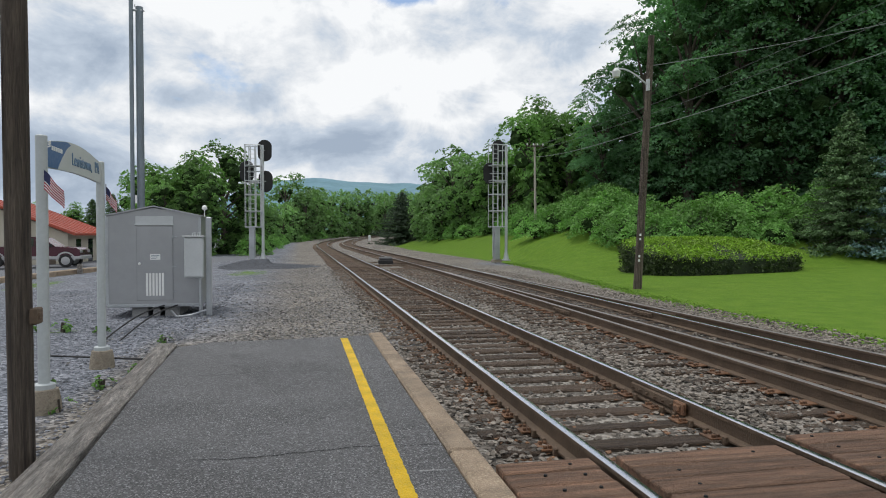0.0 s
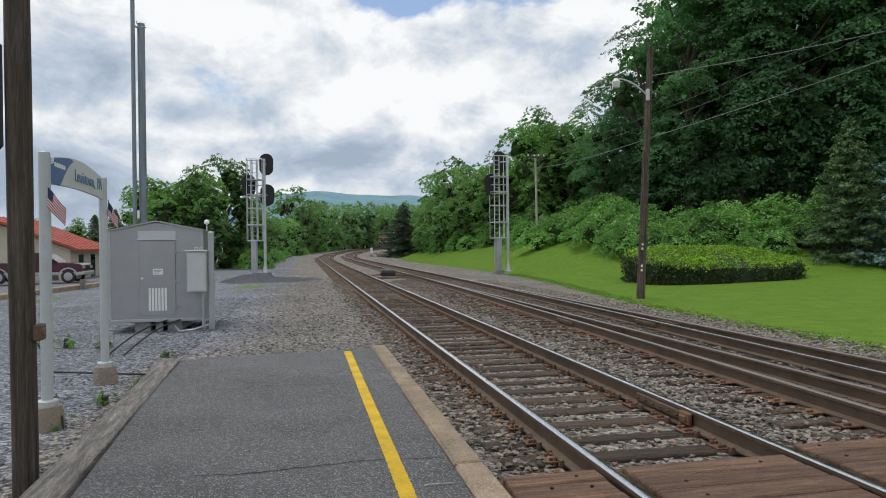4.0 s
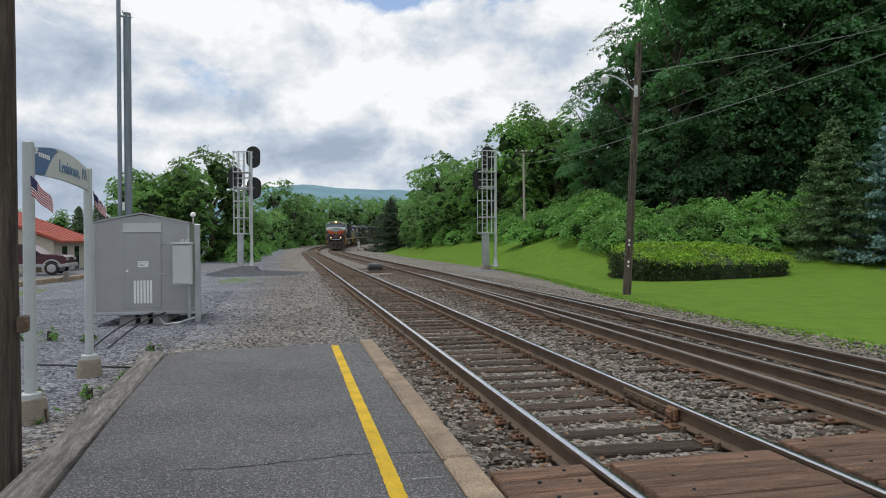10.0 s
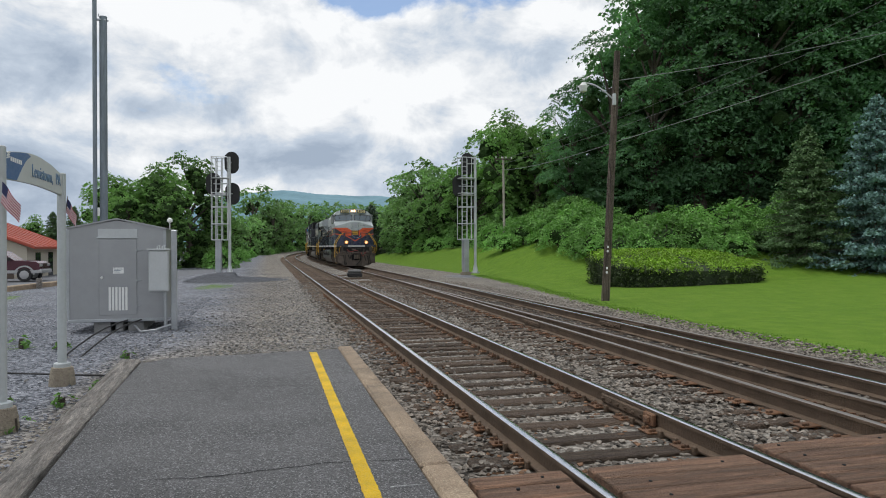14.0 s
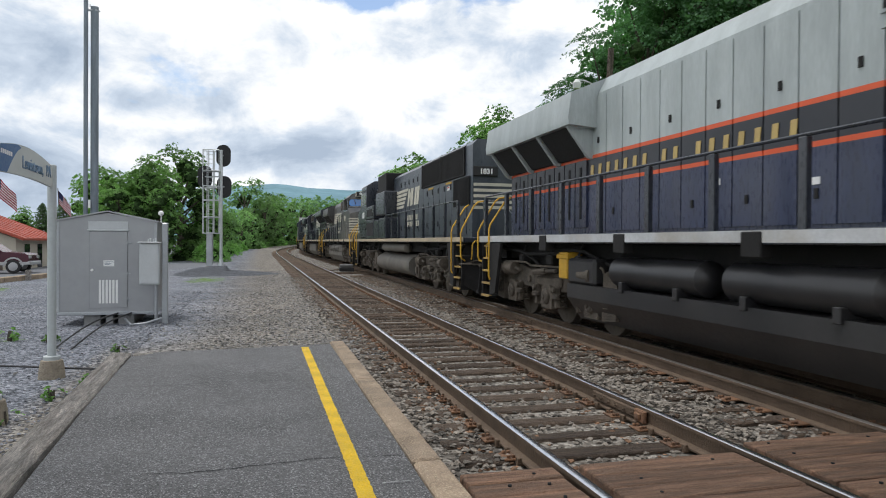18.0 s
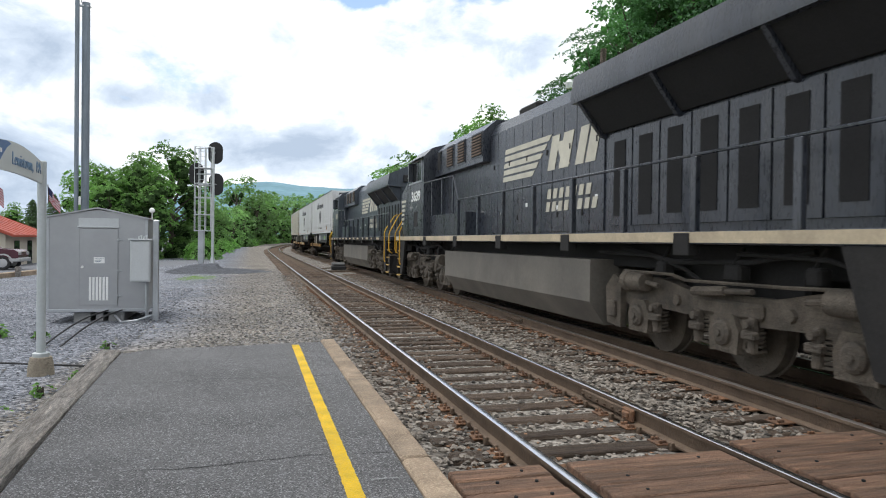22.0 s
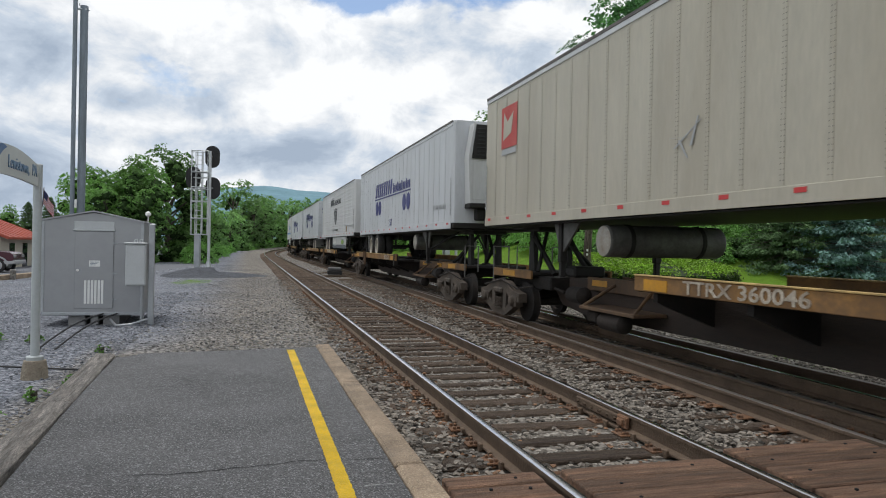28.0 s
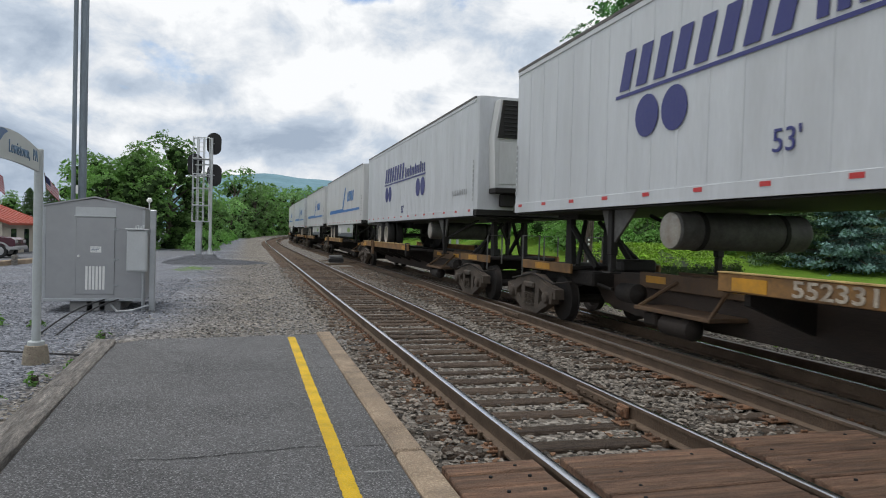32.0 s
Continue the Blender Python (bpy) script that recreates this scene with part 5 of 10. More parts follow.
def leaf_sprays(rng, centres, outs, per, reach, size, droop=0.55, jitter=0.7):
    """Flat drooping sprays of leaf blades: each has a centre and the way out of the crown."""
    c, o = np.asarray(centres, float), np.asarray(outs, float)
    o = o / np.maximum(1e-6, np.linalg.norm(o, axis=1, keepdims=True))
    R = reach * rng.uniform(0.6, 1.35, (len(c), 1))
    c, o, R = np.repeat(c, per, 0), np.repeat(o, per, 0), np.repeat(R, per, 0)
    n = len(c)
    flat = o * np.array([1, 1, 0.0]) + 1e-6
    flat /= np.linalg.norm(flat, axis=1, keepdims=True)
    across = np.stack([-flat[:, 1], flat[:, 0], np.zeros(n)], 1)
    r, a = R * np.sqrt(rng.random((n, 1))), rng.uniform(0, 6.283, (n, 1))
    f, w = r * np.cos(a), r * np.sin(a) * 0.85
    p = c + flat * f + across * w
    p[:, 2:3] += -droop * f - 0.35 * r * r / R + rng.normal(size=(n, 1)) * 0.10 * R
    nrm = 0.45 * o + np.array([0, 0, 0.75]) + flat * (0.3 * f / R) + jitter * rng.normal(size=(n, 3))
    nrm /= np.linalg.norm(nrm, axis=1, keepdims=True)
    u = np.cross(nrm, rng.normal(size=(n, 3)))
    u /= np.linalg.norm(u, axis=1, keepdims=True)
    v = np.cross(nrm, u)
    s = size * rng.uniform(0.6, 1.35, (n, 1))
    V = np.stack([p - u * s * 0.6, p + v * s * 0.42, p + u * s * 0.75, p - v * s * 0.42], 1).reshape(-1, 3)
    return V, np.arange(4 * n).reshape(-1, 4)


def cloud_mesh(name, V, F, material):
    me = bpy.data.meshes.new(name)
    me.vertices.add(len(V))
    me.vertices.foreach_set("co", V.ravel())
    me.loops.add(F.size)
    me.loops.foreach_set("vertex_index", F.ravel())
    me.polygons.add(len(F))
    me.polygons.foreach_set("loop_start", np.arange(0, F.size, 4))
    me.materials.append(material)
    me.update(calc_edges=True)
    me.validate()
    return me


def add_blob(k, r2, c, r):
    """A lumpy mass added inside the foliage, coloured as the shade between leaves."""
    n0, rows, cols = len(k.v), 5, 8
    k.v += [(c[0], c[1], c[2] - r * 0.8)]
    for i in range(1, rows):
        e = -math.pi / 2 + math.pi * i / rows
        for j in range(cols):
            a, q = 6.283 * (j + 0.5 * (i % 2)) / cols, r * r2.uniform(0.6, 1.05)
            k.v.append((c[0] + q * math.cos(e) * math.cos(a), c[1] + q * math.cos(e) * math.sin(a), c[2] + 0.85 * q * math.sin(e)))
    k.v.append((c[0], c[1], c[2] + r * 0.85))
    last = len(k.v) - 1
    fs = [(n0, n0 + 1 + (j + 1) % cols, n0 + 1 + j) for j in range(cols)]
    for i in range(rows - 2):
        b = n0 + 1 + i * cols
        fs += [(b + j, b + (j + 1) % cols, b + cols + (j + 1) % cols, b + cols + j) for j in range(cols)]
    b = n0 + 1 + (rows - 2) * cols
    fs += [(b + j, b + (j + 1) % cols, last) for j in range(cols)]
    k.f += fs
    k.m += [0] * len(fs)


def make_tree(seed, height, radius, leaf, label, per=34, clumps=190, low=0.16, size=0.34, reach=0.115, fill=0.34):
    """Trunk with limbs and an uneven crown of lobes made of leaf clumps."""
    rng, r2 = np.random.default_rng(seed), random.Random(seed)
    t = thing("deciduous_tree", label, "tree", "trees of the woods")
    k = Kit()
    top = height * 0.72
    k.tube([(0, 0, -1.0), (0.1, 0, height * 0.2), (0.0, 0.15, height * 0.45), (0.1, 0.1, top)], [height * 0.028, height * 0.022, height * 0.016, height * 0.006], 9)
    lobes = []
    for i in range(15):
        z = height * (low + (0.93 - low) * (i + 0.5) / 15)
        belly = math.sin(math.pi * min(1, (z / height - low * 0.6) / (1.05 - low * 0.6))) ** 0.6
        for j in range(2 if i < 13 else 1):
            a = r2.uniform(0, 6.28)
            d = radius * belly * r2.uniform(0.35, 0.72)
            c = np.array([d * math.cos(a), d * math.sin(a), z])
            lobes.append((c, radius * r2.uniform(0.26, 0.46)))
            k.tube([(0, 0, z * 0.7), (c[0] * 0.5, c[1] * 0.5, z * 0.86), tuple(c)], [height * 0.01, height * 0.006, 0.02], 5)
    part("trunk", k, bark, t)
    cs, outs = [], []
    for _ in range(clumps):
        c, r = lobes[r2.randrange(len(lobes))]
        d = rng.normal(size=3)
        d /= np.linalg.norm(d)
        if d[2] < -0.3:
            d[2] = -d[2]
        d[2] = d[2] * 0.8
        cs.append(c + d * r * r2.uniform(0.7, 1.06))
        outs.append(d + 0.5 * np.array([c[0], c[1], 0]) / radius)
    # cores coloured as shade fill the gaps of the crown
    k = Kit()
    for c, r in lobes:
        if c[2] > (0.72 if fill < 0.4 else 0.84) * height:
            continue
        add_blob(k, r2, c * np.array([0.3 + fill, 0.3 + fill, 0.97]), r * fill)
    part("inner_crown", k, leaf_shade, t, smooth=False)
    V, F = leaf_sprays(rng, cs, outs, per, radius * reach, size)
    shared("crown", cloud_mesh("crown", V, F, leaf), t, Matrix())
    return t


def make_bush(seed, height, radius, leaf, label, per=26, clumps=52, size=0.2):
    rng, r2 = np.random.default_rng(seed), random.Random(seed)
    t = thing("shrub", label, "shrub", "shrubs along the wood's edge")
    k, cs, outs = Kit(), [], []
    for _ in range(7):
        a, d = r2.uniform(0, 6.28), r2.uniform(0.2, 0.6) * radius
        k.tube([(0, 0, -0.4), (d * math.cos(a), d * math.sin(a), height * r2.uniform(0.5, 0.8))], [0.04, 0.012], 5)
    part("stem", k, bark, t)
    for _ in range(clumps):
        a, e = r2.uniform(0, 6.28), r2.uniform(0.0, 1.0)
        rr = radius * math.sqrt(max(0.05, 1 - (e * 0.95) ** 2)) * r2.uniform(0.75, 1.1)
        cs.append((rr * math.cos(a), rr * math.sin(a), height * (0.05 + 0.9 * e) * r2.uniform(0.85, 1.12)))
        outs.append((math.cos(a), math.sin(a), 0.2 + e))
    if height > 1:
        # the same shade-coloured lumps inside the shrub
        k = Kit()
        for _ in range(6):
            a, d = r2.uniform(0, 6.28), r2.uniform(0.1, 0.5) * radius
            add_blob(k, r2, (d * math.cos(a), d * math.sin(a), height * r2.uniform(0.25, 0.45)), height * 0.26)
        part("inner_foliage", k, leaf_shade, t, smooth=False)
    V, F = leaf_sprays(rng, cs, outs, per, radius * 0.26, size, 0.45)
    shared("foliage", cloud_mesh("foliage", V, F, leaf), t, Matrix())
    return t


def make_spruce(seed, height, radius, needles, label):
    rng, r2 = np.random.default_rng(seed), random.Random(seed)
    t = thing("spruce_tree", label, "spruce tree", "spruces by the lawn")
    k = Kit()
    k.tube([(0, 0, -0.8), (0, 0, height)], [height * 0.02, 0.02], 8)
    cs, outs = [], []
    boughs = int(height * 24)
    for i in range(boughs):
        f = (i / boughs) ** 1.15
        a = i * 2.39996 + r2.uniform(-0.3, 0.3)
        z = height * (0.05 + 0.93 * f) + r2.uniform(-0.35, 0.35) * (1 - f)
        L = (radius * (1 - f) ** 0.8 + 0.1) * r2.uniform(0.62, 1.12)
        droop = L * r2.uniform(0.08, 0.34) * (1 - 1.3 * f)
        m = max(2, int(L / 0.2))
        for q in range(1, m + 1):
            s = q / m
            w = 0.26 * L * (1 - 0.8 * s) + 0.05
            for side in (-1, 0, 1):
                x, y = L * s, side * w * r2.uniform(0.5, 1.0)
                cs.append((x * math.cos(a) - y * math.sin(a), x * math.sin(a) + y * math.cos(a), z - droop * math.sin(s * 2.3) + r2.uniform(-0.05, 0.05)))
                outs.append((math.cos(a), math.sin(a), 0.4))
        k.tube([(0, 0, z), (L * math.cos(a), L * math.sin(a), z - droop * 0.75)], [0.025, 0.008], 4, False)
    V, F = leaf_sprays(rng, cs, outs, 6, 0.19, 0.12, 0.55, 1.0)
    part("trunk", k, bark, t)
    shared("foliage", cloud_mesh("foliage", V, F, needles), t, Matrix())
    return t


def plant(proto, x, y, scale, turn, lift=0.0, first=[]):
    """A copy of a plant on the ground; the prototype itself takes the first place."""
    m = pose(x, y, ground_z(x, y) + lift, 0, 0, turn) @ Matrix.Scale(scale, 4)
    if proto not in first:
        first.append(proto)
        proto.matrix_basis = m
        return proto
    c = copy_thing(proto, pose(0, 0, 0))
    c.matrix_basis = m
    return c


def build_woods():
    rng = random.Random(21)
    tall = [make_tree(s, 17, 5.2, leaf_green, "tall dark green broadleaf tree on the wooded bank", clumps=1300, per=23, size=0.155, low=0.02, reach=0.1) for s in (31, 32, 33, 34)]
    behind = [make_tree(s, 17, 5.2, leaf_green, "tall dark green broadleaf tree deep in the woods", clumps=420, per=10, size=0.36, low=0.1) for s in (35, 36)]
    airy = [make_tree(s, 11, 4.0, leaf_light, "mid-green broadleaf tree at the edge of the woods", clumps=920, per=14, size=0.175, low=0.02, reach=0.072, fill=0.52) for s in (41, 42)]
    distant = [make_tree(s, 11, 4.0, leaf_far_haze, "broadleaf tree far along the tracks, its leaves paled for haze", clumps=460, per=8, size=0.31, low=0.02, reach=0.1) for s in (43, 44)]
    bush = [make_bush(s, 2.2, 1.7, leaf_shrub, "leafy light green shrub at the foot of the woods", per=24, clumps=95, size=0.13) for s in (51, 52, 53)]

    def skyline(x, y):
        """How high the woods' crown line stands in this direction."""
        return 1.55 + y * piecewise(x / y, [(0.12, 0.07), (0.168, 0.087), (0.198, 0.142), (0.257, 0.143), (0.272, 0.127), (0.302, 0.183), (0.351, 0.219), (0.434, 0.23), (0.446, 0.289), (0.468, 0.312), (0.503, 0.36), (0.543, 0.42), (0.645, 0.52), (0.8, 0.6)])

    # the front rank of the tall trees, then those that close the gaps behind it
    front = [(24.6, 53.5), (26.6, 50.2), (28.6, 47.4), (31.4, 45.4), (34.2, 43.6), (37.2, 42.2), (40.4, 41), (43.6, 39.6), (47, 38)]
    back = [(27.4, 57), (30.6, 54), (34, 51), (38, 49), (42.4, 47), (47, 45), (51.5, 43), (33, 58), (40, 55), (55, 40)]
    for rank, protos in ((front, tall), (back, behind)):
        for i, (x, y) in enumerate(rank):
            z = ground_z(x, y) - 0.5
            high = (skyline(x - 2.6, y) * rng.uniform(0.98, 1.06) - z) / 17
            plant(protos[i % len(protos)], x, y, min(high, 1.5), rng.uniform(0, 360), -0.5)
    # lighter trees further along, each with its own height
    for x, y in ((21.5, 62), (24.4, 60.5), (23.6, 66), (21.2, 70), (25.5, 70), (27.5, 64), (21.0, 76), (24.5, 77), (20.6, 84), (23.6, 86), (20.4, 92), (23.2, 96), (20.6, 101), (24, 108)):
        z = ground_z(x, y) - 0.5
        high = (skyline(x - 1.4, y) * rng.uniform(0.84, 0.96) - z) / 11
        plant(rng.choice(airy if y < 82 else distant), x, y, min(max(high, 0.5), 1.7), rng.uniform(0, 360), -0.5)
    for x, y, s in ((18.5, 80, 0.62), (17.8, 92, 0.7), (18, 100, 0.76), (17.6, 86, 0.62), (19, 108, 0.8), (22, 114, 0.95)):
        plant(rng.choice(airy if y < 85 else distant), x, y, s, rng.uniform(0, 360), -0.4)
    # shrubs along the wood's edge
    y = 31.0
    edge = [(30, 33.2), (28, 33.5), (26, 33.6), (24, 34), (22.5, 34.4), (21, 35), (19.6, 36.4), (18.9, 38.5), (18.9, 41), (19.3, 43.5), (19.8, 46.5), (19.8, 50), (19.8, 54), (19.8, 58), (19.6, 62), (19.4, 66), (19.0, 71), (18.6, 76), (18.2, 81), (18, 86), (17.8, 92)]
    for x, y in edge:
        plant(rng.choice(bush), x + rng.uniform(-0.5, 0.5), y + rng.uniform(-0.5, 0.5), rng.uniform(0.55, 0.95), rng.uniform(0, 360))
        for q, (lo, hi) in enumerate(((0.75, 1.15), (0.9, 1.3))):
            out = 2.0 * (q + 1)
            dx, dy = (0.75, 0.65) if y < 48 else (1.0, 0.1)
            plant(rng.choice(bush), x + out * dx + rng.uniform(-0.6, 0.6), y + out * dy + rng.uniform(-0.6, 0.6), rng.uniform(lo, hi), rng.uniform(0, 360))
    # dark cedar by the curve
    cedar = make_spruce(61, 8.2, 5.4, mat("cedar_needles", (0.05, 0.085, 0.045), 0.75, 0, 0.3, 0.8, 6, 0.0, island=0.35), "dark green bushy cedar beside the curve")
    plant(cedar, 16.2, 112, 1.05, 0)
    # spruces
    green = make_spruce(62, 8.6, 3.3, needle_green, "green spruce tree at the edge of the lawn")
    plant(green, 28.4, 31.5, 0.87, 20)
    blue = make_spruce(63, 8.4, 3.2, needle_blue, "blue-green spruce tree at the edge of the lawn")
    plant(blue, 30.6, 29.2, 1.1, 70)
    # left of the tracks
    for x, y, s in ((-9.8, 64, 0.74), (-7.0, 67, 0.84), (-12.8, 66, 0.68), (-10.8, 74, 0.8), (-5.6, 74, 0.46), (-15, 72, 0.7), (-8.4, 63, 0.66), (-11.3, 62, 0.6), (-5.2, 82, 0.5)):
        plant(rng.choice(airy), x, y, s * 1.15, rng.uniform(0, 360), -0.3)
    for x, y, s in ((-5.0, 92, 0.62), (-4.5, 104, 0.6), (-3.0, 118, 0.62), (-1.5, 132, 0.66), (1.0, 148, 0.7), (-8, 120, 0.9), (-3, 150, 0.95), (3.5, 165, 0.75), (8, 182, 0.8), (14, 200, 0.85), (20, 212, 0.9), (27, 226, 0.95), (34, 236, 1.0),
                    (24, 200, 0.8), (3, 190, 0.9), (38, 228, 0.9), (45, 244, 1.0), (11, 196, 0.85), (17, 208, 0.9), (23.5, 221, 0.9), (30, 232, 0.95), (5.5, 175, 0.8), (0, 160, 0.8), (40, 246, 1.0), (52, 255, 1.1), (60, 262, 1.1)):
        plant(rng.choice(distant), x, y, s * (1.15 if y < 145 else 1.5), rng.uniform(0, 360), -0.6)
    for i in range(26):
        y = 62 + i * 4.2
        p, a = on_track(y, -8.8 - rng.uniform(0, 2.0))
        plant(rng.choice(bush), p.x - 1.2, p.y, rng.uniform(0.5, 0.95), rng.uniform(0, 360))
    # shrubs round the foot of the far pole
    for x, y, f in ((18.0, 51.7, 0.9), (19.5, 51.0, 1.0), (20.8, 50.0, 1.0)):
        plant(rng.choice(bush), x, y, f, x * 50)
    # inside of the curve
    for x, y, s in ((20, 118, 0.6), (22.5, 126, 0.7), (26, 134, 0.8), (29, 142, 0.85), (34, 152, 0.9), (40, 165, 0.95)):
        plant(rng.choice(distant), x, y, s, rng.uniform(0, 360), -0.3)
    # behind the building
    blue2 = make_spruce(64, 7.0, 2.4, needle_green, "dark spruce behind the red-roofed building")
    for x, y, s in ((-15.4, 62, 0.75), (-17.5, 64, 0.7), (-13.0, 66, 0.7)):
        plant(blue2, x, y, s, x * 30)
    for x in (-36, -31, -26, -22):
        plant(rng.choice(airy), x, 74, 0.5, x * 17, -0.6)
    # weeds in the gravel
    weed = make_bush(71, 0.2, 0.16, leaf_light, "small green weed growing in the gravel", per=7, clumps=10, size=0.05)
    for x, y, s in ((-2.4, 7.6, 0.9), (-2.25, 8.6, 0.8), (-2.05, 9.4, 0.7), (-2.9, 8.9, 0.6), (-3.6, 13.6, 1.0), (-4.4, 14.0, 1.2), (-5.0, 14.1, 1.0), (-1.78, 8.1, 0.5), (-2.2, 12.0, 0.7)):
        plant(weed, x, y, s, x * 90)


build_woods()


def build_hedge():
    h = thing("clipped_hedge", "clipped oval hedge on the lawn, its top coloured as sunlit", "hedge")
    rng, r2 = np.random.default_rng(5), random.Random(5)
    cx, cy, rx, ry, z0 = 19.0, 29.6, 4.0, 2.6, -0.5
    brow = lambda y: 0.52 + 0.17 * (y - cy + ry)

    def rim(a, f=1.0):
        c, s = math.cos(a), math.sin(a)
        return cx + f * rx * math.copysign(abs(c) ** 0.65, c), cy + f * ry * math.copysign(abs(s) ** 0.65, s)

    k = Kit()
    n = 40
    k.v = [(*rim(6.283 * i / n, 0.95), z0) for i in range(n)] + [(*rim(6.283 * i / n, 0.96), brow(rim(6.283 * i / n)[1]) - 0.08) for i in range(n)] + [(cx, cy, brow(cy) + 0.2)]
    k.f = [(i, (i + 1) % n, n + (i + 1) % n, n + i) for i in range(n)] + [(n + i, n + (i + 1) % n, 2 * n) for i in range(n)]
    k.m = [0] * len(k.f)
    # the core is near black for the shade inside the hedge
    part("core", k, mat("hedge_core_shade", (0.018, 0.03, 0.01), 0.9, 0, 0.3, 3, 20, 0.2), h)
    # light from above is put into colour: dark side leaves, bright top leaves
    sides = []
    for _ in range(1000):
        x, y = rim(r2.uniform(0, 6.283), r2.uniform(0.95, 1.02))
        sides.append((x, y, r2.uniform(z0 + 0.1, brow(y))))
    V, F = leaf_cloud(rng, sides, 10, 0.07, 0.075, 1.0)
    shared("side_foliage", cloud_mesh("side_foliage", V, F, mat("hedge_shaded_leaves", (0.035, 0.06, 0.012), 0.6, 0, 0.3, 0.8, 6, 0.0, island=0.5, translucent=0.15)), h, Matrix(), "hedge side foliage coloured as shaded")
    tops = []
    for _ in range(1500):
        f = math.sqrt(r2.random())
        x, y = rim(r2.uniform(0, 6.283), f)
        tops.append((x, y, brow(y) - 0.02 + 0.28 * (1 - f * f) + r2.uniform(-0.03, 0.03)))
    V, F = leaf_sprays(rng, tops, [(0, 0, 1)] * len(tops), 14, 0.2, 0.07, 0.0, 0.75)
    shared("top_foliage", cloud_mesh("top_foliage", V, F, leaf_hedge_lit), h, Matrix())


build_hedge()


def grass_tufts():
    rng = np.random.default_rng(9)
    r2 = random.Random(9)
    cs = []
    for _ in range(1500):
        y = 9 + 35 * r2.random() ** 1.3
        x = piecewise(y, LAWN_EDGE) + r2.gauss(0.15, 0.22)
        cs.append((x, y, ground_z(x, y) + 0.02))
    V, F = leaf_cloud(rng, cs, 12, 0.07, 0.035, 0.35)
    tagged(new("lawn_edge_grass", cloud_mesh("lawn_edge_grass", V, F, mat("edge_grass", (0.15, 0.26, 0.03), 0.7, 0, 0.25, 2, 12, 0, island=0.3, translucent=0.25))),
           "ragged bright green grass along the lawn's edge", "grass", kind="stuff")


grass_tufts()


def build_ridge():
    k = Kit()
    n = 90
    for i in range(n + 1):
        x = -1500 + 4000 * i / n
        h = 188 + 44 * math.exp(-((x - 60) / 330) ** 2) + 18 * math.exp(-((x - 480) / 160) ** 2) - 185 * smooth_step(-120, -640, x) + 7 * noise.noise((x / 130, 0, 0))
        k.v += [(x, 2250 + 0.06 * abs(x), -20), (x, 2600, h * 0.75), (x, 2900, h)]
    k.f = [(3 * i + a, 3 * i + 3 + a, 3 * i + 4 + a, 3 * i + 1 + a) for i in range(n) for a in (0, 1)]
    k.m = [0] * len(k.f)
    # distance haze is put into the ridge's blue-green base colour
    sole("ridge", k, mat("haze_toned_ridge", (0.165, 0.27, 0.315), 1.0, 0, 0.12, 0.01, 0.05, 0.0, spec=0.0), "long wooded mountain ridge coloured blue-green for haze", "mountain", kind="structure")


build_ridge()


# ---- the train ----
def front_at(t):
    """Where along the main track the train's zero mark is at t seconds."""
    return -107.2 + 14.4 * (25 - t) if t <= 25 else -107.2 - 14.046 * (t - 25) - 0.0413 * (t - 25) ** 2


def vehicle_pose(u, t, reverse, reach=6.5):
    """The pose of a vehicle whose middle is u metres behind the zero mark, its ends resting on the track."""
    s = front_at(t) + u
    a, _ = on_track(s - reach, 0)
    b, _ = on_track(s + reach, 0)
    d = (a - b) if not reverse else (b - a)
    return Matrix.Translation((a + b) / 2) @ Matrix.Rotation(math.atan2(d.y, d.x), 4, "Z") @ Matrix.Rotation(-math.asin(d.z / d.length), 4, "Y")


MOVERS = []
dust = (0.10, 0.093, 0.085)
loco_black = mat("loco_black_paint", (0.028, 0.033, 0.044), 0.3, 0, 0.35, 1.4, 20, 0.03, (0.07, 0.072, 0.076), 0.5, stretch=(1.6, 1.6, 0.35))
faded_black = mat("faded_blue_black_paint", (0.042, 0.052, 0.066), 0.34, 0, 0.35, 1.4, 20, 0.03, (0.095, 0.107, 0.122), 0.6, stretch=(1.6, 1.6, 0.35))
reflector_sign = mat("notice_red", (0.5, 0.06, 0.04), 0.6, 0, 0.05, 2, 20, 0)
dusty_black = mat("dusty_loco_black", (0.062, 0.06, 0.058), 0.42, 0, 0.35, 1.2, 20, 0.03, (0.175, 0.162, 0.14), 0.8, stretch=(1.2, 1.2, 0.4))
loco_under = mat("underframe_black", (0.01, 0.0095, 0.0095), 0.9, 0, 0.25, 2, 25, 0.1, dust, 0.08)
truck_dirt = mat("dusty_truck_steel", (0.125, 0.104, 0.082), 0.9, 0.1, 0.35, 2.5, 30, 0.3, (0.034, 0.031, 0.028), 0.85)
pilot_dirt = mat("grimy_pilot_steel", (0.125, 0.102, 0.085), 0.75, 0.1, 0.4, 1.6, 25, 0.15, (0.045, 0.036, 0.03), 0.8)
step_yellow = mat("worn_step_yellow", (0.42, 0.27, 0.07), 0.7, 0, 0.3, 5, 30, 0.05, (0.14, 0.11, 0.08), 0.8)
hose_red = mat("red_hose", (0.22, 0.04, 0.035), 0.7, 0, 0.2, 4, 30, 0.03)
plate_yellow = mat("lit_number_plate", (0.62, 0.53, 0.27), 0.5, 0, 0.03, 2, 20, 0)
spine_like = mat("dusty_louvre_brown", (0.11, 0.075, 0.055), 0.8, 0, 0.3, 3, 25, 0.05)
emblem_yellow = mat("emblem_yellow", (0.55, 0.30, 0.03), 0.5, 0, 0.1, 3, 20, 0)
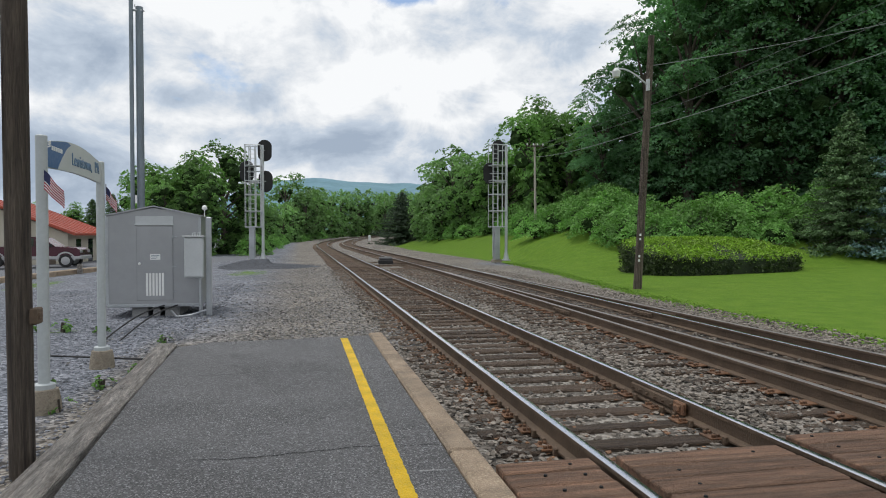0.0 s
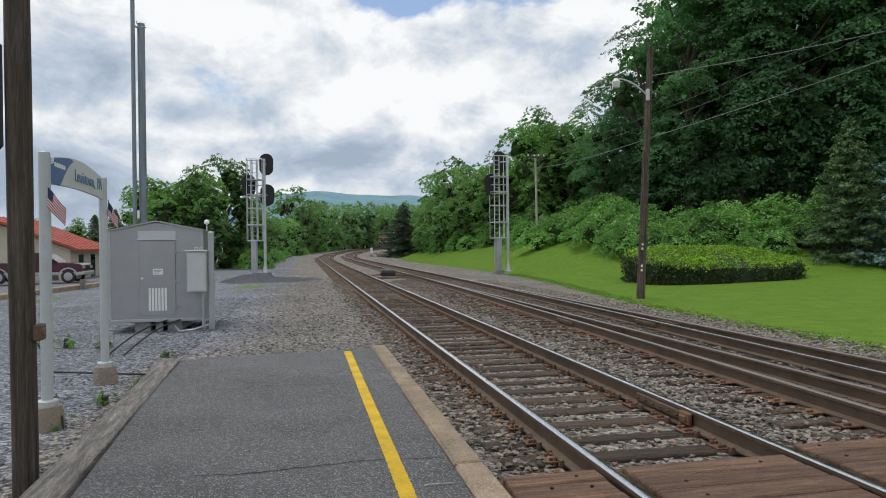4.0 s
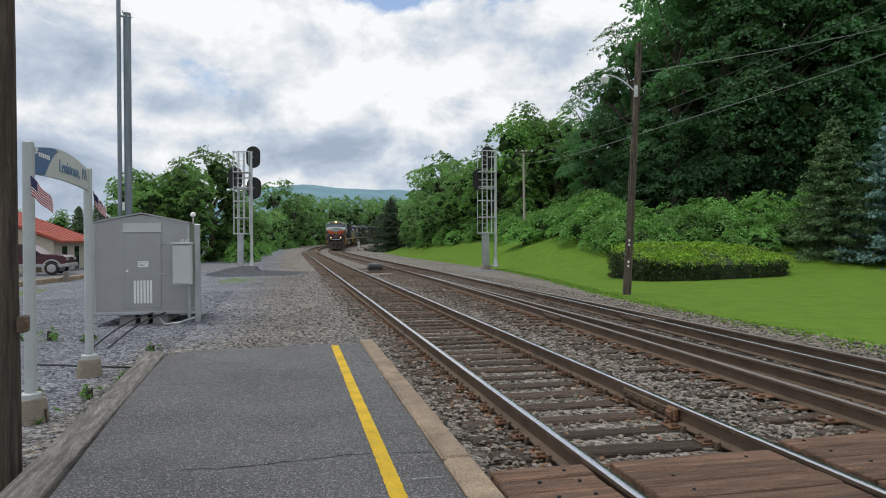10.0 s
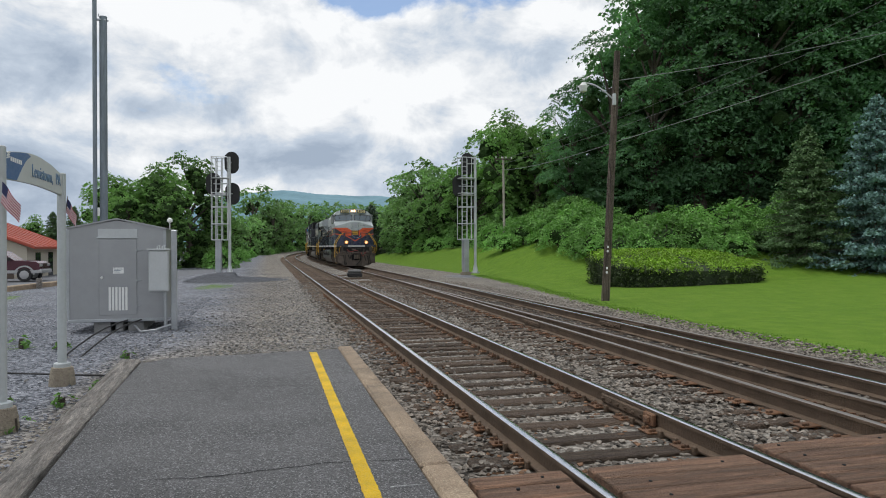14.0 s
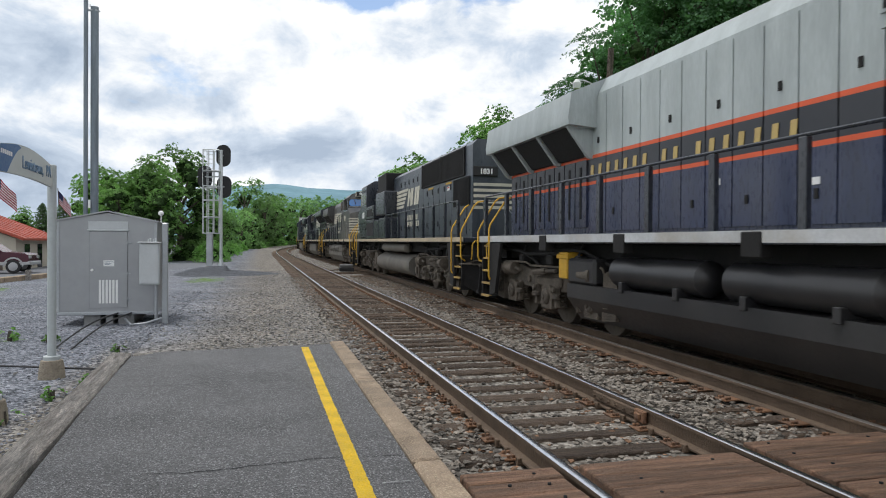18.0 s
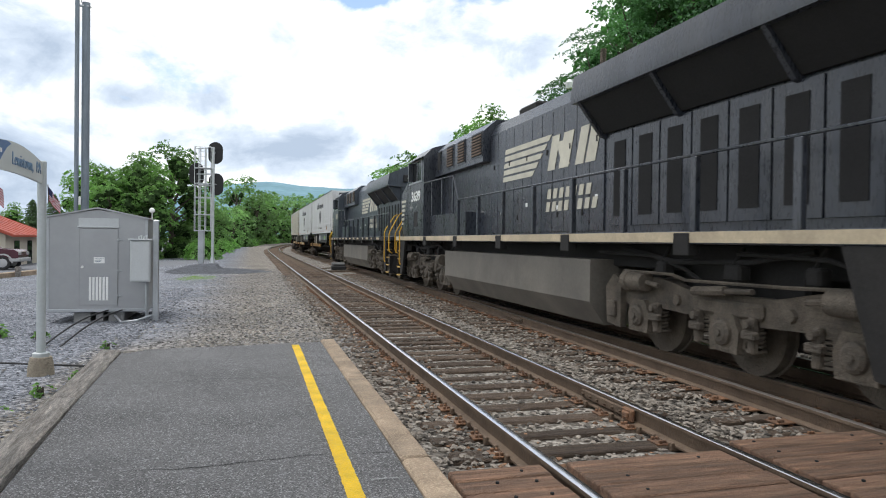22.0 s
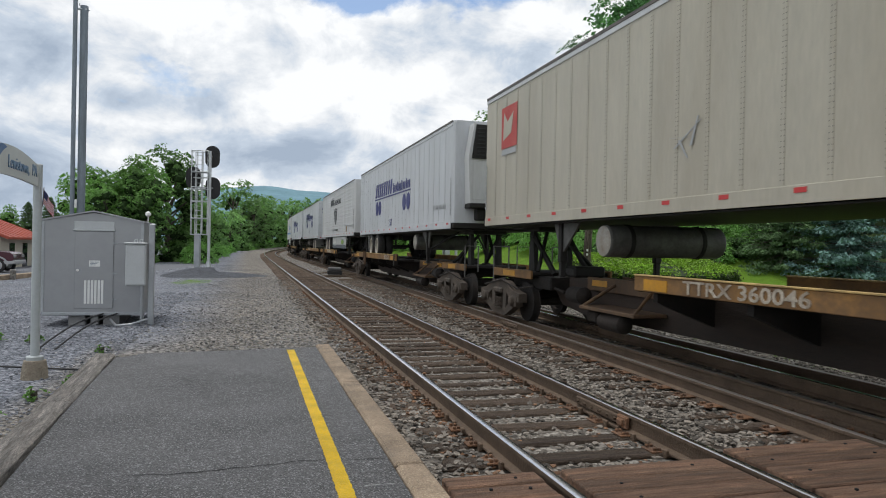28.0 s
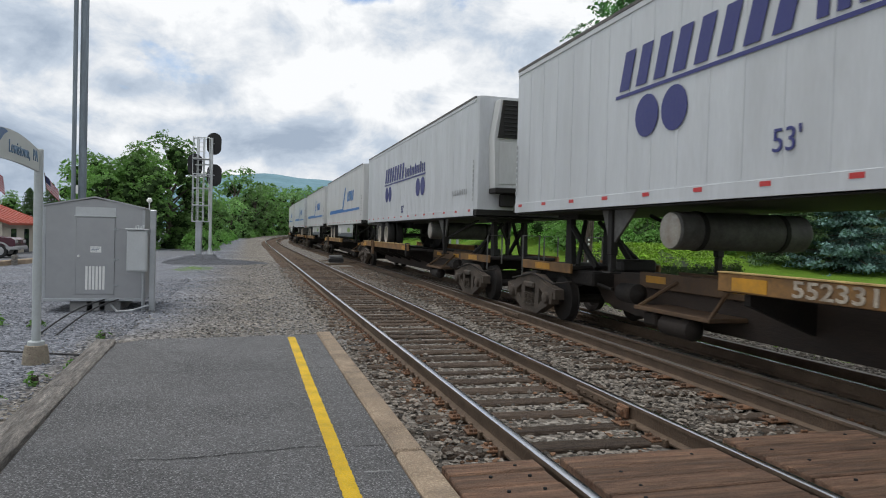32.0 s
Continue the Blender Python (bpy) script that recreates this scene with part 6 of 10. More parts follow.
tank_dirt = mat("dusty_tank", (0.155, 0.142, 0.122), 0.7, 0, 0.2, 0.7, 20, 0.05, (0.045, 0.043, 0.042), 0.5)
tank_black = mat("black_fuel_tank", (0.022, 0.022, 0.024), 0.36, 0, 0.25, 0.7, 20, 0.03, (0.06, 0.056, 0.052), 0.4)
cream = mat("cream_stripe", (0.56, 0.53, 0.44), 0.6, 0, 0.12, 2, 30, 0.03, (0.3, 0.27, 0.22), 0.4)
tan_sill = mat("tan_sill_stripe", (0.47, 0.39, 0.27), 0.6, 0, 0.18, 1.5, 25, 0.03, (0.22, 0.18, 0.13), 0.6)
silver_sill = mat("silver_sill_stripe", (0.50, 0.51, 0.52), 0.5, 0.1, 0.15, 1.5, 25, 0.03, (0.33, 0.26, 0.16), 0.45)
white_num = mat("white_numerals", (0.78, 0.78, 0.76), 0.6, 0, 0.05, 2, 30, 0)
rail_yellow = mat("handrail_yellow", (0.62, 0.36, 0.025), 0.5, 0, 0.12, 3, 30, 0.02, (0.3, 0.18, 0.05), 0.3)
heritage_grey = mat("heritage_grey_paint", (0.40, 0.44, 0.44), 0.38, 0.05, 0.12, 1.4, 18, 0.02, (0.24, 0.265, 0.27), 0.5, stretch=(1.6, 1.6, 0.35))
heritage_blue = mat("heritage_navy_paint", (0.03, 0.04, 0.085), 0.3, 0, 0.3, 1.4, 18, 0.02, (0.075, 0.08, 0.095), 0.35, stretch=(1.6, 1.6, 0.35))
heritage_dark = mat("heritage_dark_band", (0.022, 0.024, 0.032), 0.42, 0, 0.15, 0.8, 18, 0.02, (0.06, 0.06, 0.065), 0.3)
heritage_orange = mat("heritage_orange_stripe", (0.68, 0.10, 0.03), 0.5, 0, 0.08, 2, 30, 0.02)
gold = mat("gold_lettering", (0.50, 0.36, 0.13), 0.5, 0.1, 0.1, 3, 30, 0.0)
grille_black = mat("radiator_grille", (0.011, 0.0105, 0.011), 0.85, 0.1, 0.2, 2, 30, 0.1)
pale_bar = mat("faded_lettering", (0.3, 0.3, 0.29), 0.6, 0, 0.1, 3, 30, 0)
cab_glass = mat("cab_glass", (0.012, 0.014, 0.017), 0.1, 0, 0.05, 1, 10, 0, spec=0.35)
# blue-grey base colour holds the sky reflected in the leading windshield
sky_toned_glass = glass("sky_toned_windshield_glass", (0.10, 0.14, 0.17), 0.06)
blue_glass = glass("windshield_glass", (0.04, 0.16, 0.42), 0.12)
lamp_on = mat("headlight_on", (0.9, 0.8, 0.6), 0.3, 0, 0, 1, 10, 0, glow=(1.0, 0.5, 0.16), glow_power=7.0)
lamp_dim = mat("ditch_light_on", (0.9, 0.8, 0.6), 0.3, 0, 0, 1, 10, 0, glow=(1.0, 0.55, 0.22), glow_power=3.0)
# emitting ring that stands for the orange halo round a lit lamp
lamp_halo = mat("orange_halo_glow", (0.9, 0.6, 0.3), 0.3, 0, 0, 1, 10, 0, glow=(1.0, 0.33, 0.06), glow_power=0.55)
lamp_off = mat("headlight_off", (0.45, 0.46, 0.47), 0.25, 0.6, 0, 1, 10, 0)
SHARED = {}


def once(name, make):
    """A mesh that several vehicles share."""
    if name not in SHARED:
        SHARED[name] = make()
    return SHARED[name]


def ge_frame():
    k = Kit()
    half = [(2.55, 0.72), (2.62, 0.92), (2.4, 1.1), (1.35, 1.08), (0.75, 0.97)]
    low = [(0.36, 0.64), (0.30, 0.36), (-0.30, 0.36), (-0.36, 0.64)]
    outl = [(-x, z) for x, z in half] + [(x, z) for x, z in reversed(half)] + [(2.22, 0.66), (2.16, 0.37), (1.6, 0.37), (1.5, 0.68)] + low + [(-1.5, 0.68), (-1.6, 0.37), (-2.16, 0.37), (-2.22, 0.66)]
    k.prism(outl, "y", -1.2, -1.06)
    k.box(-0.62, 0.62, -1.26, -1.19, 0.72, 0.9, 0.03)
    for x in (-1.0, 1.0):
        k.lathe([(-0.03, 0.07), (0.02, 0.08)], (x, -1.21, 0.82), "y", 10)
    return k


def axle_box():
    k = Kit()
    k.prism([(-0.24, 0.30), (0.24, 0.30), (0.27, 0.55), (0.16, 0.76), (-0.16, 0.76), (-0.27, 0.55)], "y", -1.27, -1.16)
    k.lathe([(-0.06, 0.11), (-0.03, 0.15), (0.04, 0.16)], (0, -1.28, 0.53), "y", 16)
    k.lathe([(-0.03, 0.05), (0.0, 0.05)], (0, -1.33, 0.53), "y", 8)
    return k


def coil():
    k = Kit()
    pts = []
    for i in range(49):
        a = i / 48 * 6 * 2 * math.pi
        pts.append((0.085 * math.cos(a), 0.085 * math.sin(a), 0.30 * i / 48))
    k.tube(pts, 0.02, 5)
    k.lathe([(0, 0.12), (0.03, 0.12)], (0, 0, -0.02), "z", 12)
    return k


def brake_drum():
    k = Kit()
    k.lathe([(-0.26, 0.05), (-0.25, 0.13), (0.1, 0.14), (0.12, 0.16), (0.22, 0.16), (0.24, 0.06)], (0, 0, 0), "x", 14)
    k.tube([(-0.26, 0, 0), (-0.55, 0, -0.03)], 0.035, 6)
    return k


def wheelset(r=0.53):
    k = Kit()
    for s in (-1, 1):
        k.lathe([(-0.075 * s, r - 0.02), (-0.07 * s, r), (0.05 * s, r + 0.005), (0.06 * s, r + 0.03), (0.075 * s, r + 0.03), (0.075 * s, r - 0.08), (0.03 * s, r - 0.1), (0.03 * s, 0.16), (0.08 * s, 0.13)], (0, -0.76 * s, 0), "y", 28)
        k.lathe([(-0.03 * s, r - 0.09), (-0.035 * s, 0.17), (-0.1 * s, 0.14), (-0.1 * s, 0.02)], (0, 0.76 * s, 0), "y", 24)
    k.tube([(0, -1.05, 0), (0, 1.05, 0)], 0.085, 10)
    return k


def build_truck(loco, x, paint, kind="ge"):
    """A three-axle truck under a locomotive, its side frames in parts."""
    k = Kit()
    k.box(x - 2.5, x + 2.5, -0.66, 0.66, 0.34, 1.25, 0.05)
    k.box(x - 1.0, x + 1.0, -1.0, 1.0, 0.75, 1.3, 0.05)
    tr = part("truck", k, loco_under, loco)
    step = 1.86 if kind == "ge" else 1.72
    for ax in (-step, 0, step):
        shared("wheelset", once("wheelset", lambda: wheelset().mesh("wheelset", truck_dirt)), tr, pose(x + ax, 0, 0.53), "steel wheels on an axle")
    for turn in (0, 180):
        at = pose(x, 0, 0, 0, 0, turn)
        if kind == "ge":
            shared("side_frame", once("ge_frame", lambda: ge_frame().mesh("side_frame", truck_dirt)), tr, at)
        else:
            shared("side_frame", once("emd_frame", lambda: emd_frame().mesh("side_frame", truck_dirt)), tr, at)
        for ax in (-step, 0, step):
            shared("axle_box", once("axle_box", lambda: axle_box().mesh("axle_box", truck_dirt)), tr, at @ pose(ax, 0, 0))
            for dx in (-0.4, 0.4):
                if abs(ax + dx) < step + 0.3:
                    shared("spring", once("coil", lambda: coil().mesh("spring", truck_dirt)), tr, at @ pose(ax + dx, -1.13, 0.37))
        for bx in ((-1.85, 1.85) if kind == "ge" else (-2.0, 0.9)):
            shared("brake_cylinder", once("brake_drum", lambda: brake_drum().mesh("brake_cylinder", truck_dirt)), tr, at @ pose(bx, -1.3, 1.02 if kind == "ge" else 0.92, 0, 0, 0 if bx > 0 else 180))
        shared("damper", once("damper", lambda: Kit().tube([(-0.5, -1.32, 0.98), (0.1, -1.32, 1.02)], 0.06, 8).tube([(0.1, -1.32, 1.02), (0.55, -1.32, 1.04)], 0.035, 8).mesh("damper", truck_dirt)), tr, at)
        shared("brake_pipe", once("brake_pipe", lambda: Kit().tube([(-2.5, -1.28, 0.9), (-2.2, -1.3, 1.16), (-1.0, -1.3, 1.16), (-0.7, -1.3, 1.1), (1.0, -1.3, 1.12), (2.3, -1.3, 1.16), (2.5, -1.26, 0.86)], 0.022, 6).mesh("brake_pipe", truck_dirt)), tr, at)
        shared("cable_run", once("cable_run", lambda: Kit().tube([(-3.2, -1.18, 1.42), (-1.6, -1.22, 1.4), (-0.9, -1.2, 1.25), (-0.6, -1.16, 1.1)], 0.03, 6).tube([(-2.6, -1.1, 1.5), (-1.0, -1.26, 1.33), (0.4, -1.22, 1.36), (1.2, -1.1, 1.5)], 0.035, 6).tube([(0.2, -1.24, 1.46), (1.5, -1.24, 1.42), (2.4, -1.2, 1.2), (2.9, -1.2, 1.45)], 0.028, 6).mesh("cable_run", loco_under)), tr, at)
        shared("frame_bracket", once("bracket_a", lambda: Kit().prism([(2.3, 0.3), (2.75, 0.34), (2.8, 0.9), (2.6, 1.15), (2.35, 1.05)], "y", -1.3, -1.2).box(2.4, 2.6, -1.36, -1.29, 0.5, 0.85, 0.02).mesh("frame_bracket", truck_dirt)), tr, at)
        shared("frame_bracket", once("bracket_b", lambda: Kit().prism([(-2.3, 0.3), (-2.7, 0.34), (-2.75, 0.9), (-2.5, 1.1), (-2.3, 1.0)], "y", -1.3, -1.2).box(-2.6, -2.4, -1.36, -1.29, 0.45, 0.7, 0.02).mesh("frame_bracket", truck_dirt)), tr, at)
        for q, (bx, bz, bw) in enumerate(((-1.3, 1.12, 0.24), (0.15, 1.13, 0.3), (1.35, 1.14, 0.2))):
            shared("valve_box", once("valve%d" % q, lambda: Kit().box(-bw / 2, bw / 2, -1.3, -1.12, 0, 0.2, 0.03).tube([(0, -1.25, 0.2), (0.1, -1.2, 0.4)], 0.025, 6).mesh("valve_box", loco_under)), tr, at @ pose(bx, 0, bz))
        for bx in (-1.4, -0.48, 0.48, 1.4):
            shared("brake_hanger", once("hanger", lambda: Kit().box(-0.05, 0.05, -1.3, -1.2, 0.34, 0.75, 0.02).box(-0.11, 0.11, -1.34, -1.24, 0.5, 0.6, 0.02).lathe([(-0.05, 0.05), (0, 0.06)], (0, -1.31, 0.68), "y", 8).mesh("brake_hanger", truck_dirt)), tr, at @ pose(bx, 0, 0))
    return tr


def emd_frame():
    k = Kit()
    outl = [(-2.45, 0.78), (-2.5, 1.0), (-2.2, 1.08), (2.2, 1.08), (2.5, 1.0), (2.45, 0.78), (1.9, 0.72), (1.1, 0.62), (0.4, 0.78), (-0.4, 0.78), (-1.1, 0.62), (-1.9, 0.72)]
    k.prism(outl, "y", -1.18, -1.04)
    for x in (-0.86, 0.86):
        k.box(x - 0.2, x + 0.2, -1.32, -1.17, 0.66, 0.8, 0.03)
    return k


def side_text(words, size, material, parent, x, z, y, squeeze=1.0, name="road_number", bold=0.0, both=True, label=""):
    """Writing on both flanks; x is where it starts on the flank that faces -y."""
    me = lettering(words, size, material, name, squeeze=squeeze, bold=bold)
    wide = max(v.co.x for v in me.vertices)
    shared(name, me, parent, pose(x, -y - 0.004, z), label)
    if both:
        shared(name, me, parent, pose(x + wide, y + 0.004, z, 0, 0, 180), label)


def flank(parent, name, outline, material, y, thick=0.008, label=""):
    """A flat shape in x and z laid on both flanks."""
    for s in (-1, 1):
        k = Kit()
        k.prism(outline, "y", s * (y + 0.002), s * (y + thick))
        part(name, k, material, parent, label)


def slant(x, z, w, h, lean=0.25):
    return [(x, z), (x + w, z), (x + w + h * lean, z + h), (x + h * lean, z + h)]


def speed_stripes(parent, x, y, material, reverse):
    """The herald: five tapering stripes, slanted blocks after them and two lines of plain bars below; x is its left edge on the flank that faces the platform."""
    near = 1 if reverse else -1
    for s in (near, -near):
        run = -s                                   # the reader's right
        x0 = x if s == near else x - run * 4.75
        P = lambda pts: [(x0 + run * a, b) for a, b in pts]

        def shape(name, pts):
            k = Kit()
            k.prism(P(pts), "y", s * (y + 0.002), s * (y + 0.008))
            part(name, k, material, parent)
        for i in range(5):
            z = 2.95 + 0.157 * i
            a, b = 0.03 * i, 1.72 + 0.21 * i
            shape("stripe", [(a, z), (b, z), (b + 0.14, z + 0.11), (a + 0.02, z + 0.11)])
        for a, b in ((2.5, 0.34), (3.02, 0.42), (3.72, 0.32), (4.12, 0.36)):
            shape("herald_block", [(a, 2.98), (a + b, 2.98), (a + b + 0.24, 3.64), (a + 0.24, 3.64)])
        shape("herald_block", [(2.9, 3.5), (3.3, 3.5), (3.5, 3.02), (3.2, 3.02)])
        for row, n in ((2.42, 7), (2.17, 8)):
            for q in range(n):
                a = 2.45 + (0.05 if row > 2.3 else 0.0) + q * 0.275
                shape("name_bar", [(a, row), (a + 0.17, row), (a + 0.22, row + 0.19), (a + 0.05, row + 0.19)])


def handrail(parent, xs, z0, z1, y, s, rail_mat, post_mat, bend=True):
    """Posts and a top rail along a walkway; xs from one end to the other."""
    for x in xs:
        k = Kit()
        k.box(x - 0.055, x + 0.055, s * y - 0.035, s * y + 0.04, z0 - 0.12, z1 - 0.02, 0.008)
        part("rail_post", k, post_mat, parent)
    k = Kit()
    k.tube([(xs[0], s * y, z1), (xs[-1], s * y, z1)], 0.021, 7)
    part("handrail", k, rail_mat, parent)


def end_steps(loco, x, fwd, paint, strip):
    """Pilot plate, plough, stairs, coupler, hoses and the end handrails; fwd is +1 at the +x end."""
    P = lambda d: x - d * fwd
    lo = lambda a, b: (min(a, b), max(a, b))
    k = Kit()
    k.box(*lo(P(0.1), P(0.2)), -1.2, 1.2, 0.95, 1.56, 0.01)
    k.box(*lo(P(0.2), P(0.9)), -1.12, 1.12, 0.45, 1.56, 0.01)
    for y in (-0.62, 0.62):
        k.box(*lo(P(0.04), P(0.11)), y - 0.14, y + 0.14, 1.3, 1.48, 0.02)
    plate = part("pilot_plate", k, paint, loco)
    k = Kit()
    k.box(*lo(P(-0.02), P(0.02)), -0.66, 0.66, 1.59, 1.70, 0.004)
    part("deck_edge", k, strip, plate)
    # plough of three bent plates round the coupler pocket
    face = lambda y: -0.16 if abs(y) < 0.4 else -0.16 + (abs(y) - 0.4) * 0.42
    for outl in ([(-0.4, 0.1), (0.4, 0.1), (0.4, 0.55), (-0.4, 0.55)],
                 [(0.4, 0.1), (0.98, 0.13), (1.43, 0.46), (1.43, 0.98), (0.4, 1.02)],
                 [(-0.4, 0.1), (-0.98, 0.13), (-1.43, 0.46), (-1.43, 0.98), (-0.4, 1.02)]):
        n = len(outl)
        k = Kit()
        k.add([(P(face(y) + o), y, z) for o in (0, 0.06) for y, z in outl], [tuple(range(n)), tuple(range(n, 2 * n))[::-1]] + [(i, n + i, n + (i + 1) % n, (i + 1) % n) for i in range(n)])
        if outl[0][0] * outl[1][0] > 0:
            side = 0.42 if outl[0][0] > 0 else -0.42
            k.box(*lo(P(-0.14), P(0.2)), side - 0.02, side + 0.02, 0.5, 1.02)
        part("plough_plate", k, paint, plate)
    k = Kit()
    k.box(*lo(P(0.25), P(-0.3)), -0.13, 0.13, 0.68, 0.94, 0.03)
    k.prism([(P(-0.2), -0.2), (P(-0.2), 0.2), (P(-0.42), 0.24), (P(-0.5), 0.1), (P(-0.36), 0.02), (P(-0.46), -0.16)], "z", 0.66, 0.98)
    k.tube([(P(-0.4), 0.17, 0.6), (P(-0.4), 0.17, 1.04)], 0.05, 8)
    part("coupler", k, truck_dirt, loco)
    for y, drop, m in ((-0.98, 0.1, black_matt), (-0.85, 0.14, black_matt), (0.92, 0.14, black_matt), (1.05, 0.1, black_matt)):
        d = face(y)
        k = Kit()
        k.tube([(P(d - 0.02), y, 0.92), (P(d - 0.07), y, 0.82), (P(d - 0.08), y + 0.03, 0.5), (P(d - 0.05), y + 0.06, 0.26)], 0.02, 6)
        k.tube([(P(d - 0.05), y + 0.06, 0.3), (P(d - 0.09), y + 0.07, 0.22)], 0.04, 7)
        part("air_hose", k, m, plate)
    k = Kit()
    k.tube([(P(0.05), -0.75, 1.42), (P(-0.12), -0.6, 1.24), (P(-0.2), -0.35, 1.2), (P(-0.2), -0.1, 1.3), (P(-0.16), 0.1, 1.3)], 0.024, 7)
    part("air_hose", k, hose_red, plate, "faded red hose")
    k = Kit()
    k.tube([(P(-0.16), 0.06, 1.3), (P(-0.24), 0.22, 1.12), (P(-0.26), 0.38, 0.96), (P(-0.2), 0.55, 1.1), (P(0.02), 0.6, 1.4)], 0.026, 7)
    part("jumper_cable", k, truck_dirt, plate)
    k = Kit()
    k.tube([(P(-0.2), 0.3, 0.98), (P(-0.42), 0.34, 0.7), (P(-0.36), 0.2, 0.42), (P(-0.24), -0.02, 0.2)], 0.033, 7)
    part("train_line_hose", k, black_matt, plate)
    k = Kit()
    k.lathe([(0, 0.1), (0.07 * fwd, 0.1), (0.09 * fwd, 0.05)], (P(0.1), 0.62, 1.44), "x", 12)
    part("socket_cover", k, hose_red, plate)
    if paint is pilot_dirt:
        # dark plate stands for the shade inside the coupler pocket
        k = Kit()
        k.box(*lo(P(-0.02), P(0.09)), -0.42, 0.42, 0.56, 1.06, 0.02)
        part("coupler_pocket", k, dark_void, plate)
        k = Kit()
        k.box(*lo(P(-0.14), P(0.1)), -0.5, -0.4, 0.52, 1.2, 0.02)
        k.box(*lo(P(-0.14), P(0.1)), 0.4, 0.5, 0.52, 1.2, 0.02)
        k.box(*lo(P(-0.12), P(0.1)), -0.5, 0.5, 1.08, 1.18, 0.02)
        part("pocket_frame", k, paint, plate)
        for y, z, w, h in ((-1.0, 1.2, 0.3, 0.16), (-0.62, 1.12, 0.18, 0.24), (0.86, 1.18, 0.24, 0.2), (1.1, 1.3, 0.18, 0.12), (-0.2, 1.36, 0.34, 0.12)):
            k = Kit()
            k.box(*lo(P(-0.08), P(0.12)), y - w / 2, y + w / 2, z - h / 2, z + h / 2, 0.025)
            k.lathe([(0, 0.05), (0.07 * fwd, 0.045), (0.08 * fwd, 0.02)], (P(-0.08), y, z), "x", 10)
            part("valve_housing", k, paint, plate)
        for y, sway, low, m in ((-0.78, 0.3, 0.62, black_matt), (-0.36, -0.22, 0.7, black_matt), (0.46, 0.34, 0.5, black_matt), (0.7, -0.28, 0.86, hose_red), (1.16, -0.3, 0.7, black_matt)):
            k = Kit()
            k.tube([(P(-0.06), y, 1.2), (P(-0.2), y + sway * 0.25, 1.06), (P(-0.25), y + sway * 0.7, low), (P(-0.22), y + sway, low + 0.03), (P(-0.12), y + sway * 1.25, low + 0.3)], 0.022, 7)
            part("air_hose", k, m, plate)
        for y in (-1.25, -0.2, 0.2, 1.25):
            k = Kit()
            k.tube([(P(-0.02), y - 0.16, 1.42), (P(-0.1), y - 0.15, 1.42), (P(-0.1), y + 0.15, 1.42), (P(-0.02), y + 0.16, 1.42)], 0.014, 6)
            part("grab_iron", k, truck_dirt, plate)
    for s in (-1, 1):
        k = Kit()
        k.tube([(P(0.25), s * 1.56, 1.0), (P(0.02), s * 1.5, 1.0), (P(-0.12), s * 1.1, 0.99), (P(-0.26), s * 0.5, 0.97), (P(-0.3), s * 0.28, 1.02)], 0.02, 6)
        k.tube([(P(0.1), s * 1.45, 1.0), (P(-0.1), s * 1.2, 1.1), (P(-0.14), s * 0.8, 1.06)], 0.014, 6)
        part("uncoupling_lever", k, truck_dirt, plate)
        # stair well: treads one over another, between two side plates
        for i in range(5):
            k = Kit()
            z = 0.34 + 0.29 * i
            k.box(*lo(P(0.3), P(0.9)), *lo(s * (1.08 - 0.0 * i), s * (1.54 - 0.02 * i)), z - 0.035, z, 0.006)
            tread = part("step", k, paint, loco)
            k = Kit()
            k.box(*lo(P(0.31), P(0.89)), *lo(s * (1.541 - 0.02 * i), s * (1.553 - 0.02 * i)), z - 0.035, z + 0.006)
            k.box(*lo(P(0.31), P(0.89)), *lo(s * (1.47 - 0.02 * i), s * (1.541 - 0.02 * i)), z + 0.001, z + 0.006)
            part("tread_edge", k, step_yellow, tread)
        k = Kit()
        k.prism([(P(0.9), 0.36), (P(1.25), 0.42), (P(1.62), 1.56), (P(0.9), 1.56)], "y", *lo(s * 1.46, s * 1.535))
        k.prism([(P(0.28), 0.46), (P(0.22), 0.98), (P(0.22), 1.2), (P(0.3), 1.2), (P(0.32), 0.3)], "y", *lo(s * 1.1, s * 1.5))
        part("step_side", k, paint, loco)
        k = Kit()
        k.tube([(P(0.98), s * 1.55, 0.72), (P(0.98), s * 1.585, 0.8), (P(0.98), s * 1.585, 1.86), (P(0.98), s * 1.55, 1.98), (P(1.0), s * 1.2, 2.52), (P(1.02), s * 1.08, 2.6)], 0.022, 8)
        part("grab_rail", k, rail_yellow, loco, "yellow grab rail")
        k = Kit()
        k.tube([(P(0.22), s * 1.42, 1.08), (P(0.12), s * 1.54, 1.14), (P(0.12), s * 1.57, 1.25), (P(0.12), s * 1.57, 1.8), (P(0.14), s * 1.52, 1.94), (P(0.2), s * 1.18, 2.54), (P(0.2), s * 1.08, 2.63), (P(0.2), s * 0.9, 2.66)], 0.022, 8)
        part("grab_rail", k, rail_yellow, loco, "yellow grab rail")
        k = Kit()
        k.tube([(P(0.04), s * 1.3, 1.12), (P(-0.02), s * 1.3, 1.2), (P(-0.04), s * 1.3, 1.5), (P(-0.02), s * 1.22, 1.6), (P(0.06), s * 1.1, 1.62)], 0.016, 7)
        part("grab_iron", k, rail_yellow, loco)
        k = Kit()
        k.tube([(P(0.2), s * 0.9, 2.66), (P(0.02), s * 0.34, 2.68)], 0.02, 6)
        part("end_rail", k, loco_black, loco)
        for y, d in ((0.88, 0.2), (0.34, 0.02)):
            k = Kit()
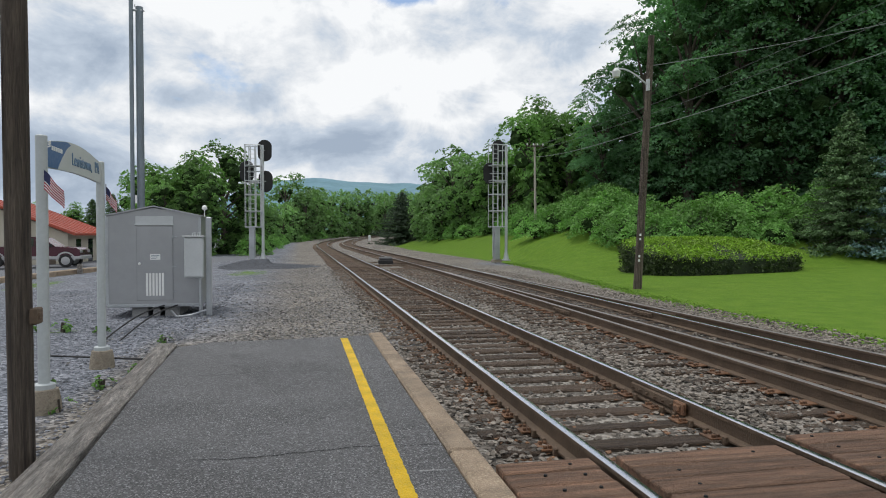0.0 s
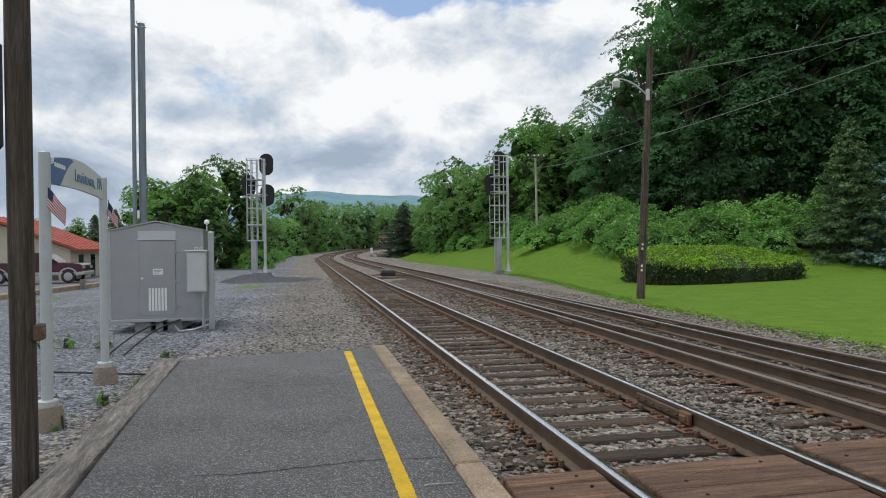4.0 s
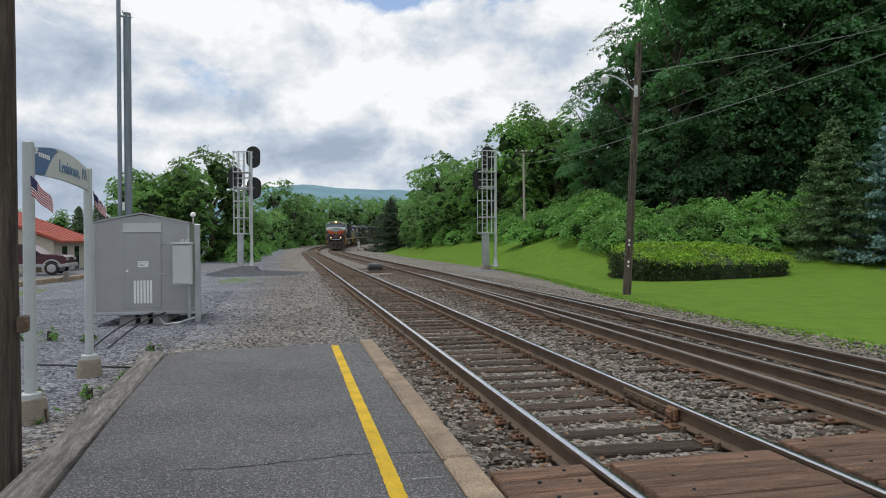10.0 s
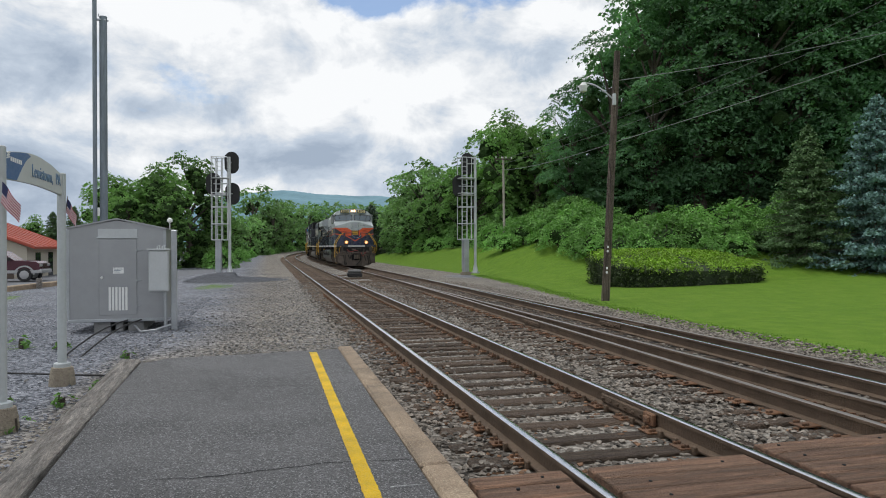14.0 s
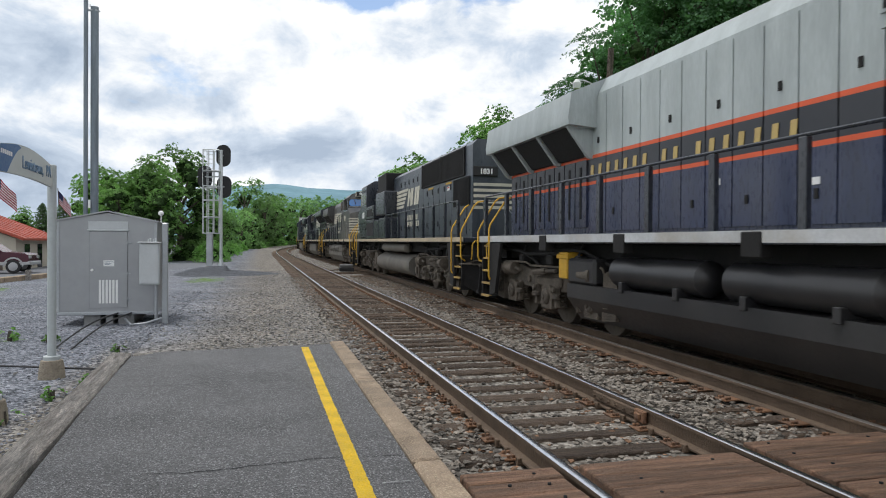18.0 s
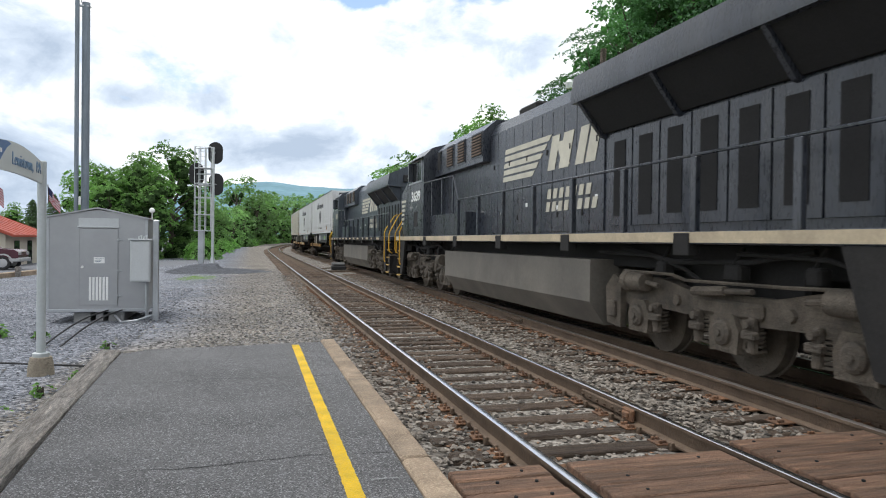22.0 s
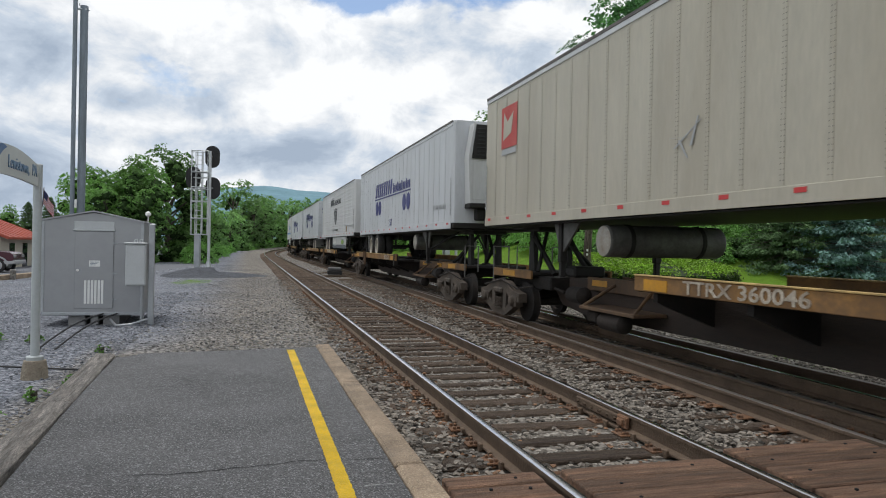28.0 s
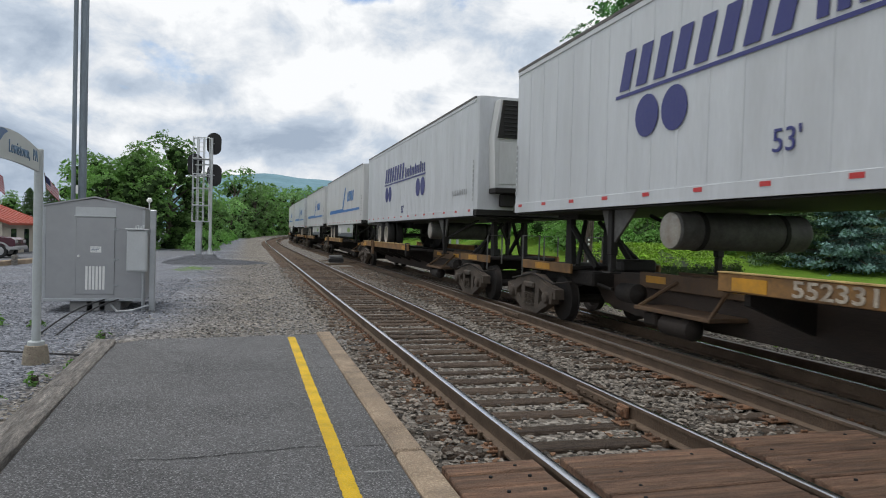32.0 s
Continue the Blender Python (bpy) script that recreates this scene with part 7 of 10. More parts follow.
            k.box(P(d) - 0.03, P(d) + 0.03, s * y - 0.045, s * y + 0.045, 1.7, 2.68, 0.008)
            part("end_post", k, loco_black, loco)
    k = Kit()
    k.tube([(P(0.0), -0.34, 2.5), (P(-0.03), -0.2, 2.33), (P(-0.04), 0, 2.28), (P(-0.03), 0.2, 2.33), (P(0.0), 0.34, 2.5)], 0.012, 6)
    part("safety_chain", k, galvanised, loco)


def lamp_pair(loco, x, fwd, z, lit, spacing=0.1, r=0.085):
    for y in (-spacing, spacing):
        k = Kit()
        k.lathe([(0.0, r + 0.02), (0.06 * fwd, r + 0.02), (0.06 * fwd, r)], (x, y, z), "x", 16)
        h = part("headlight_ring", k, galvanised if lit else black_matt, loco)
        k = Kit()
        k.lathe([(0.061 * fwd, r + 0.015), (0.064 * fwd, r * 0.6), (0.066 * fwd, 0.01)], (x, y, z), "x", 16)
        # on a lit lamp this ring glows as its halo
        part("reflector", k, lamp_halo if lit else lamp_off, h)
        k = Kit()
        k.lathe([(0.068 * fwd, r * 0.8), (0.078 * fwd, r * 0.5), (0.082 * fwd, 0.005)], (x, y, z), "x", 14)
        part("headlight", k, lamp_on if lit else lamp_off, h)


def number_board(loco, x, fwd, y, z, number, lit):
    k = Kit()
    k.box(x - 0.05, x + 0.015, y - 0.36, y + 0.36, z - 0.14, z + 0.14, 0.02)
    nb = part("number_board", k, black_matt, loco)
    if lit:
        k = Kit()
        xf = x + 0.016 * fwd
        k.box(min(xf, xf + 0.006 * fwd), max(xf, xf + 0.006 * fwd), y - 0.31, y + 0.31, z - 0.105, z + 0.105)
        part("lit_plate", k, plate_yellow, nb, "pale yellow lit plate")
    me = lettering(number, 0.24 if lit else 0.2, black_matt if lit else white_num, "road_number", bold=0.008)
    w = max(v.co.x for v in me.vertices)
    at = pose(x + 0.026, y - w / 2, z - 0.085, 0, 0, 90) if fwd > 0 else pose(x - 0.054, y + w / 2, z - 0.075, 0, 0, -90)
    shared("road_number", me, nb, at)


def ge_locomotive(number, L, u_mid, reverse, style, label, nose=1.25, cab=(2.9, 4.75), hump=8.4, wing=(13.7, 20.3), tanks=True, lit=False, herald=0.0, patches=False, eaves=(3.62, 4.18)):
    """A six-axle road diesel with a full-width nose and overhanging radiators; distances run back from its cab end."""
    t = thing("locomotive", label, "locomotive", "locomotives of the train")
    X = lambda d: L / 2 - d
    heritage = style == "heritage"
    black = (faded_black if patches else dusty_black) if style == "dusty" else loco_black
    upper = heritage_grey if heritage else black
    lower = heritage_blue if heritage else black
    band = heritage_dark if heritage else black
    sill = silver_sill if heritage else tan_sill
    # frame
    k = Kit()
    k.box(X(L), X(0), -1.0, 1.0, 1.2, 1.56, 0.02)
    part("underframe", k, loco_under, t)
    k = Kit()
    k.box(X(L), X(0), -1.53, 1.53, 1.56, 1.72, 0.012)
    part("walkway", k, loco_black, t)
    for s in (-1, 1):
        k = Kit()
        k.box(X(L) + 0.05, X(0) - 0.05, min(s * 1.532, s * 1.545), max(s * 1.532, s * 1.545), 1.58, 1.71)
        part("sill_stripe", k, loco_under if patches else sill, t)
        if patches:
            for i in range(13):
                k = Kit()
                x = X(1.6 + i * (L - 2.6) / 13)
                k.prism(slant(x, 1.6, 0.6, 0.09, s * 0.7), "y", s * 1.5455, s * 1.55)
                part("sill_patch", k, tan_sill, t)
        for i in range(5):
            k = Kit()
            d = 4.5 + i * (L - 8.5) / 4
            k.box(X(d) - 0.16, X(d) + 0.16, min(s * 1.4, s * 1.56), max(s * 1.4, s * 1.56), 1.42, 1.7, 0.01)
            part("jack_pad", k, loco_under, t)
    # hood: bands of colour
    hood_to = L - 0.75
    levels = [(1.72, 2.60, lower), (2.60, 2.66, heritage_orange if heritage else lower), (2.66, 3.06, band), (3.06, 3.12, heritage_orange if heritage else upper), (3.12, 4.18, upper)]
    mats = []
    for _, _, m in levels:
        if m not in mats:
            mats.append(m)
    k = Kit()
    k.banded(X(hood_to), X(cab[1]), -0.95, 0.95, [(z0, z1, mats.index(m)) for z0, z1, m in levels])
    k.prism([(-0.95, 4.18), (0.95, 4.18), (0.8, 4.46), (0.45, 4.56), (-0.45, 4.56), (-0.8, 4.46)], "x", X(hood_to), X(cab[1]), mats.index(upper))
    hood = part("hood", k, mats, t)
    # raised blower section behind the cab
    k = Kit()
    k.box(X(hump), X(cab[1]), -1.3, 1.3, 1.72, 2.35, 0.02)
    part("equipment_locker", k, lower, t)
    k = Kit()
    k.prism([(-1.15, 3.55), (-1.15, 4.3), (-0.8, 4.6), (0.8, 4.6), (1.15, 4.3), (1.15, 3.55)], "x", X(cab[1] + 4.6), X(cab[1]), 0)
    part("blower_section", k, upper, t)
    for s in (-1, 1):
        for d, w, z0, z1 in ((cab[1] + 0.35, 0.32, 3.72, 4.25), (cab[1] + 1.4, 0.62, 3.7, 4.28), (cab[1] + 2.5, 0.62, 3.7, 4.28), (cab[1] + 3.75, 0.8, 3.72, 4.28)):
            k = Kit()
            k.box(X(d + w) - 0.04, X(d) + 0.04, min(s * 1.151, s * 1.17), max(s * 1.151, s * 1.17), z0 - 0.04, z1 + 0.04, 0.006)
            fr = part("vent_frame", k, upper, t)
            k = Kit()
            k.box(X(d + w), X(d), min(s * 1.165, s * 1.178), max(s * 1.165, s * 1.178), z0, z1)
            part("vent_grille", k, grille_black, fr)
            if w > 0.5:
                k = Kit()
                for q in range(7):
                    z = z0 + 0.03 + q * (z1 - z0 - 0.04) / 7
                    k.prism([(s * 1.178, z), (s * 1.2, z - 0.012), (s * 1.2, z + 0.018), (s * 1.178, z + 0.04)], "x", X(d + w) + 0.03, X(d) - 0.03)
                tagged(part("louvre", k, spine_like if not heritage else grille_black, fr, "dusty brown louvre slats"), kind="stuff")
        # hood doors
        n = 11
        d0, d1 = cab[1] + 4.7, wing[0] + 0.2
        for i in range(n):
            a, b = d0 + (d1 - d0) * i / n, d0 + (d1 - d0) * (i + 1) / n
            k = Kit()
            k.banded(X(b) + 0.012, X(a) - 0.012, min(s * 0.95, s * 0.975), max(s * 0.95, s * 0.975), [(max(z0, 1.78), min(z1, 4.12), mats.index(m)) for z0, z1, m in levels])
            dr = part("hood_door", k, mats, hood)
            k = Kit()
            z = 2.05 if i % 2 else 3.3
            k.box(X((a + b) / 2) - 0.03, X((a + b) / 2) + 0.03, min(s * 0.976, s * 0.99), max(s * 0.976, s * 0.99), z, z + 0.11, 0.004)
            part("latch", k, loco_under, dr)
            if i % 3 == 1:
                k = Kit()
                k.box(X((a + b) / 2) - 0.06, X((a + b) / 2) + 0.05, min(s * 0.976, s * 0.981), max(s * 0.976, s * 0.981), 2.32 - 0.12 * (i % 2), 2.4 - 0.12 * (i % 2))
                part("small_notice", k, white_paint, dr, "small white notice")
        # tall louvred doors under the radiators
        n = 8
        for i in range(n):
            a, b = wing[0] + 0.35 + (hood_to - wing[0] - 0.5) * i / n, wing[0] + 0.35 + (hood_to - wing[0] - 0.5) * (i + 1) / n
            k = Kit()
            k.banded(X(b) + 0.02, X(a) - 0.02, min(s * 0.95, s * 0.985), max(s * 0.95, s * 0.985), [(max(z0, 1.85), min(z1, eaves[0] - 0.54), mats.index(m)) for z0, z1, m in levels if z0 < eaves[0] - 0.56])
            dr = part("hood_door", k, mats, hood)
            k = Kit()
            k.box(X(b) + 0.2, X(a) - 0.2, min(s * 0.986, s * 0.995), max(s * 0.986, s * 0.995), 2.0, eaves[0] - 0.68)
            part("door_grille", k, grille_black, dr)
    # radiator wings
    k = Kit()
    wz0, wz1 = eaves
    k.prism([(-1.5, wz0), (-1.52, wz0 + 0.12), (-1.46, wz1), (-0.6, wz1 + 0.36), (0.6, wz1 + 0.36), (1.46, wz1), (1.52, wz0 + 0.12), (1.5, wz0), (0.95, wz0 - 0.04), (-0.95, wz0 - 0.04)], "x", X(wing[1]), X(wing[0]))
    part("radiator_wing", k, upper, t)
    for s in (-1, 1):
        for i in range(3):
            a = wing[0] + 0.25 + i * (wing[1] - wing[0] - 0.4) / 3
            b = a + (wing[1] - wing[0] - 0.4) / 3 - 0.14
            k = Kit()
            k.prism([(s * 0.96, wz0 - 0.5), (s * 1.02, wz0 - 0.5), (s * 1.42, wz0 - 0.01), (s * 1.36, wz0 - 0.01)], "x", X(b), X(a))
            part("intake_grille", k, grille_black, t)
        for i in range(4):
            a = wing[0] + 0.18 + i * (wing[1] - wing[0] - 0.4) / 3
            k = Kit()
            k.prism([(s * 0.95, wz0 - 0.58), (s * 1.06, wz0 - 0.54), (s * 1.48, wz0 + 0.01), (s * 0.95, wz0 + 0.01)], "x", X(a + 0.05), X(a - 0.03))
            part("wing_bracket", k, upper, t)
    # cab
    k = Kit()
    cl = [(1.72, 2.60, lower), (2.60, 2.66, heritage_orange if heritage else lower), (2.66, 3.06, band), (3.06, 3.12, heritage_orange if heritage else upper), (3.12, 3.40, upper)]
    front = nose + 1.15
    k.banded(X(cab[1]), X(nose + 1.1), -1.52, 1.52, [(z0, z1, mats.index(m)) for z0, z1, m in cl])
    k.prism([(-1.52, 3.4), (1.52, 3.4), (1.52, 4.18), (1.25, 4.46), (0.7, 4.62), (-0.7, 4.62), (-1.25, 4.46), (-1.52, 4.18)], "x", X(cab[1]), X(front + 0.42), mats.index(upper))
    cabin = part("cab", k, mats, t)
    # windshield wall: two facets that meet in a blunt ridge, and the roof's front edge over them
    wall = lambda a, b: (X(front - 0.08 + 0.34 * a + 0.16 * b), 1.52 * a, 3.3 + (0.92 - 0.04 * a) * b)
    k = Kit()
    for s in (-1, 1):
        q = [wall(0, 0), wall(1, 0), wall(1, 1), wall(0, 1), (X(front + 0.44), 1.52, 4.18), (X(front + 0.44), 1.25, 4.46), (X(front + 0.44), 0.7, 4.62), (X(front + 0.44), 0, 4.63), (X(front + 0.44), 1.52, 3.3)]
        k.add([(x, s * y, z) for x, y, z in q], [(0, 1, 2, 3), (1, 8, 4, 2), (3, 2, 4), (3, 4, 5), (3, 5, 6), (3, 6, 7)])
    part("windshield_wall", k, upper, t)

    def pane(s, a0, a1, b0, b1, o0, o1):
        """A slab on one facet of the windshield wall with cut corners."""
        da, db = 0.05, 0.1
        ring = [(a0 + da, b0), (a1 - da, b0), (a1, b0 + db), (a1, b1 - db), (a1 - da, b1), (a0 + da, b1), (a0, b1 - db), (a0, b0 + db)]
        k = Kit()
        vs = []
        for o in (o0, o1):
            for a, b in ring:
                x, y, z = wall(a, b)
                vs.append((x + o, s * y, z + o * 0.2))
        n = len(ring)
        return k.add(vs, [tuple(range(n))[::-1], tuple(range(n, 2 * n))] + [(i, (i + 1) % n, n + (i + 1) % n, n + i) for i in range(n)])

    for s in (-1, 1):
        fr = part("windshield_frame", pane(s, 0.035, 0.965, 0.42, 0.97, 0.004, 0.03), black_matt, cabin, "black rubber windshield frame")
        part("windshield", pane(s, 0.07, 0.93, 0.47, 0.92, 0.03, 0.042), sky_toned_glass if heritage else blue_glass, fr, "wide coloured windshield pane")
        for a in (0.35, 0.7):
            k = Kit()
            x0, y0, z0 = wall(a + 0.06, 1.0)
            x1, y1, z1 = wall(a, 0.62)
            k.tube([(x0 + 0.06, s * y0, z0), (x1 + 0.07, s * y1, z1)], 0.012, 5)
            k.tube([(x1 + 0.065, s * y1, z1 + 0.1), (x1 + 0.065, s * (y1 - 0.04), z1 - 0.16)], 0.01, 5)
            part("wiper", k, black_matt, fr)
        k = Kit()
        pts = [wall(a, b) for a, b in ((0.95, 0.36), (0.55, 0.4), (0.1, 0.46))]
        k.tube([(x + 0.1, s * y, z + 0.04) for x, y, z in pts], 0.014, 6)
        part("grab_iron", k, galvanised, cabin)
    for s in (-1, 1):
        # side windows in pale frames
        for a, b, tall in ((cab[0] - 0.02, cab[0] + 0.5, 1), (cab[0] + 0.62, cab[0] + 1.12, 1), (cab[0] + 1.2, cab[0] + 1.72, 1)):
            k = Kit()
            k.box(X(b) - 0.035, X(a) + 0.035, min(s * 1.521, s * 1.535), max(s * 1.521, s * 1.535), 3.42, 4.14, 0.005)
            fr = part("window_frame", k, galvanised if not heritage else upper, cabin)
            k = Kit()
            k.box(X(b), X(a), min(s * 1.53, s * 1.541), max(s * 1.53, s * 1.541), 3.48, 4.08)
            part("window_pane", k, cab_glass, fr)
        k = Kit()
        k.box(X(cab[0] + 0.66), X(cab[0] + 0.56), min(s * 1.54, s * 1.7), max(s * 1.54, s * 1.7), 3.5, 4.1, 0.01)
        part("wind_deflector", k, upper, cabin)
        k = Kit()
        k.prism([(s * 1.5, 4.2), (s * 1.68, 4.12), (s * 1.68, 4.14), (s * 1.5, 4.24)], "x", X(cab[1] - 0.05), X(cab[0] - 0.05))
        part("sun_visor", k, galvanised, cabin)
        # lower doors with louvres
        for a, b in ((cab[1] - 0.95 + 0.05, cab[1] - 0.25), (cab[1] - 2.0 + 0.05, cab[1] - 1.3)):
            k = Kit()
            k.box(X(b), X(a), min(s * 1.521, s * 1.53), max(s * 1.521, s * 1.53), 1.8, 2.45, 0.004)
            dr = part("louvre_panel", k, lower, t)
            if heritage:
                for i in range(9):
                    k = Kit()
                    k.box(X(b) + 0.04, X(a) - 0.04, min(s * 1.53, s * 1.55), max(s * 1.53, s * 1.55), 1.85 + 0.063 * i, 1.885 + 0.063 * i, 0.006)
                    part("slat", k, heritage_blue, dr)
    # nose: a blunt wedge in plan, its top rising to the windshield
    hw = 1.52
    C, K, W = nose - 0.16, nose + 0.25, nose + 1.15
    bow = lambda y: X(C) if abs(y) < 0.26 else X(C + (K - C) * (abs(y) - 0.26) / (hw - 0.26))
    plan = [(X(W), -hw), (X(K), -hw), (X(C), -0.26), (X(C), 0.26), (X(K), hw), (X(W), hw)]
    k = Kit()
    nose_bands = [(1.72, 2.56, lower), (2.56, 3.07, band), (3.07, 3.2, upper)]
    for z in (1.72, 2.56, 3.07, 3.2):
        k.v += [(x, y, z) for x, y in plan]
    for i, (z0, z1, m) in enumerate(nose_bands):
        for j in range(6):
            k.f.append((6 * i + j, 6 * i + (j + 1) % 6, 6 * i + 6 + (j + 1) % 6, 6 * i + 6 + j))
            k.m.append(mats.index(m))
    k.v += [(X(K + 0.03), -hw, 3.22), (X(C + 0.03), -0.26, 3.58), (X(C + 0.03), 0.26, 3.58), (X(K + 0.03), hw, 3.22), (X(W + 0.1), -hw, 3.58), (X(W), -0.26, 3.72), (X(W), 0.26, 3.72), (X(W + 0.1), hw, 3.58)]
    for face in ((19, 20, 25, 24), (20, 21, 26, 25), (21, 22, 27, 26), (24, 25, 29, 28), (25, 26, 30, 29), (26, 27, 31, 30), (19, 24, 28, 18), (22, 23, 31, 27)):
        k.f.append(face)
        k.m.append(mats.index(upper))
    ns = part("nose", k, mats, t)

    def badge(name, outline, material, o0=0.003, o1=0.012, label=""):
        """A flat shape in y and z laid on one facet of the nose."""
        n = len(outline)
        k = Kit()
        k.add([(bow(y) + o, y, z) for o in (o0, o1) for y, z in outline], [tuple(range(n))[::-1], tuple(range(n, 2 * n))] + [(i, (i + 1) % n, n + (i + 1) % n, n + i) for i in range(n)])
        return part(name, k, material, ns, label)

    badge("nose_door_window", [(-0.1, 3.06), (0.18, 3.06), (0.18, 3.5), (-0.1, 3.5)], heritage_dark if not heritage else galvanised, 0.01, 0.03)
    badge("door_seam", [(-0.25, 1.8), (-0.235, 1.8), (-0.235, 3.5), (-0.25, 3.5)], loco_under)
    badge("door_seam", [(0.235, 1.8), (0.25, 1.8), (0.25, 3.5), (0.235, 3.5)], loco_under)
    for y, z in ((-0.95, 2.3), (0.55, 2.3), (0.45, 3.3), (0.5, 2.9), (-0.95, 2.75)):
        k = Kit()
        k.tube([(bow(y) + 0.01, y, z), (bow(y) + 0.07, y, z), (bow(y + 0.35) + 0.07, y + 0.35, z - 0.01), (bow(y + 0.35) + 0.01, y + 0.35, z - 0.01)], 0.011, 6)
        part("grab_iron", k, loco_under, ns)
    if heritage:
        for s in (-1, 1):
            badge("orange_wing", [(s * y, z) for y, z in ((1.51, 3.02), (1.51, 3.085), (0.62, 3.085), (0.28, 2.86), (0.28, 2.47), (0.72, 2.47), (0.84, 2.56), (0.88, 2.66), (1.02, 2.68), (1.08, 2.8), (1.22, 2.82), (1.28, 2.93), (1.4, 2.97))], heritage_orange, 0.003, 0.012, "orange winged band with feathered tips")
            for z, y0, y1 in ((2.64, 0.5, 0.86), (2.79, 0.55, 1.05), (2.94, 0.7, 1.26)):
                badge("feather_line", [(s * y0, z), (s * y1, z), (s * y1, z + 0.016), (s * (y0 + 0.08), z + 0.012)], heritage_dark, 0.013, 0.016)
            badge("chevron", [(s * y, z) for y, z in ((0.0, 2.0), (0.26, 2.17), (0.26, 2.24), (0.0, 2.09))], heritage_orange)
            badge("chevron", [(s * y, z) for y, z in ((0.265, 2.175), (0.85, 2.49), (1.51, 2.575), (1.51, 2.635), (0.85, 2.555), (0.265, 2.245))], heritage_orange)
            k = Kit()
            for z0, z1 in ((3.045, 3.105), (2.58, 2.64)):
                k.box(X(front), X(K) + 0.004, min(s * hw, s * (hw + 0.008)), max(s * hw, s * (hw + 0.008)), z0, z1)
            part("side_stripe", k, heritage_orange, ns)
        badge("grey_wedge", [(-0.255, 2.875), (0.255, 2.875), (0.255, 3.085), (-0.255, 3.085)], heritage_grey, 0.002, 0.006)
        for s in (-1, 1):
            badge("grey_wedge", [(s * 0.265, 2.87), (s * 0.6, 3.085), (s * 0.265, 3.085)], heritage_grey, 0.002, 0.006)
        plate = badge("emblem_plate", [(-0.22, 2.54), (0.22, 2.54), (0.22, 2.87), (-0.22, 2.87)], emblem_yellow, 0.02, 0.04, "small yellow emblem plate")
        for z in (2.58, 2.76):
            for q in range(5):
                badge("emblem_bar", [(-0.18 + 0.075 * q, z), (-0.135 + 0.075 * q, z), (-0.135 + 0.075 * q, z + 0.08), (-0.18 + 0.075 * q, z + 0.08)], black_matt, 0.041, 0.044)
    else:
        for i in range(6):
            z = 2.12 + i * 0.152
            k = Kit()
            back = K + 0.62 - 0.07 * (5 - i) if i < 6 else K
            k.prism([(X(back), -hw - 0.008), (X(K) + 0.002, -hw - 0.008), (X(C) + 0.008, -0.26), (X(C) + 0.008, 0.26), (X(K) + 0.002, hw + 0.008), (X(back), hw + 0.008)], "z", z, z + 0.083)
            part("nose_stripe", k, cream, ns)
    # number boards and headlights over the windshield
    k = Kit()
    k.prism([(-1.05, 4.3), (1.05, 4.3), (1.0, 4.58), (0.5, 4.66), (-0.5, 4.66), (-1.0, 4.58)], "x", X(front + 0.46), X(front + 0.02))
    part("headlight_housing", k, upper if heritage else cream, t)
    lamp_pair(t, X(front + 0.02), 1, 4.48, lit)
    for y in (-0.67, 0.67):
        number_board(t, X(front + 0.02), 1, y, 4.45, number, heritage)
    if lit:
        for y in (-0.77, 0.77):
            k = Kit()
            k.box(X(0.1), X(0.06), y - 0.19, y + 0.19, 1.7, 2.12, 0.01)
            part("ditch_light_bracket", k, black_matt, t)
            k = Kit()
            k.lathe([(0, 0.1), (0.1, 0.135), (0.13, 0.13), (0.12, 0.1)], (X(0.07), y, 1.94), "x", 16)
            h = part("ditch_light_housing", k, truck_dirt, t)
            k = Kit()
            k.lathe([(0.131, 0.132), (0.133, 0.02)], (X(0.07), y, 1.94), "x", 14)
            # glowing ring added as the ditch light's halo
            part("reflector", k, lamp_halo, h)
            k = Kit()
            k.lathe([(0.135, 0.056), (0.145, 0.03), (0.15, 0.005)], (X(0.07), y, 1.94), "x", 14)
            part("ditch_light", k, lamp_dim, h)
    # steps, pilots, rails
    end_steps(t, X(0.0), 1, pilot_dirt if heritage else loco_under, silver_sill if heritage else tan_sill)
    end_steps(t, X(L), -1, loco_under, silver_sill if heritage else tan_sill)
    for s in (-1, 1):
        xs = [X(hump + (L - 0.5 - hump) * i / 8) for i in range(9)]
        handrail(t, xs, 1.72, 2.64, 1.5, s, loco_black, loco_black)
        k = Kit()
        k.tube([(X(hump), s * 1.5, 2.64), (X(hump - 0.5), s * 1.5, 3.3), (X(cab[1]), s * 1.5, 3.36)], 0.021, 7)
        part("handrail", k, loco_black, t)
        for d in (hump - 0.5, hump - 1.6, hump - 2.7):
            k = Kit()
            k.box(X(d) - 0.03, X(d) + 0.03, s * 1.5 - 0.02, s * 1.5 + 0.02, 2.3, 3.32, 0.006)
            part("rail_post", k, loco_black, t)
    # tank, reservoirs, trucks
    k = Kit()
    tm = tank_black if heritage else tank_dirt
    d0, d1 = (6.4, 15.0)
    k.prism([(-1.42, 0.62), (-1.15, 0.24), (1.15, 0.24), (1.42, 0.62), (1.42, 0.86 if tanks else 1.3), (-1.42, 0.86 if tanks else 1.3)], "x", X(d1), X(d0))
    k.box(X(d1), X(d0), -0.95, 0.95, 0.8, 1.3, 0.03)
    tank = part("fuel_tank", k, tm, t)
    for y in (-1, 1):
        for a, b, top in ((d0, d0 + 1.9, 1.34), (d1 - 1.0, d1, 1.3)) if tanks else ():
            k = Kit()
            k.box(X(b), X(a), min(y * 0.9, y * 1.42), max(y * 0.9, y * 1.42), 0.86, top, 0.05)
            part("tank_locker", k, tm, tank)
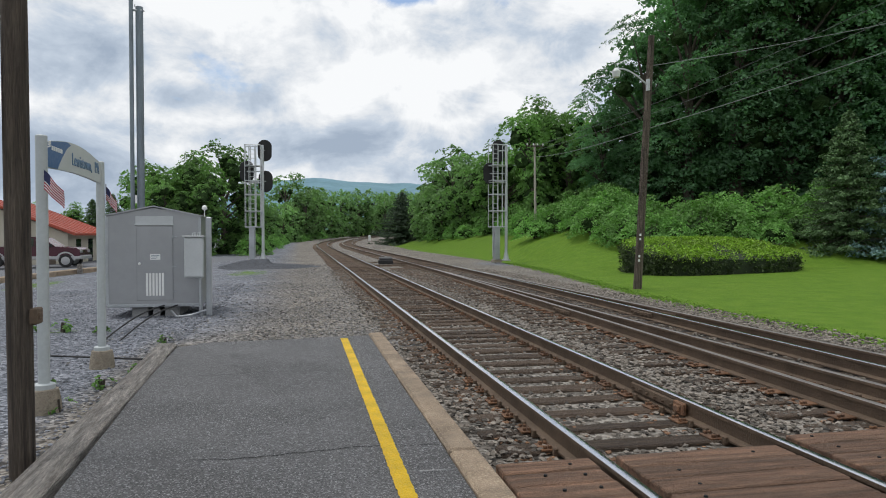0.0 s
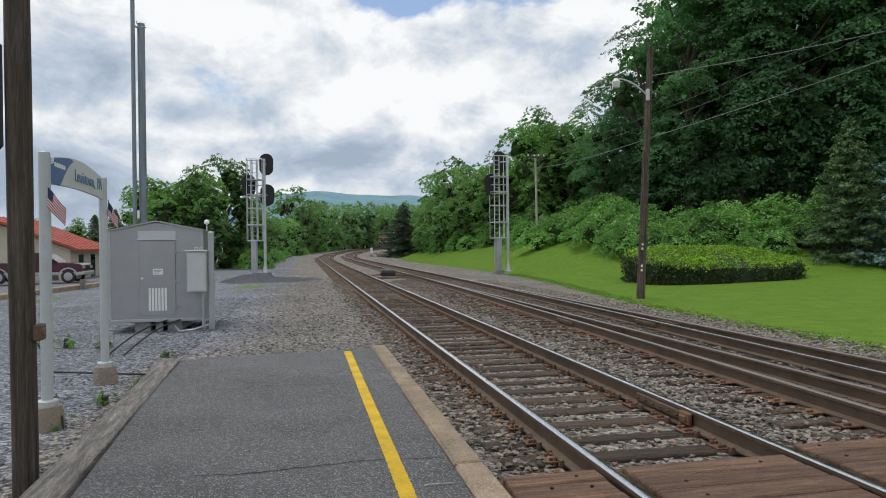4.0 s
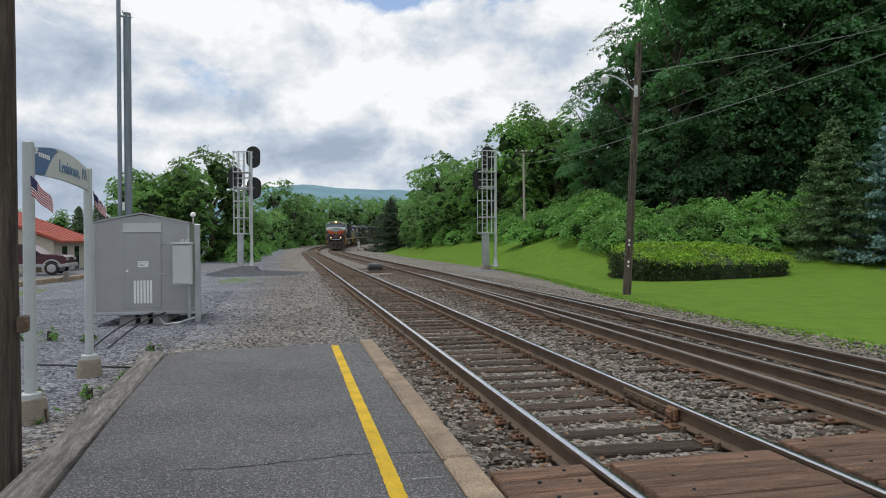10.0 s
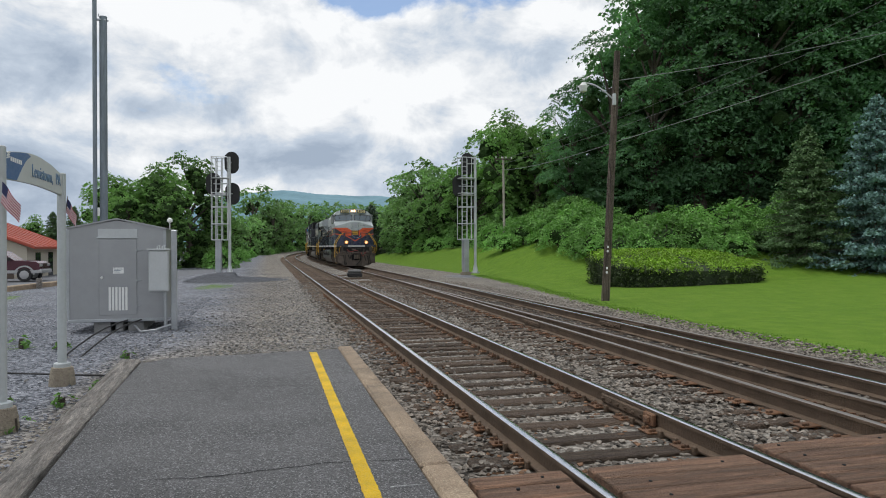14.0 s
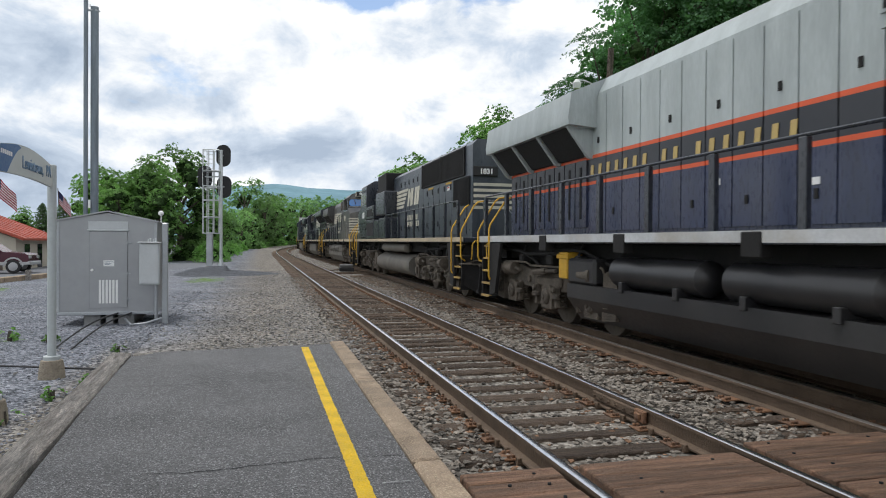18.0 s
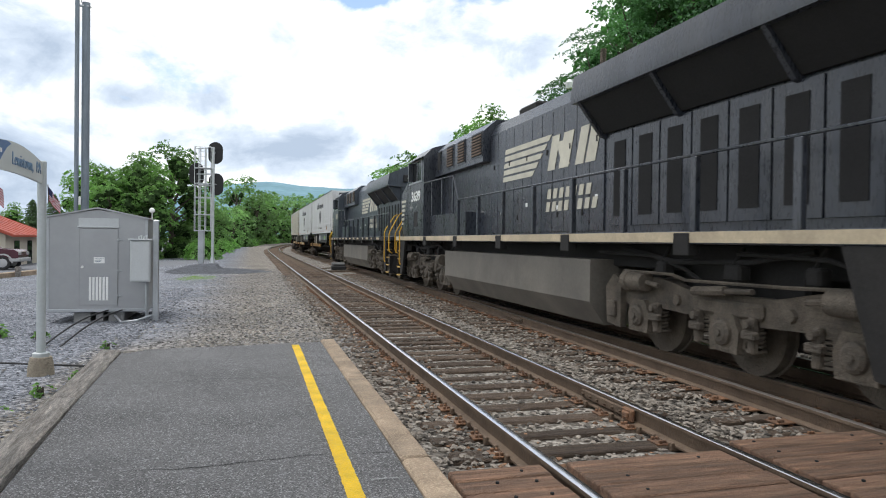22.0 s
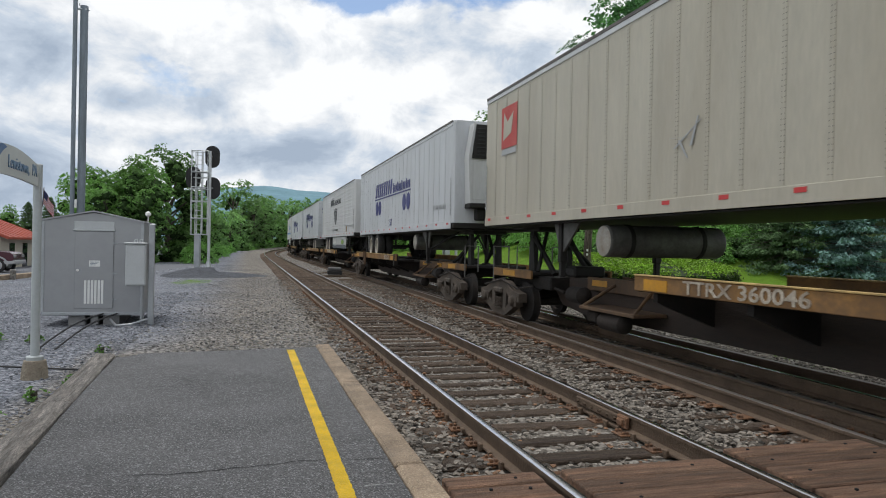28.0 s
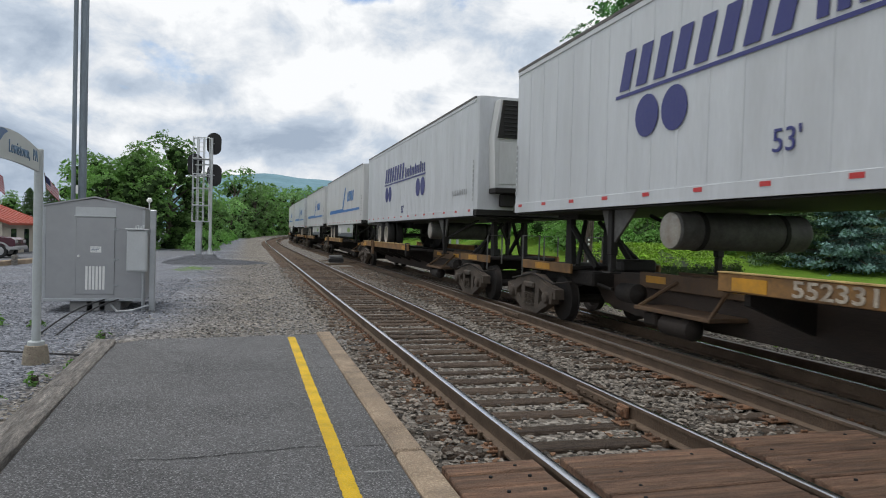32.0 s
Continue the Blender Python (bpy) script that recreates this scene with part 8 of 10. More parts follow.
    if tanks:
        for s in (-1, 1):
            for a, b in ((8.6, 10.9), (11.2, 13.6)):
                k = Kit()
                k.lathe([(0, 0.02), (0.03, 0.14), (0.12, 0.235), (b - a - 0.12, 0.235), (b - a - 0.03, 0.14), (b - a, 0.02)], (X(b), s * 1.2, 1.12), "x", 18)
                r = part("air_reservoir", k, tm, t)
                for d in (a + 0.5, b - 0.5):
                    k = Kit()
                    k.box(X(d) - 0.05, X(d) + 0.05, s * 1.2 - 0.26, s * 1.2 + 0.26, 0.82, 0.98, 0.01)
                    part("saddle", k, tm, r)
    for d in (3.75, L - 3.55):
        build_truck(t, X(d), loco_under)
    if heritage:
        for s in (-1, 1):
            k = Kit()
            k.box(X(15.5), X(15.15), min(s * 1.1, s * 1.36), max(s * 1.1, s * 1.36), 0.92, 1.4, 0.02)
            k.box(X(15.56), X(15.09), min(s * 1.08, s * 1.38), max(s * 1.08, s * 1.38), 1.28, 1.36, 0.01)
            part("gauge_box", k, rail_yellow, t, "bright yellow gauge box")
    # roof fittings
    k = Kit()
    k.box(X(cab[1] + 6.4), X(cab[1] + 5.3), -0.5, 0.5, 4.55, 4.76, 0.05)
    part("exhaust_stack", k, loco_under, t)
    k = Kit()
    for i in range(3):
        k.tube([(X(cab[1] + 0.9 + 0.12 * i), 0.1 * (i - 1), 4.72), (X(cab[1] + 0.4), 0.1 * (i - 1), 4.74)], [0.04, 0.07], 8)
    part("horn", k, loco_under, t)
    # end of the long hood
    k = Kit()
    k.banded(X(hood_to) - 0.03, X(hood_to), -0.93, 0.93, [(z0, z1, mats.index(m)) for z0, z1, m in levels])
    end = part("hood_end", k, mats, t)
    if not heritage:
        for i in range(6):
            z = 2.4 + i * 0.145
            k = Kit()
            k.box(X(hood_to) - 0.04, X(hood_to) - 0.031, -0.9, 0.9, z, z + 0.075)
            part("end_stripe", k, cream, end)
        lamp_pair(t, X(hood_to) - 0.04, -1, 3.6, False)
        number_board(t, X(max(wing[1], hood_to + 0.04)) - 0.03, -1, -0.55, 4.02, number, False)
        number_board(t, X(max(wing[1], hood_to + 0.04)) - 0.03, -1, 0.55, 4.02, number, False)
        side_text(number, 0.43, white_num if style == "black" else cream, t, X(cab[1] - (0.41 if style == "black" else 0.3)), 2.86, 1.524, 1.45 if style == "black" else 1.0, bold=0.012)
        if style == "black":
            flank(t, "cab_grille", [(X(cab[1] - 0.75), 2.02), (X(cab[1] - 1.25), 2.02), (X(cab[1] - 1.25), 2.5), (X(cab[1] - 0.75), 2.5)], grille_black, 1.522, 0.012)
        for w, dx in ((0.14, 0.5), (0.42, 1.15)):
            flank(t, "small_bar", slant(X(cab[1] - 0.3 - dx), 2.64, w, 0.06, 0.2), pale_bar, 1.522)
        if tanks:
            for dx in (0.42, 0.68):
                flank(t, "paint_patch", [(X(nose + dx + 0.25), 1.76), (X(nose + dx), 1.76), (X(nose + dx), 2.03), (X(nose + dx + 0.25), 2.03)], step_yellow, 1.522)
            flank(t, "dusty_panel", [(X(cab[1] - 0.1), 1.78), (X(nose + 0.95), 1.78), (X(nose + 0.95), 2.36), (X(cab[1] - 0.1), 2.36)], tank_dirt, 1.521)
        speed_stripes(t, herald, 0.977, cream, reverse)
        flank(t, "cab_seam", [(X(cab[1] - 0.1), 2.42), (X(nose + 0.4), 2.42), (X(nose + 0.4), 2.435), (X(cab[1] - 0.1), 2.435)], loco_under, 1.52)
        for d in (nose + 0.35, nose + 0.8, nose + 1.35, nose + 1.9):
            flank(t, "cab_rib", [(X(d) - 0.006, 1.74), (X(d) + 0.006, 1.74), (X(d) + 0.006, 2.42), (X(d) - 0.006, 2.42)], loco_under, 1.52)
    else:
        side_text(number, 0.34, gold, t, X(cab[1] - 0.45), 2.74, 1.524, 1.0, bold=0.008)
        at = X(wing[0] + 0.2)
        for count in (7, 2, 7):
            for i in range(count):
                flank(t, "name_bar", slant(at, 2.77, 0.1, 0.17, 0.1), gold, 0.978)
                at += 0.285
            at += 0.24
        k = Kit()
        k.box(X(nose + 0.85), X(nose + 0.5), -1.535, -1.523, 1.85, 2.1)
        part("notice", k, cream, t)
    MOVERS.append((t, u_mid, reverse))
    return t


def emd_locomotive(number, L, u_mid, reverse, label):
    """A six-axle road diesel with a tapered cab, boxed lockers, flush radiators and a rounded tank."""
    t = thing("locomotive", label, "locomotive", "locomotives of the train")
    X = lambda d: L / 2 - d
    k = Kit()
    k.box(X(L), X(0), -1.0, 1.0, 1.2, 1.56, 0.02)
    part("underframe", k, loco_under, t)
    k = Kit()
    k.box(X(L), X(0), -1.53, 1.53, 1.56, 1.70, 0.012)
    part("walkway", k, loco_black, t)
    for s in (-1, 1):
        k = Kit()
        k.box(X(L) + 0.05, X(0) - 0.05, min(s * 1.532, s * 1.545), max(s * 1.532, s * 1.545), 1.58, 1.70)
        part("sill_stripe", k, tan_sill, t)
    # cab and nose
    k = Kit()
    k.prism([(X(4.05), 1.7), (X(0.95), 1.7), (X(1.05), 3.0), (X(2.0), 3.35), (X(2.3), 4.15), (X(2.4), 4.35), (X(4.05), 4.35)], "y", -1.5, 1.5)
    k.prism([(-1.5, 4.35), (1.5, 4.35), (1.1, 4.6), (-1.1, 4.6)], "x", X(4.05), X(2.4))
    cabin = part("cab", k, loco_black, t)
    for s in (-1, 1):
        for a, b in ((2.25, 2.6), (2.75, 3.3), (3.38, 3.95)):
            k = Kit()
            k.box(X(b) - 0.03, X(a) + 0.03, min(s * 1.501, s * 1.515), max(s * 1.501, s * 1.515), 3.36, 4.02, 0.005)
            fr = part("window_frame", k, galvanised, cabin)
            k = Kit()
            k.box(X(b), X(a), min(s * 1.51, s * 1.521), max(s * 1.51, s * 1.521), 3.42, 3.96)
            part("window_pane", k, cab_glass, fr)
        for i in range(5):
            k = Kit()
            z = 2.05 + i * 0.165
            k.prism([(X(1.65 - 0.08 * i), z), (X(0.97 + 0.01 * i), z), (X(0.98 + 0.01 * i), z + 0.085), (X(1.62 - 0.08 * i), z + 0.085)], "y", min(s * 1.501, s * 1.51), max(s * 1.501, s * 1.51))
            part("nose_stripe", k, cream, cabin)
        for i in range(5):
            k = Kit()
            k.box(X(3.5), X(3.05), min(s * 1.501, s * 1.52), max(s * 1.501, s * 1.52), 1.93 + 0.065 * i, 1.965 + 0.065 * i, 0.006)
            part("louvre", k, loco_black, cabin)
        k = Kit()
        k.prism([(s * 1.4, 4.2), (s * 1.58, 4.13), (s * 1.58, 4.15), (s * 1.4, 4.24)], "x", X(4.0), X(2.2))
        part("sun_visor", k, galvanised, cabin)
        # lockers beside the hood
        for a, b, z0, z1 in ((4.15, 6.4, 1.72, 2.62), (4.15, 6.4, 2.66, 3.28), (6.55, 7.8, 1.72, 2.55), (7.85, 9.5, 1.72, 2.6), (7.0, 9.3, 2.75, 3.75)):
            k = Kit()
            k.box(X(b), X(a), min(s * 0.9, s * 1.52), max(s * 0.9, s * 1.52), z0, z1, 0.03)
            lk = part("locker", k, loco_black, t)
            k = Kit()
            k.box(X(b) + 0.12, X(a) - 0.12, min(s * 1.521, s * 1.532), max(s * 1.521, s * 1.532), z0 + 0.12, z1 - 0.15, 0.004)
            part("locker_panel", k, grille_black if a < 5 else loco_black, lk)
            for i in range(2):
                k = Kit()
                x = X(a + 0.2 + i * (b - a - 0.5))
                for q in range(3):
                    k.box(x - 0.25, x, min(s * 1.533, s * 1.55), max(s * 1.533, s * 1.55), z0 + 0.25 + q * 0.07, z0 + 0.285 + q * 0.07, 0.005)
                part("locker_louvre", k, loco_black, lk)
    k = Kit()
    k.box(X(7.0), X(4.05), -1.0, 1.0, 1.7, 4.2, 0.03)
    part("hood_forward", k, loco_black, t)
    for s in (-1, 1):
        # solid dark slab laid on the hood as the shade of an opening
        k = Kit()
        k.box(X(6.3), X(4.3), min(s * 1.0, s * 1.03), max(s * 1.0, s * 1.03), 3.2, 4.1, 0.01)
        part("dark_opening", k, dark_void, t)
    k = Kit()
    k.box(X(8.5), X(6.3), -1.3, 1.3, 3.72, 4.6, 0.03)
    part("brake_grid_housing", k, grille_black, t)
    # main hood
    k = Kit()
    k.prism([(-0.95, 1.7), (-0.95, 4.3), (-0.8, 4.45), (0.8, 4.45), (0.95, 4.3), (0.95, 1.7)], "x", X(L - 1.1), X(7.0))
    hood = part("hood", k, faded_black, t)
    for s in (-1, 1):
        for i in range(13):
            a = 9.6 + i * 0.77
            k = Kit()
            k.box(X(a + 0.75), X(a), min(s * 0.95, s * 0.972), max(s * 0.95, s * 0.972), 1.8, 3.45 if a > 13.8 else 4.1, 0.006)
            dr = part("hood_door", k, faded_black, hood)
            for z in (2.1, 3.2 if a > 13.8 else 3.85):
                k = Kit()
                k.box(X(a + 0.62) - 0.035, X(a + 0.62) + 0.035, min(s * 0.973, s * 0.99), max(s * 0.973, s * 0.99), z, z + 0.12, 0.004)
                k.box(X(a + 0.62) - 0.055, X(a + 0.62) + 0.055, min(s * 0.973, s * 0.978), max(s * 0.973, s * 0.978), z - 0.03, z + 0.15)
                part("latch", k, dark_void, dr)
            for z in (1.98, 2.78):
                k = Kit()
                k.box(X(a + 0.02) - 0.016, X(a + 0.02) + 0.016, min(s * 0.973, s * 0.984), max(s * 0.973, s * 0.984), z, z + 0.16, 0.003)
                part("hinge", k, dark_void, dr)
            if i in (7, 10):
                k = Kit()
                k.box(X(a + 0.72), X(a + 0.06), min(s * 0.973, s * 0.985), max(s * 0.973, s * 0.985), 3.37, 3.43, 0.004)
                part("warning_strip", k, rail_yellow, dr, "yellow strip along the top of the door")
            if i == 10:
                k = Kit()
                k.box(X(a + 0.5), X(a + 0.22), min(s * 0.973, s * 0.978), max(s * 0.973, s * 0.978), 3.18, 3.3)
                part("notice", k, white_num, dr, "small white and red notice")
                k = Kit()
                k.box(X(a + 0.48), X(a + 0.24), min(s * 0.9785, s * 0.982), max(s * 0.9785, s * 0.982), 3.25, 3.28)
                part("notice_band", k, reflector_sign, dr)
        k = Kit()
        k.box(X(19.9), X(18.25), min(s * 0.973, s * 0.985), max(s * 0.973, s * 0.985), 2.62, 3.44, 0.004)
        lg = part("side_grille", k, dark_void, hood, "dark ribbed intake grille")
        k = Kit()
        for n in range(17):
            d = 18.3 + n * 0.097
            k.box(X(d) - 0.012, X(d) + 0.012, min(s * 0.985, s * 0.998), max(s * 0.985, s * 0.998), 2.65, 3.41)
        tagged(part("grille_bars", k, grille_black, lg), kind="stuff")
        k = Kit()
        k.prism([(s * 0.9, 3.46), (s * 1.0, 3.5), (s * 1.0, 4.3), (s * 0.9, 4.36)], "x", X(19.4), X(14.1))
        rd = part("radiator", k, dark_void, t)
        k = Kit()
        for i in range(50):
            d = 14.2 + i * 0.104
            k.box(X(d) - 0.012, X(d) + 0.012, min(s * 0.995, s * 1.012), max(s * 0.995, s * 1.012), 3.53, 4.27)
        tagged(part("radiator_core", k, loco_under, rd), kind="stuff")
        for i in range(2):
            k = Kit()
            d = 14.15 + i * 2.65
            k.box(X(d) - 0.04, X(d) + 0.04, min(s * 0.98, s * 1.02), max(s * 0.98, s * 1.02), 3.48, 4.32, 0.01)
            part("radiator_rib", k, grille_black, rd)
        handrail(t, [X(9.6 + (L - 10.2) * i / 8) for i in range(9)], 1.7, 2.68, 1.5, s, loco_black, loco_black)
        k = Kit()
        k.tube([(X(9.6), s * 1.5, 2.68), (X(9.2), s * 1.5, 3.4), (X(6.6), s * 1.5, 3.5)], 0.021, 7)
        part("handrail", k, loco_black, t)
    k = Kit()
    k.box(X(13.2), X(11.9), -0.45, 0.45, 4.44, 4.66, 0.05)
    part("exhaust_stack", k, loco_under, t)
    for i in range(3):
        k = Kit()
        k.lathe([(0, 0.62), (0.12, 0.62), (0.16, 0.55)], (X(15.2 + 1.6 * i), 0, 4.43), "z", 16)
        part("radiator_fan", k, loco_under, t)
    # end of the long hood
    e = X(L - 1.1)
    for i in range(5):
        k = Kit()
        z = 2.5 + i * 0.16
        k.box(e - 0.012, e - 0.002, -0.92, 0.92, z, z + 0.085)
        part("end_stripe", k, cream, hood)
    lamp_pair(t, e - 0.01, -1, 4.0, False)
    for y in (-0.58, 0.58):
        number_board(t, e - 0.02, -1, y, 3.55, number, False)
    end_steps(t, X(0), 1, loco_under, tan_sill)
    end_steps(t, X(L), -1, loco_under, tan_sill)
    # tank and trucks
    k = Kit()
    outl = []
    for i in range(28):
        a = 2 * math.pi * i / 28
        c, q = math.cos(a), math.sin(a)
        outl.append((1.36 * math.copysign(abs(c) ** 0.6, c), 0.68 + 0.45 * math.copysign(abs(q) ** 0.75, q)))
    k.prism(outl, "x", X(13.6), X(6.5))
    part("fuel_tank", k, tank_dirt, t)
    for s in (-1, 1):
        k = Kit()
        k.lathe([(0, 0.02), (0.03, 0.1), (0.1, 0.17), (4.9, 0.17), (4.97, 0.1), (5.0, 0.02)], (X(12.8), s * 1.2, 1.33), "x", 16)
        part("air_reservoir", k, tank_dirt, t)
    for d in (3.6, L - 3.9):
        build_truck(t, X(d), loco_under, "emd")
    side_text(number, 0.42, white_num, t, X(3.38), 2.76, 1.502, 0.95, bold=0.016)
    flank(t, "small_bar", [(X(3.92), 2.6), (X(3.5), 2.6), (X(3.5), 2.65), (X(3.92), 2.65)], pale_bar, 1.502)
    flank(t, "cab_seam", [(X(4.05), 2.52), (X(1.15), 2.44), (X(1.15), 2.452), (X(4.05), 2.532)], loco_under, 1.501)
    for a, z0, b, z1 in ((3.98, 1.76, 3.98, 2.5), (2.72, 2.3, 2.55, 2.46), (2.72, 2.3, 2.3, 1.76)):
        flank(t, "panel_seam", [(X(a) - 0.007, z0), (X(a) + 0.007, z0), (X(b) + 0.007, z1), (X(b) - 0.007, z1)], loco_under, 1.501)
    flank(t, "panel_seam", [(X(3.98), 2.292), (X(2.72), 2.292), (X(2.72), 2.305), (X(3.98), 2.305)], loco_under, 1.501)
    for d, z in ((3.85, 2.15), (2.95, 2.15), (3.4, 2.47), (1.9, 2.15)):
        flank(t, "latch", [(X(d) - 0.04, z), (X(d) + 0.04, z), (X(d) + 0.04, z + 0.09), (X(d) - 0.04, z + 0.09)], loco_under, 1.501, 0.02)
    flank(t, "kick_rail", [(X(3.6), 1.74), (X(2.6), 1.74), (X(2.65), 1.79), (X(3.55), 1.79)], loco_under, 1.501, 0.05)
    speed_stripes(t, 1.64, 0.974, cream, reverse)
    MOVERS.append((t, u_mid, reverse))


ge_locomotive("8101", 19.8, 12.5, False, "heritage", "grey and navy diesel locomotive with orange stripes leading the train", nose=0.95, cab=(2.5, 4.35), hump=8.05, wing=(14.8, 19.3), lit=True)
emd_locomotive("1831", 21.2, 34.25, True, "black diesel locomotive with cream stripes running cab last")
ge_locomotive("9801", 20.3, 55.85, False, "dusty", "dusty black diesel locomotive with cream nose stripes", nose=1.2, cab=(2.75, 4.7), hump=8.6, wing=(15.7, 19.7), herald=-5.19)
ge_locomotive("3639", 21.6, 78.2, True, "black", "clean black diesel locomotive with wide radiators running cab last", nose=0.8, cab=(2.2, 4.2), hump=7.9, wing=(14.4, 21.2), tanks=False, herald=1.0, eaves=(3.88, 4.34))
ge_locomotive("9657", 21.1, 100.5, True, "dusty", "dusty black diesel locomotive at the end of the locomotives", nose=1.0, cab=(2.45, 4.3), hump=7.5, wing=(15.0, 20.4), tanks=False, herald=0.12, patches=True, eaves=(3.72, 4.2))


# ---- trailers on spine cars ----
trailer_white = mat("trailer_white_paint", (0.56, 0.57, 0.575), 0.45, 0, 0.07, 1.2, 15, 0.01, (0.43, 0.42, 0.40), 0.5, stretch=(1.4, 1.4, 0.3))
trailer_cool = mat("trailer_cool_white", (0.53, 0.55, 0.575), 0.45, 0, 0.07, 1.2, 15, 0.01, (0.40, 0.41, 0.42), 0.5, stretch=(1.4, 1.4, 0.3))
trailer_beige = mat("trailer_beige_paint", (0.43, 0.402, 0.33), 0.55, 0, 0.1, 1.2, 15, 0.01, (0.31, 0.27, 0.205), 0.5, stretch=(1.4, 1.4, 0.3))
trailer_trim = mat("trailer_rail_aluminium", (0.50, 0.51, 0.52), 0.45, 0.4, 0.1, 2, 25, 0.02)
roof_edge = mat("weathered_roof_edge", (0.10, 0.095, 0.09), 0.7, 0.2, 0.3, 2, 25, 0.04, (0.22, 0.2, 0.18), 0.6)
reflector_red = mat("reflector_red", (0.5, 0.03, 0.03), 0.4, 0, 0.05, 2, 20, 0)
deep_blue = mat("livery_blue", (0.03, 0.035, 0.17), 0.5, 0, 0.05, 2, 20, 0)
sky_blue = mat("livery_bright_blue", (0.04, 0.17, 0.45), 0.5, 0, 0.05, 2, 20, 0)
ink = mat("livery_charcoal", (0.035, 0.036, 0.04), 0.5, 0, 0.1, 2, 20, 0)
pale_ink = mat("livery_grey", (0.35, 0.36, 0.37), 0.5, 0, 0.1, 2, 20, 0)
skirt_slate = mat("skirt_slate", (0.085, 0.095, 0.115), 0.5, 0, 0.1, 1, 20, 0.01)
tyre_black = mat("tyre_rubber", (0.022, 0.021, 0.021), 0.85, 0, 0.15, 3, 30, 0.1)
rim_white = mat("rim_dirty_white", (0.37, 0.35, 0.31), 0.6, 0.1, 0.2, 4, 30, 0.05, (0.2, 0.13, 0.08), 0.6)
spine_orange = mat("spine_car_yellow", (0.24, 0.125, 0.038), 0.75, 0, 0.3, 1.6, 25, 0.06, (0.085, 0.055, 0.038), 0.9)
num_worn = mat("worn_white_lettering", (0.42, 0.37, 0.30), 0.75, 0, 0.25, 6, 30, 0, (0.13, 0.085, 0.05), 0.85)
lip_yellow = mat("worn_pale_yellow_edge", (0.44, 0.31, 0.12), 0.75, 0, 0.25, 3, 25, 0.05, (0.16, 0.09, 0.045), 0.7)
spine_bright = mat("reflective_yellow_patch", (0.52, 0.25, 0.015), 0.55, 0, 0.15, 3, 25, 0, (0.25, 0.14, 0.04), 0.6)
spine_dirt = mat("spine_car_grime", (0.014, 0.012, 0.011), 0.9, 0.1, 0.3, 1.5, 25, 0.15, (0.045, 0.03, 0.021), 0.5)
spine_frame_dirt = mat("spine_truck_grime", (0.078, 0.06, 0.046), 0.85, 0.1, 0.3, 3, 30, 0.2, (0.035, 0.034, 0.03), 0.7)
tank_grey = mat("dirty_tank_grey", (0.13, 0.128, 0.122), 0.6, 0.2, 0.3, 2, 25, 0.08, (0.03, 0.027, 0.025), 0.7)
rod_steel = mat("dull_rod_steel", (0.15, 0.15, 0.15), 0.5, 0.4, 0.15, 3, 30, 0.02)
spine_brown = mat("rusty_brown_sill", (0.12, 0.07, 0.036), 0.8, 0, 0.3, 1.8, 25, 0.06, (0.06, 0.04, 0.03), 0.8)
beam_brown = mat("grimy_beam_brown", (0.032, 0.024, 0.02), 0.85, 0.1, 0.4, 1.0, 20, 0.12, (0.07, 0.043, 0.03), 0.6, stretch=(0.5, 1, 2))
dark_steel = mat("dark_steel", (0.02, 0.0185, 0.0175), 0.75, 0.2, 0.2, 2, 25, 0.04)
flap_grey = mat("mud_flap_grey", (0.14, 0.14, 0.13), 0.8, 0, 0.2, 2, 20, 0.02)
TL, TB, TT, TW = 16.0, 2.07, 5.03, 1.295


def tandem_wheel():
    k = Kit()
    k.lathe([(0.06, 0.34), (-0.135, 0.352), (-0.145, 0.38), (-0.152, 0.45), (-0.13, 0.49), (-0.1, 0.505), (0.1, 0.505), (0.13, 0.49), (0.152, 0.45), (0.145, 0.38), (0.135, 0.352), (0.08, 0.32)], (0, 0, 0), "y", 32)
    return k


def wheel_rim(mi=0):
    k = Kit()
    k.lathe([(0.05, 0.33), (-0.13, 0.354), (-0.148, 0.34), (-0.14, 0.315), (0.02, 0.285), (0.035, 0.15), (-0.06, 0.12), (-0.1, 0.11), (-0.112, 0.05), (-0.115, 0.002)], (0, 0, 0), "y", 28)
    for i in range(8):
        a = 2 * math.pi * i / 8
        n0 = len(k.f)
        k.lathe([(0.018, 0.036), (0.024, 0.036)], (0.215 * math.cos(a), 0, 0.215 * math.sin(a)), "y", 10)
        k.m[n0:] = [1] * (len(k.f) - n0)
    return k


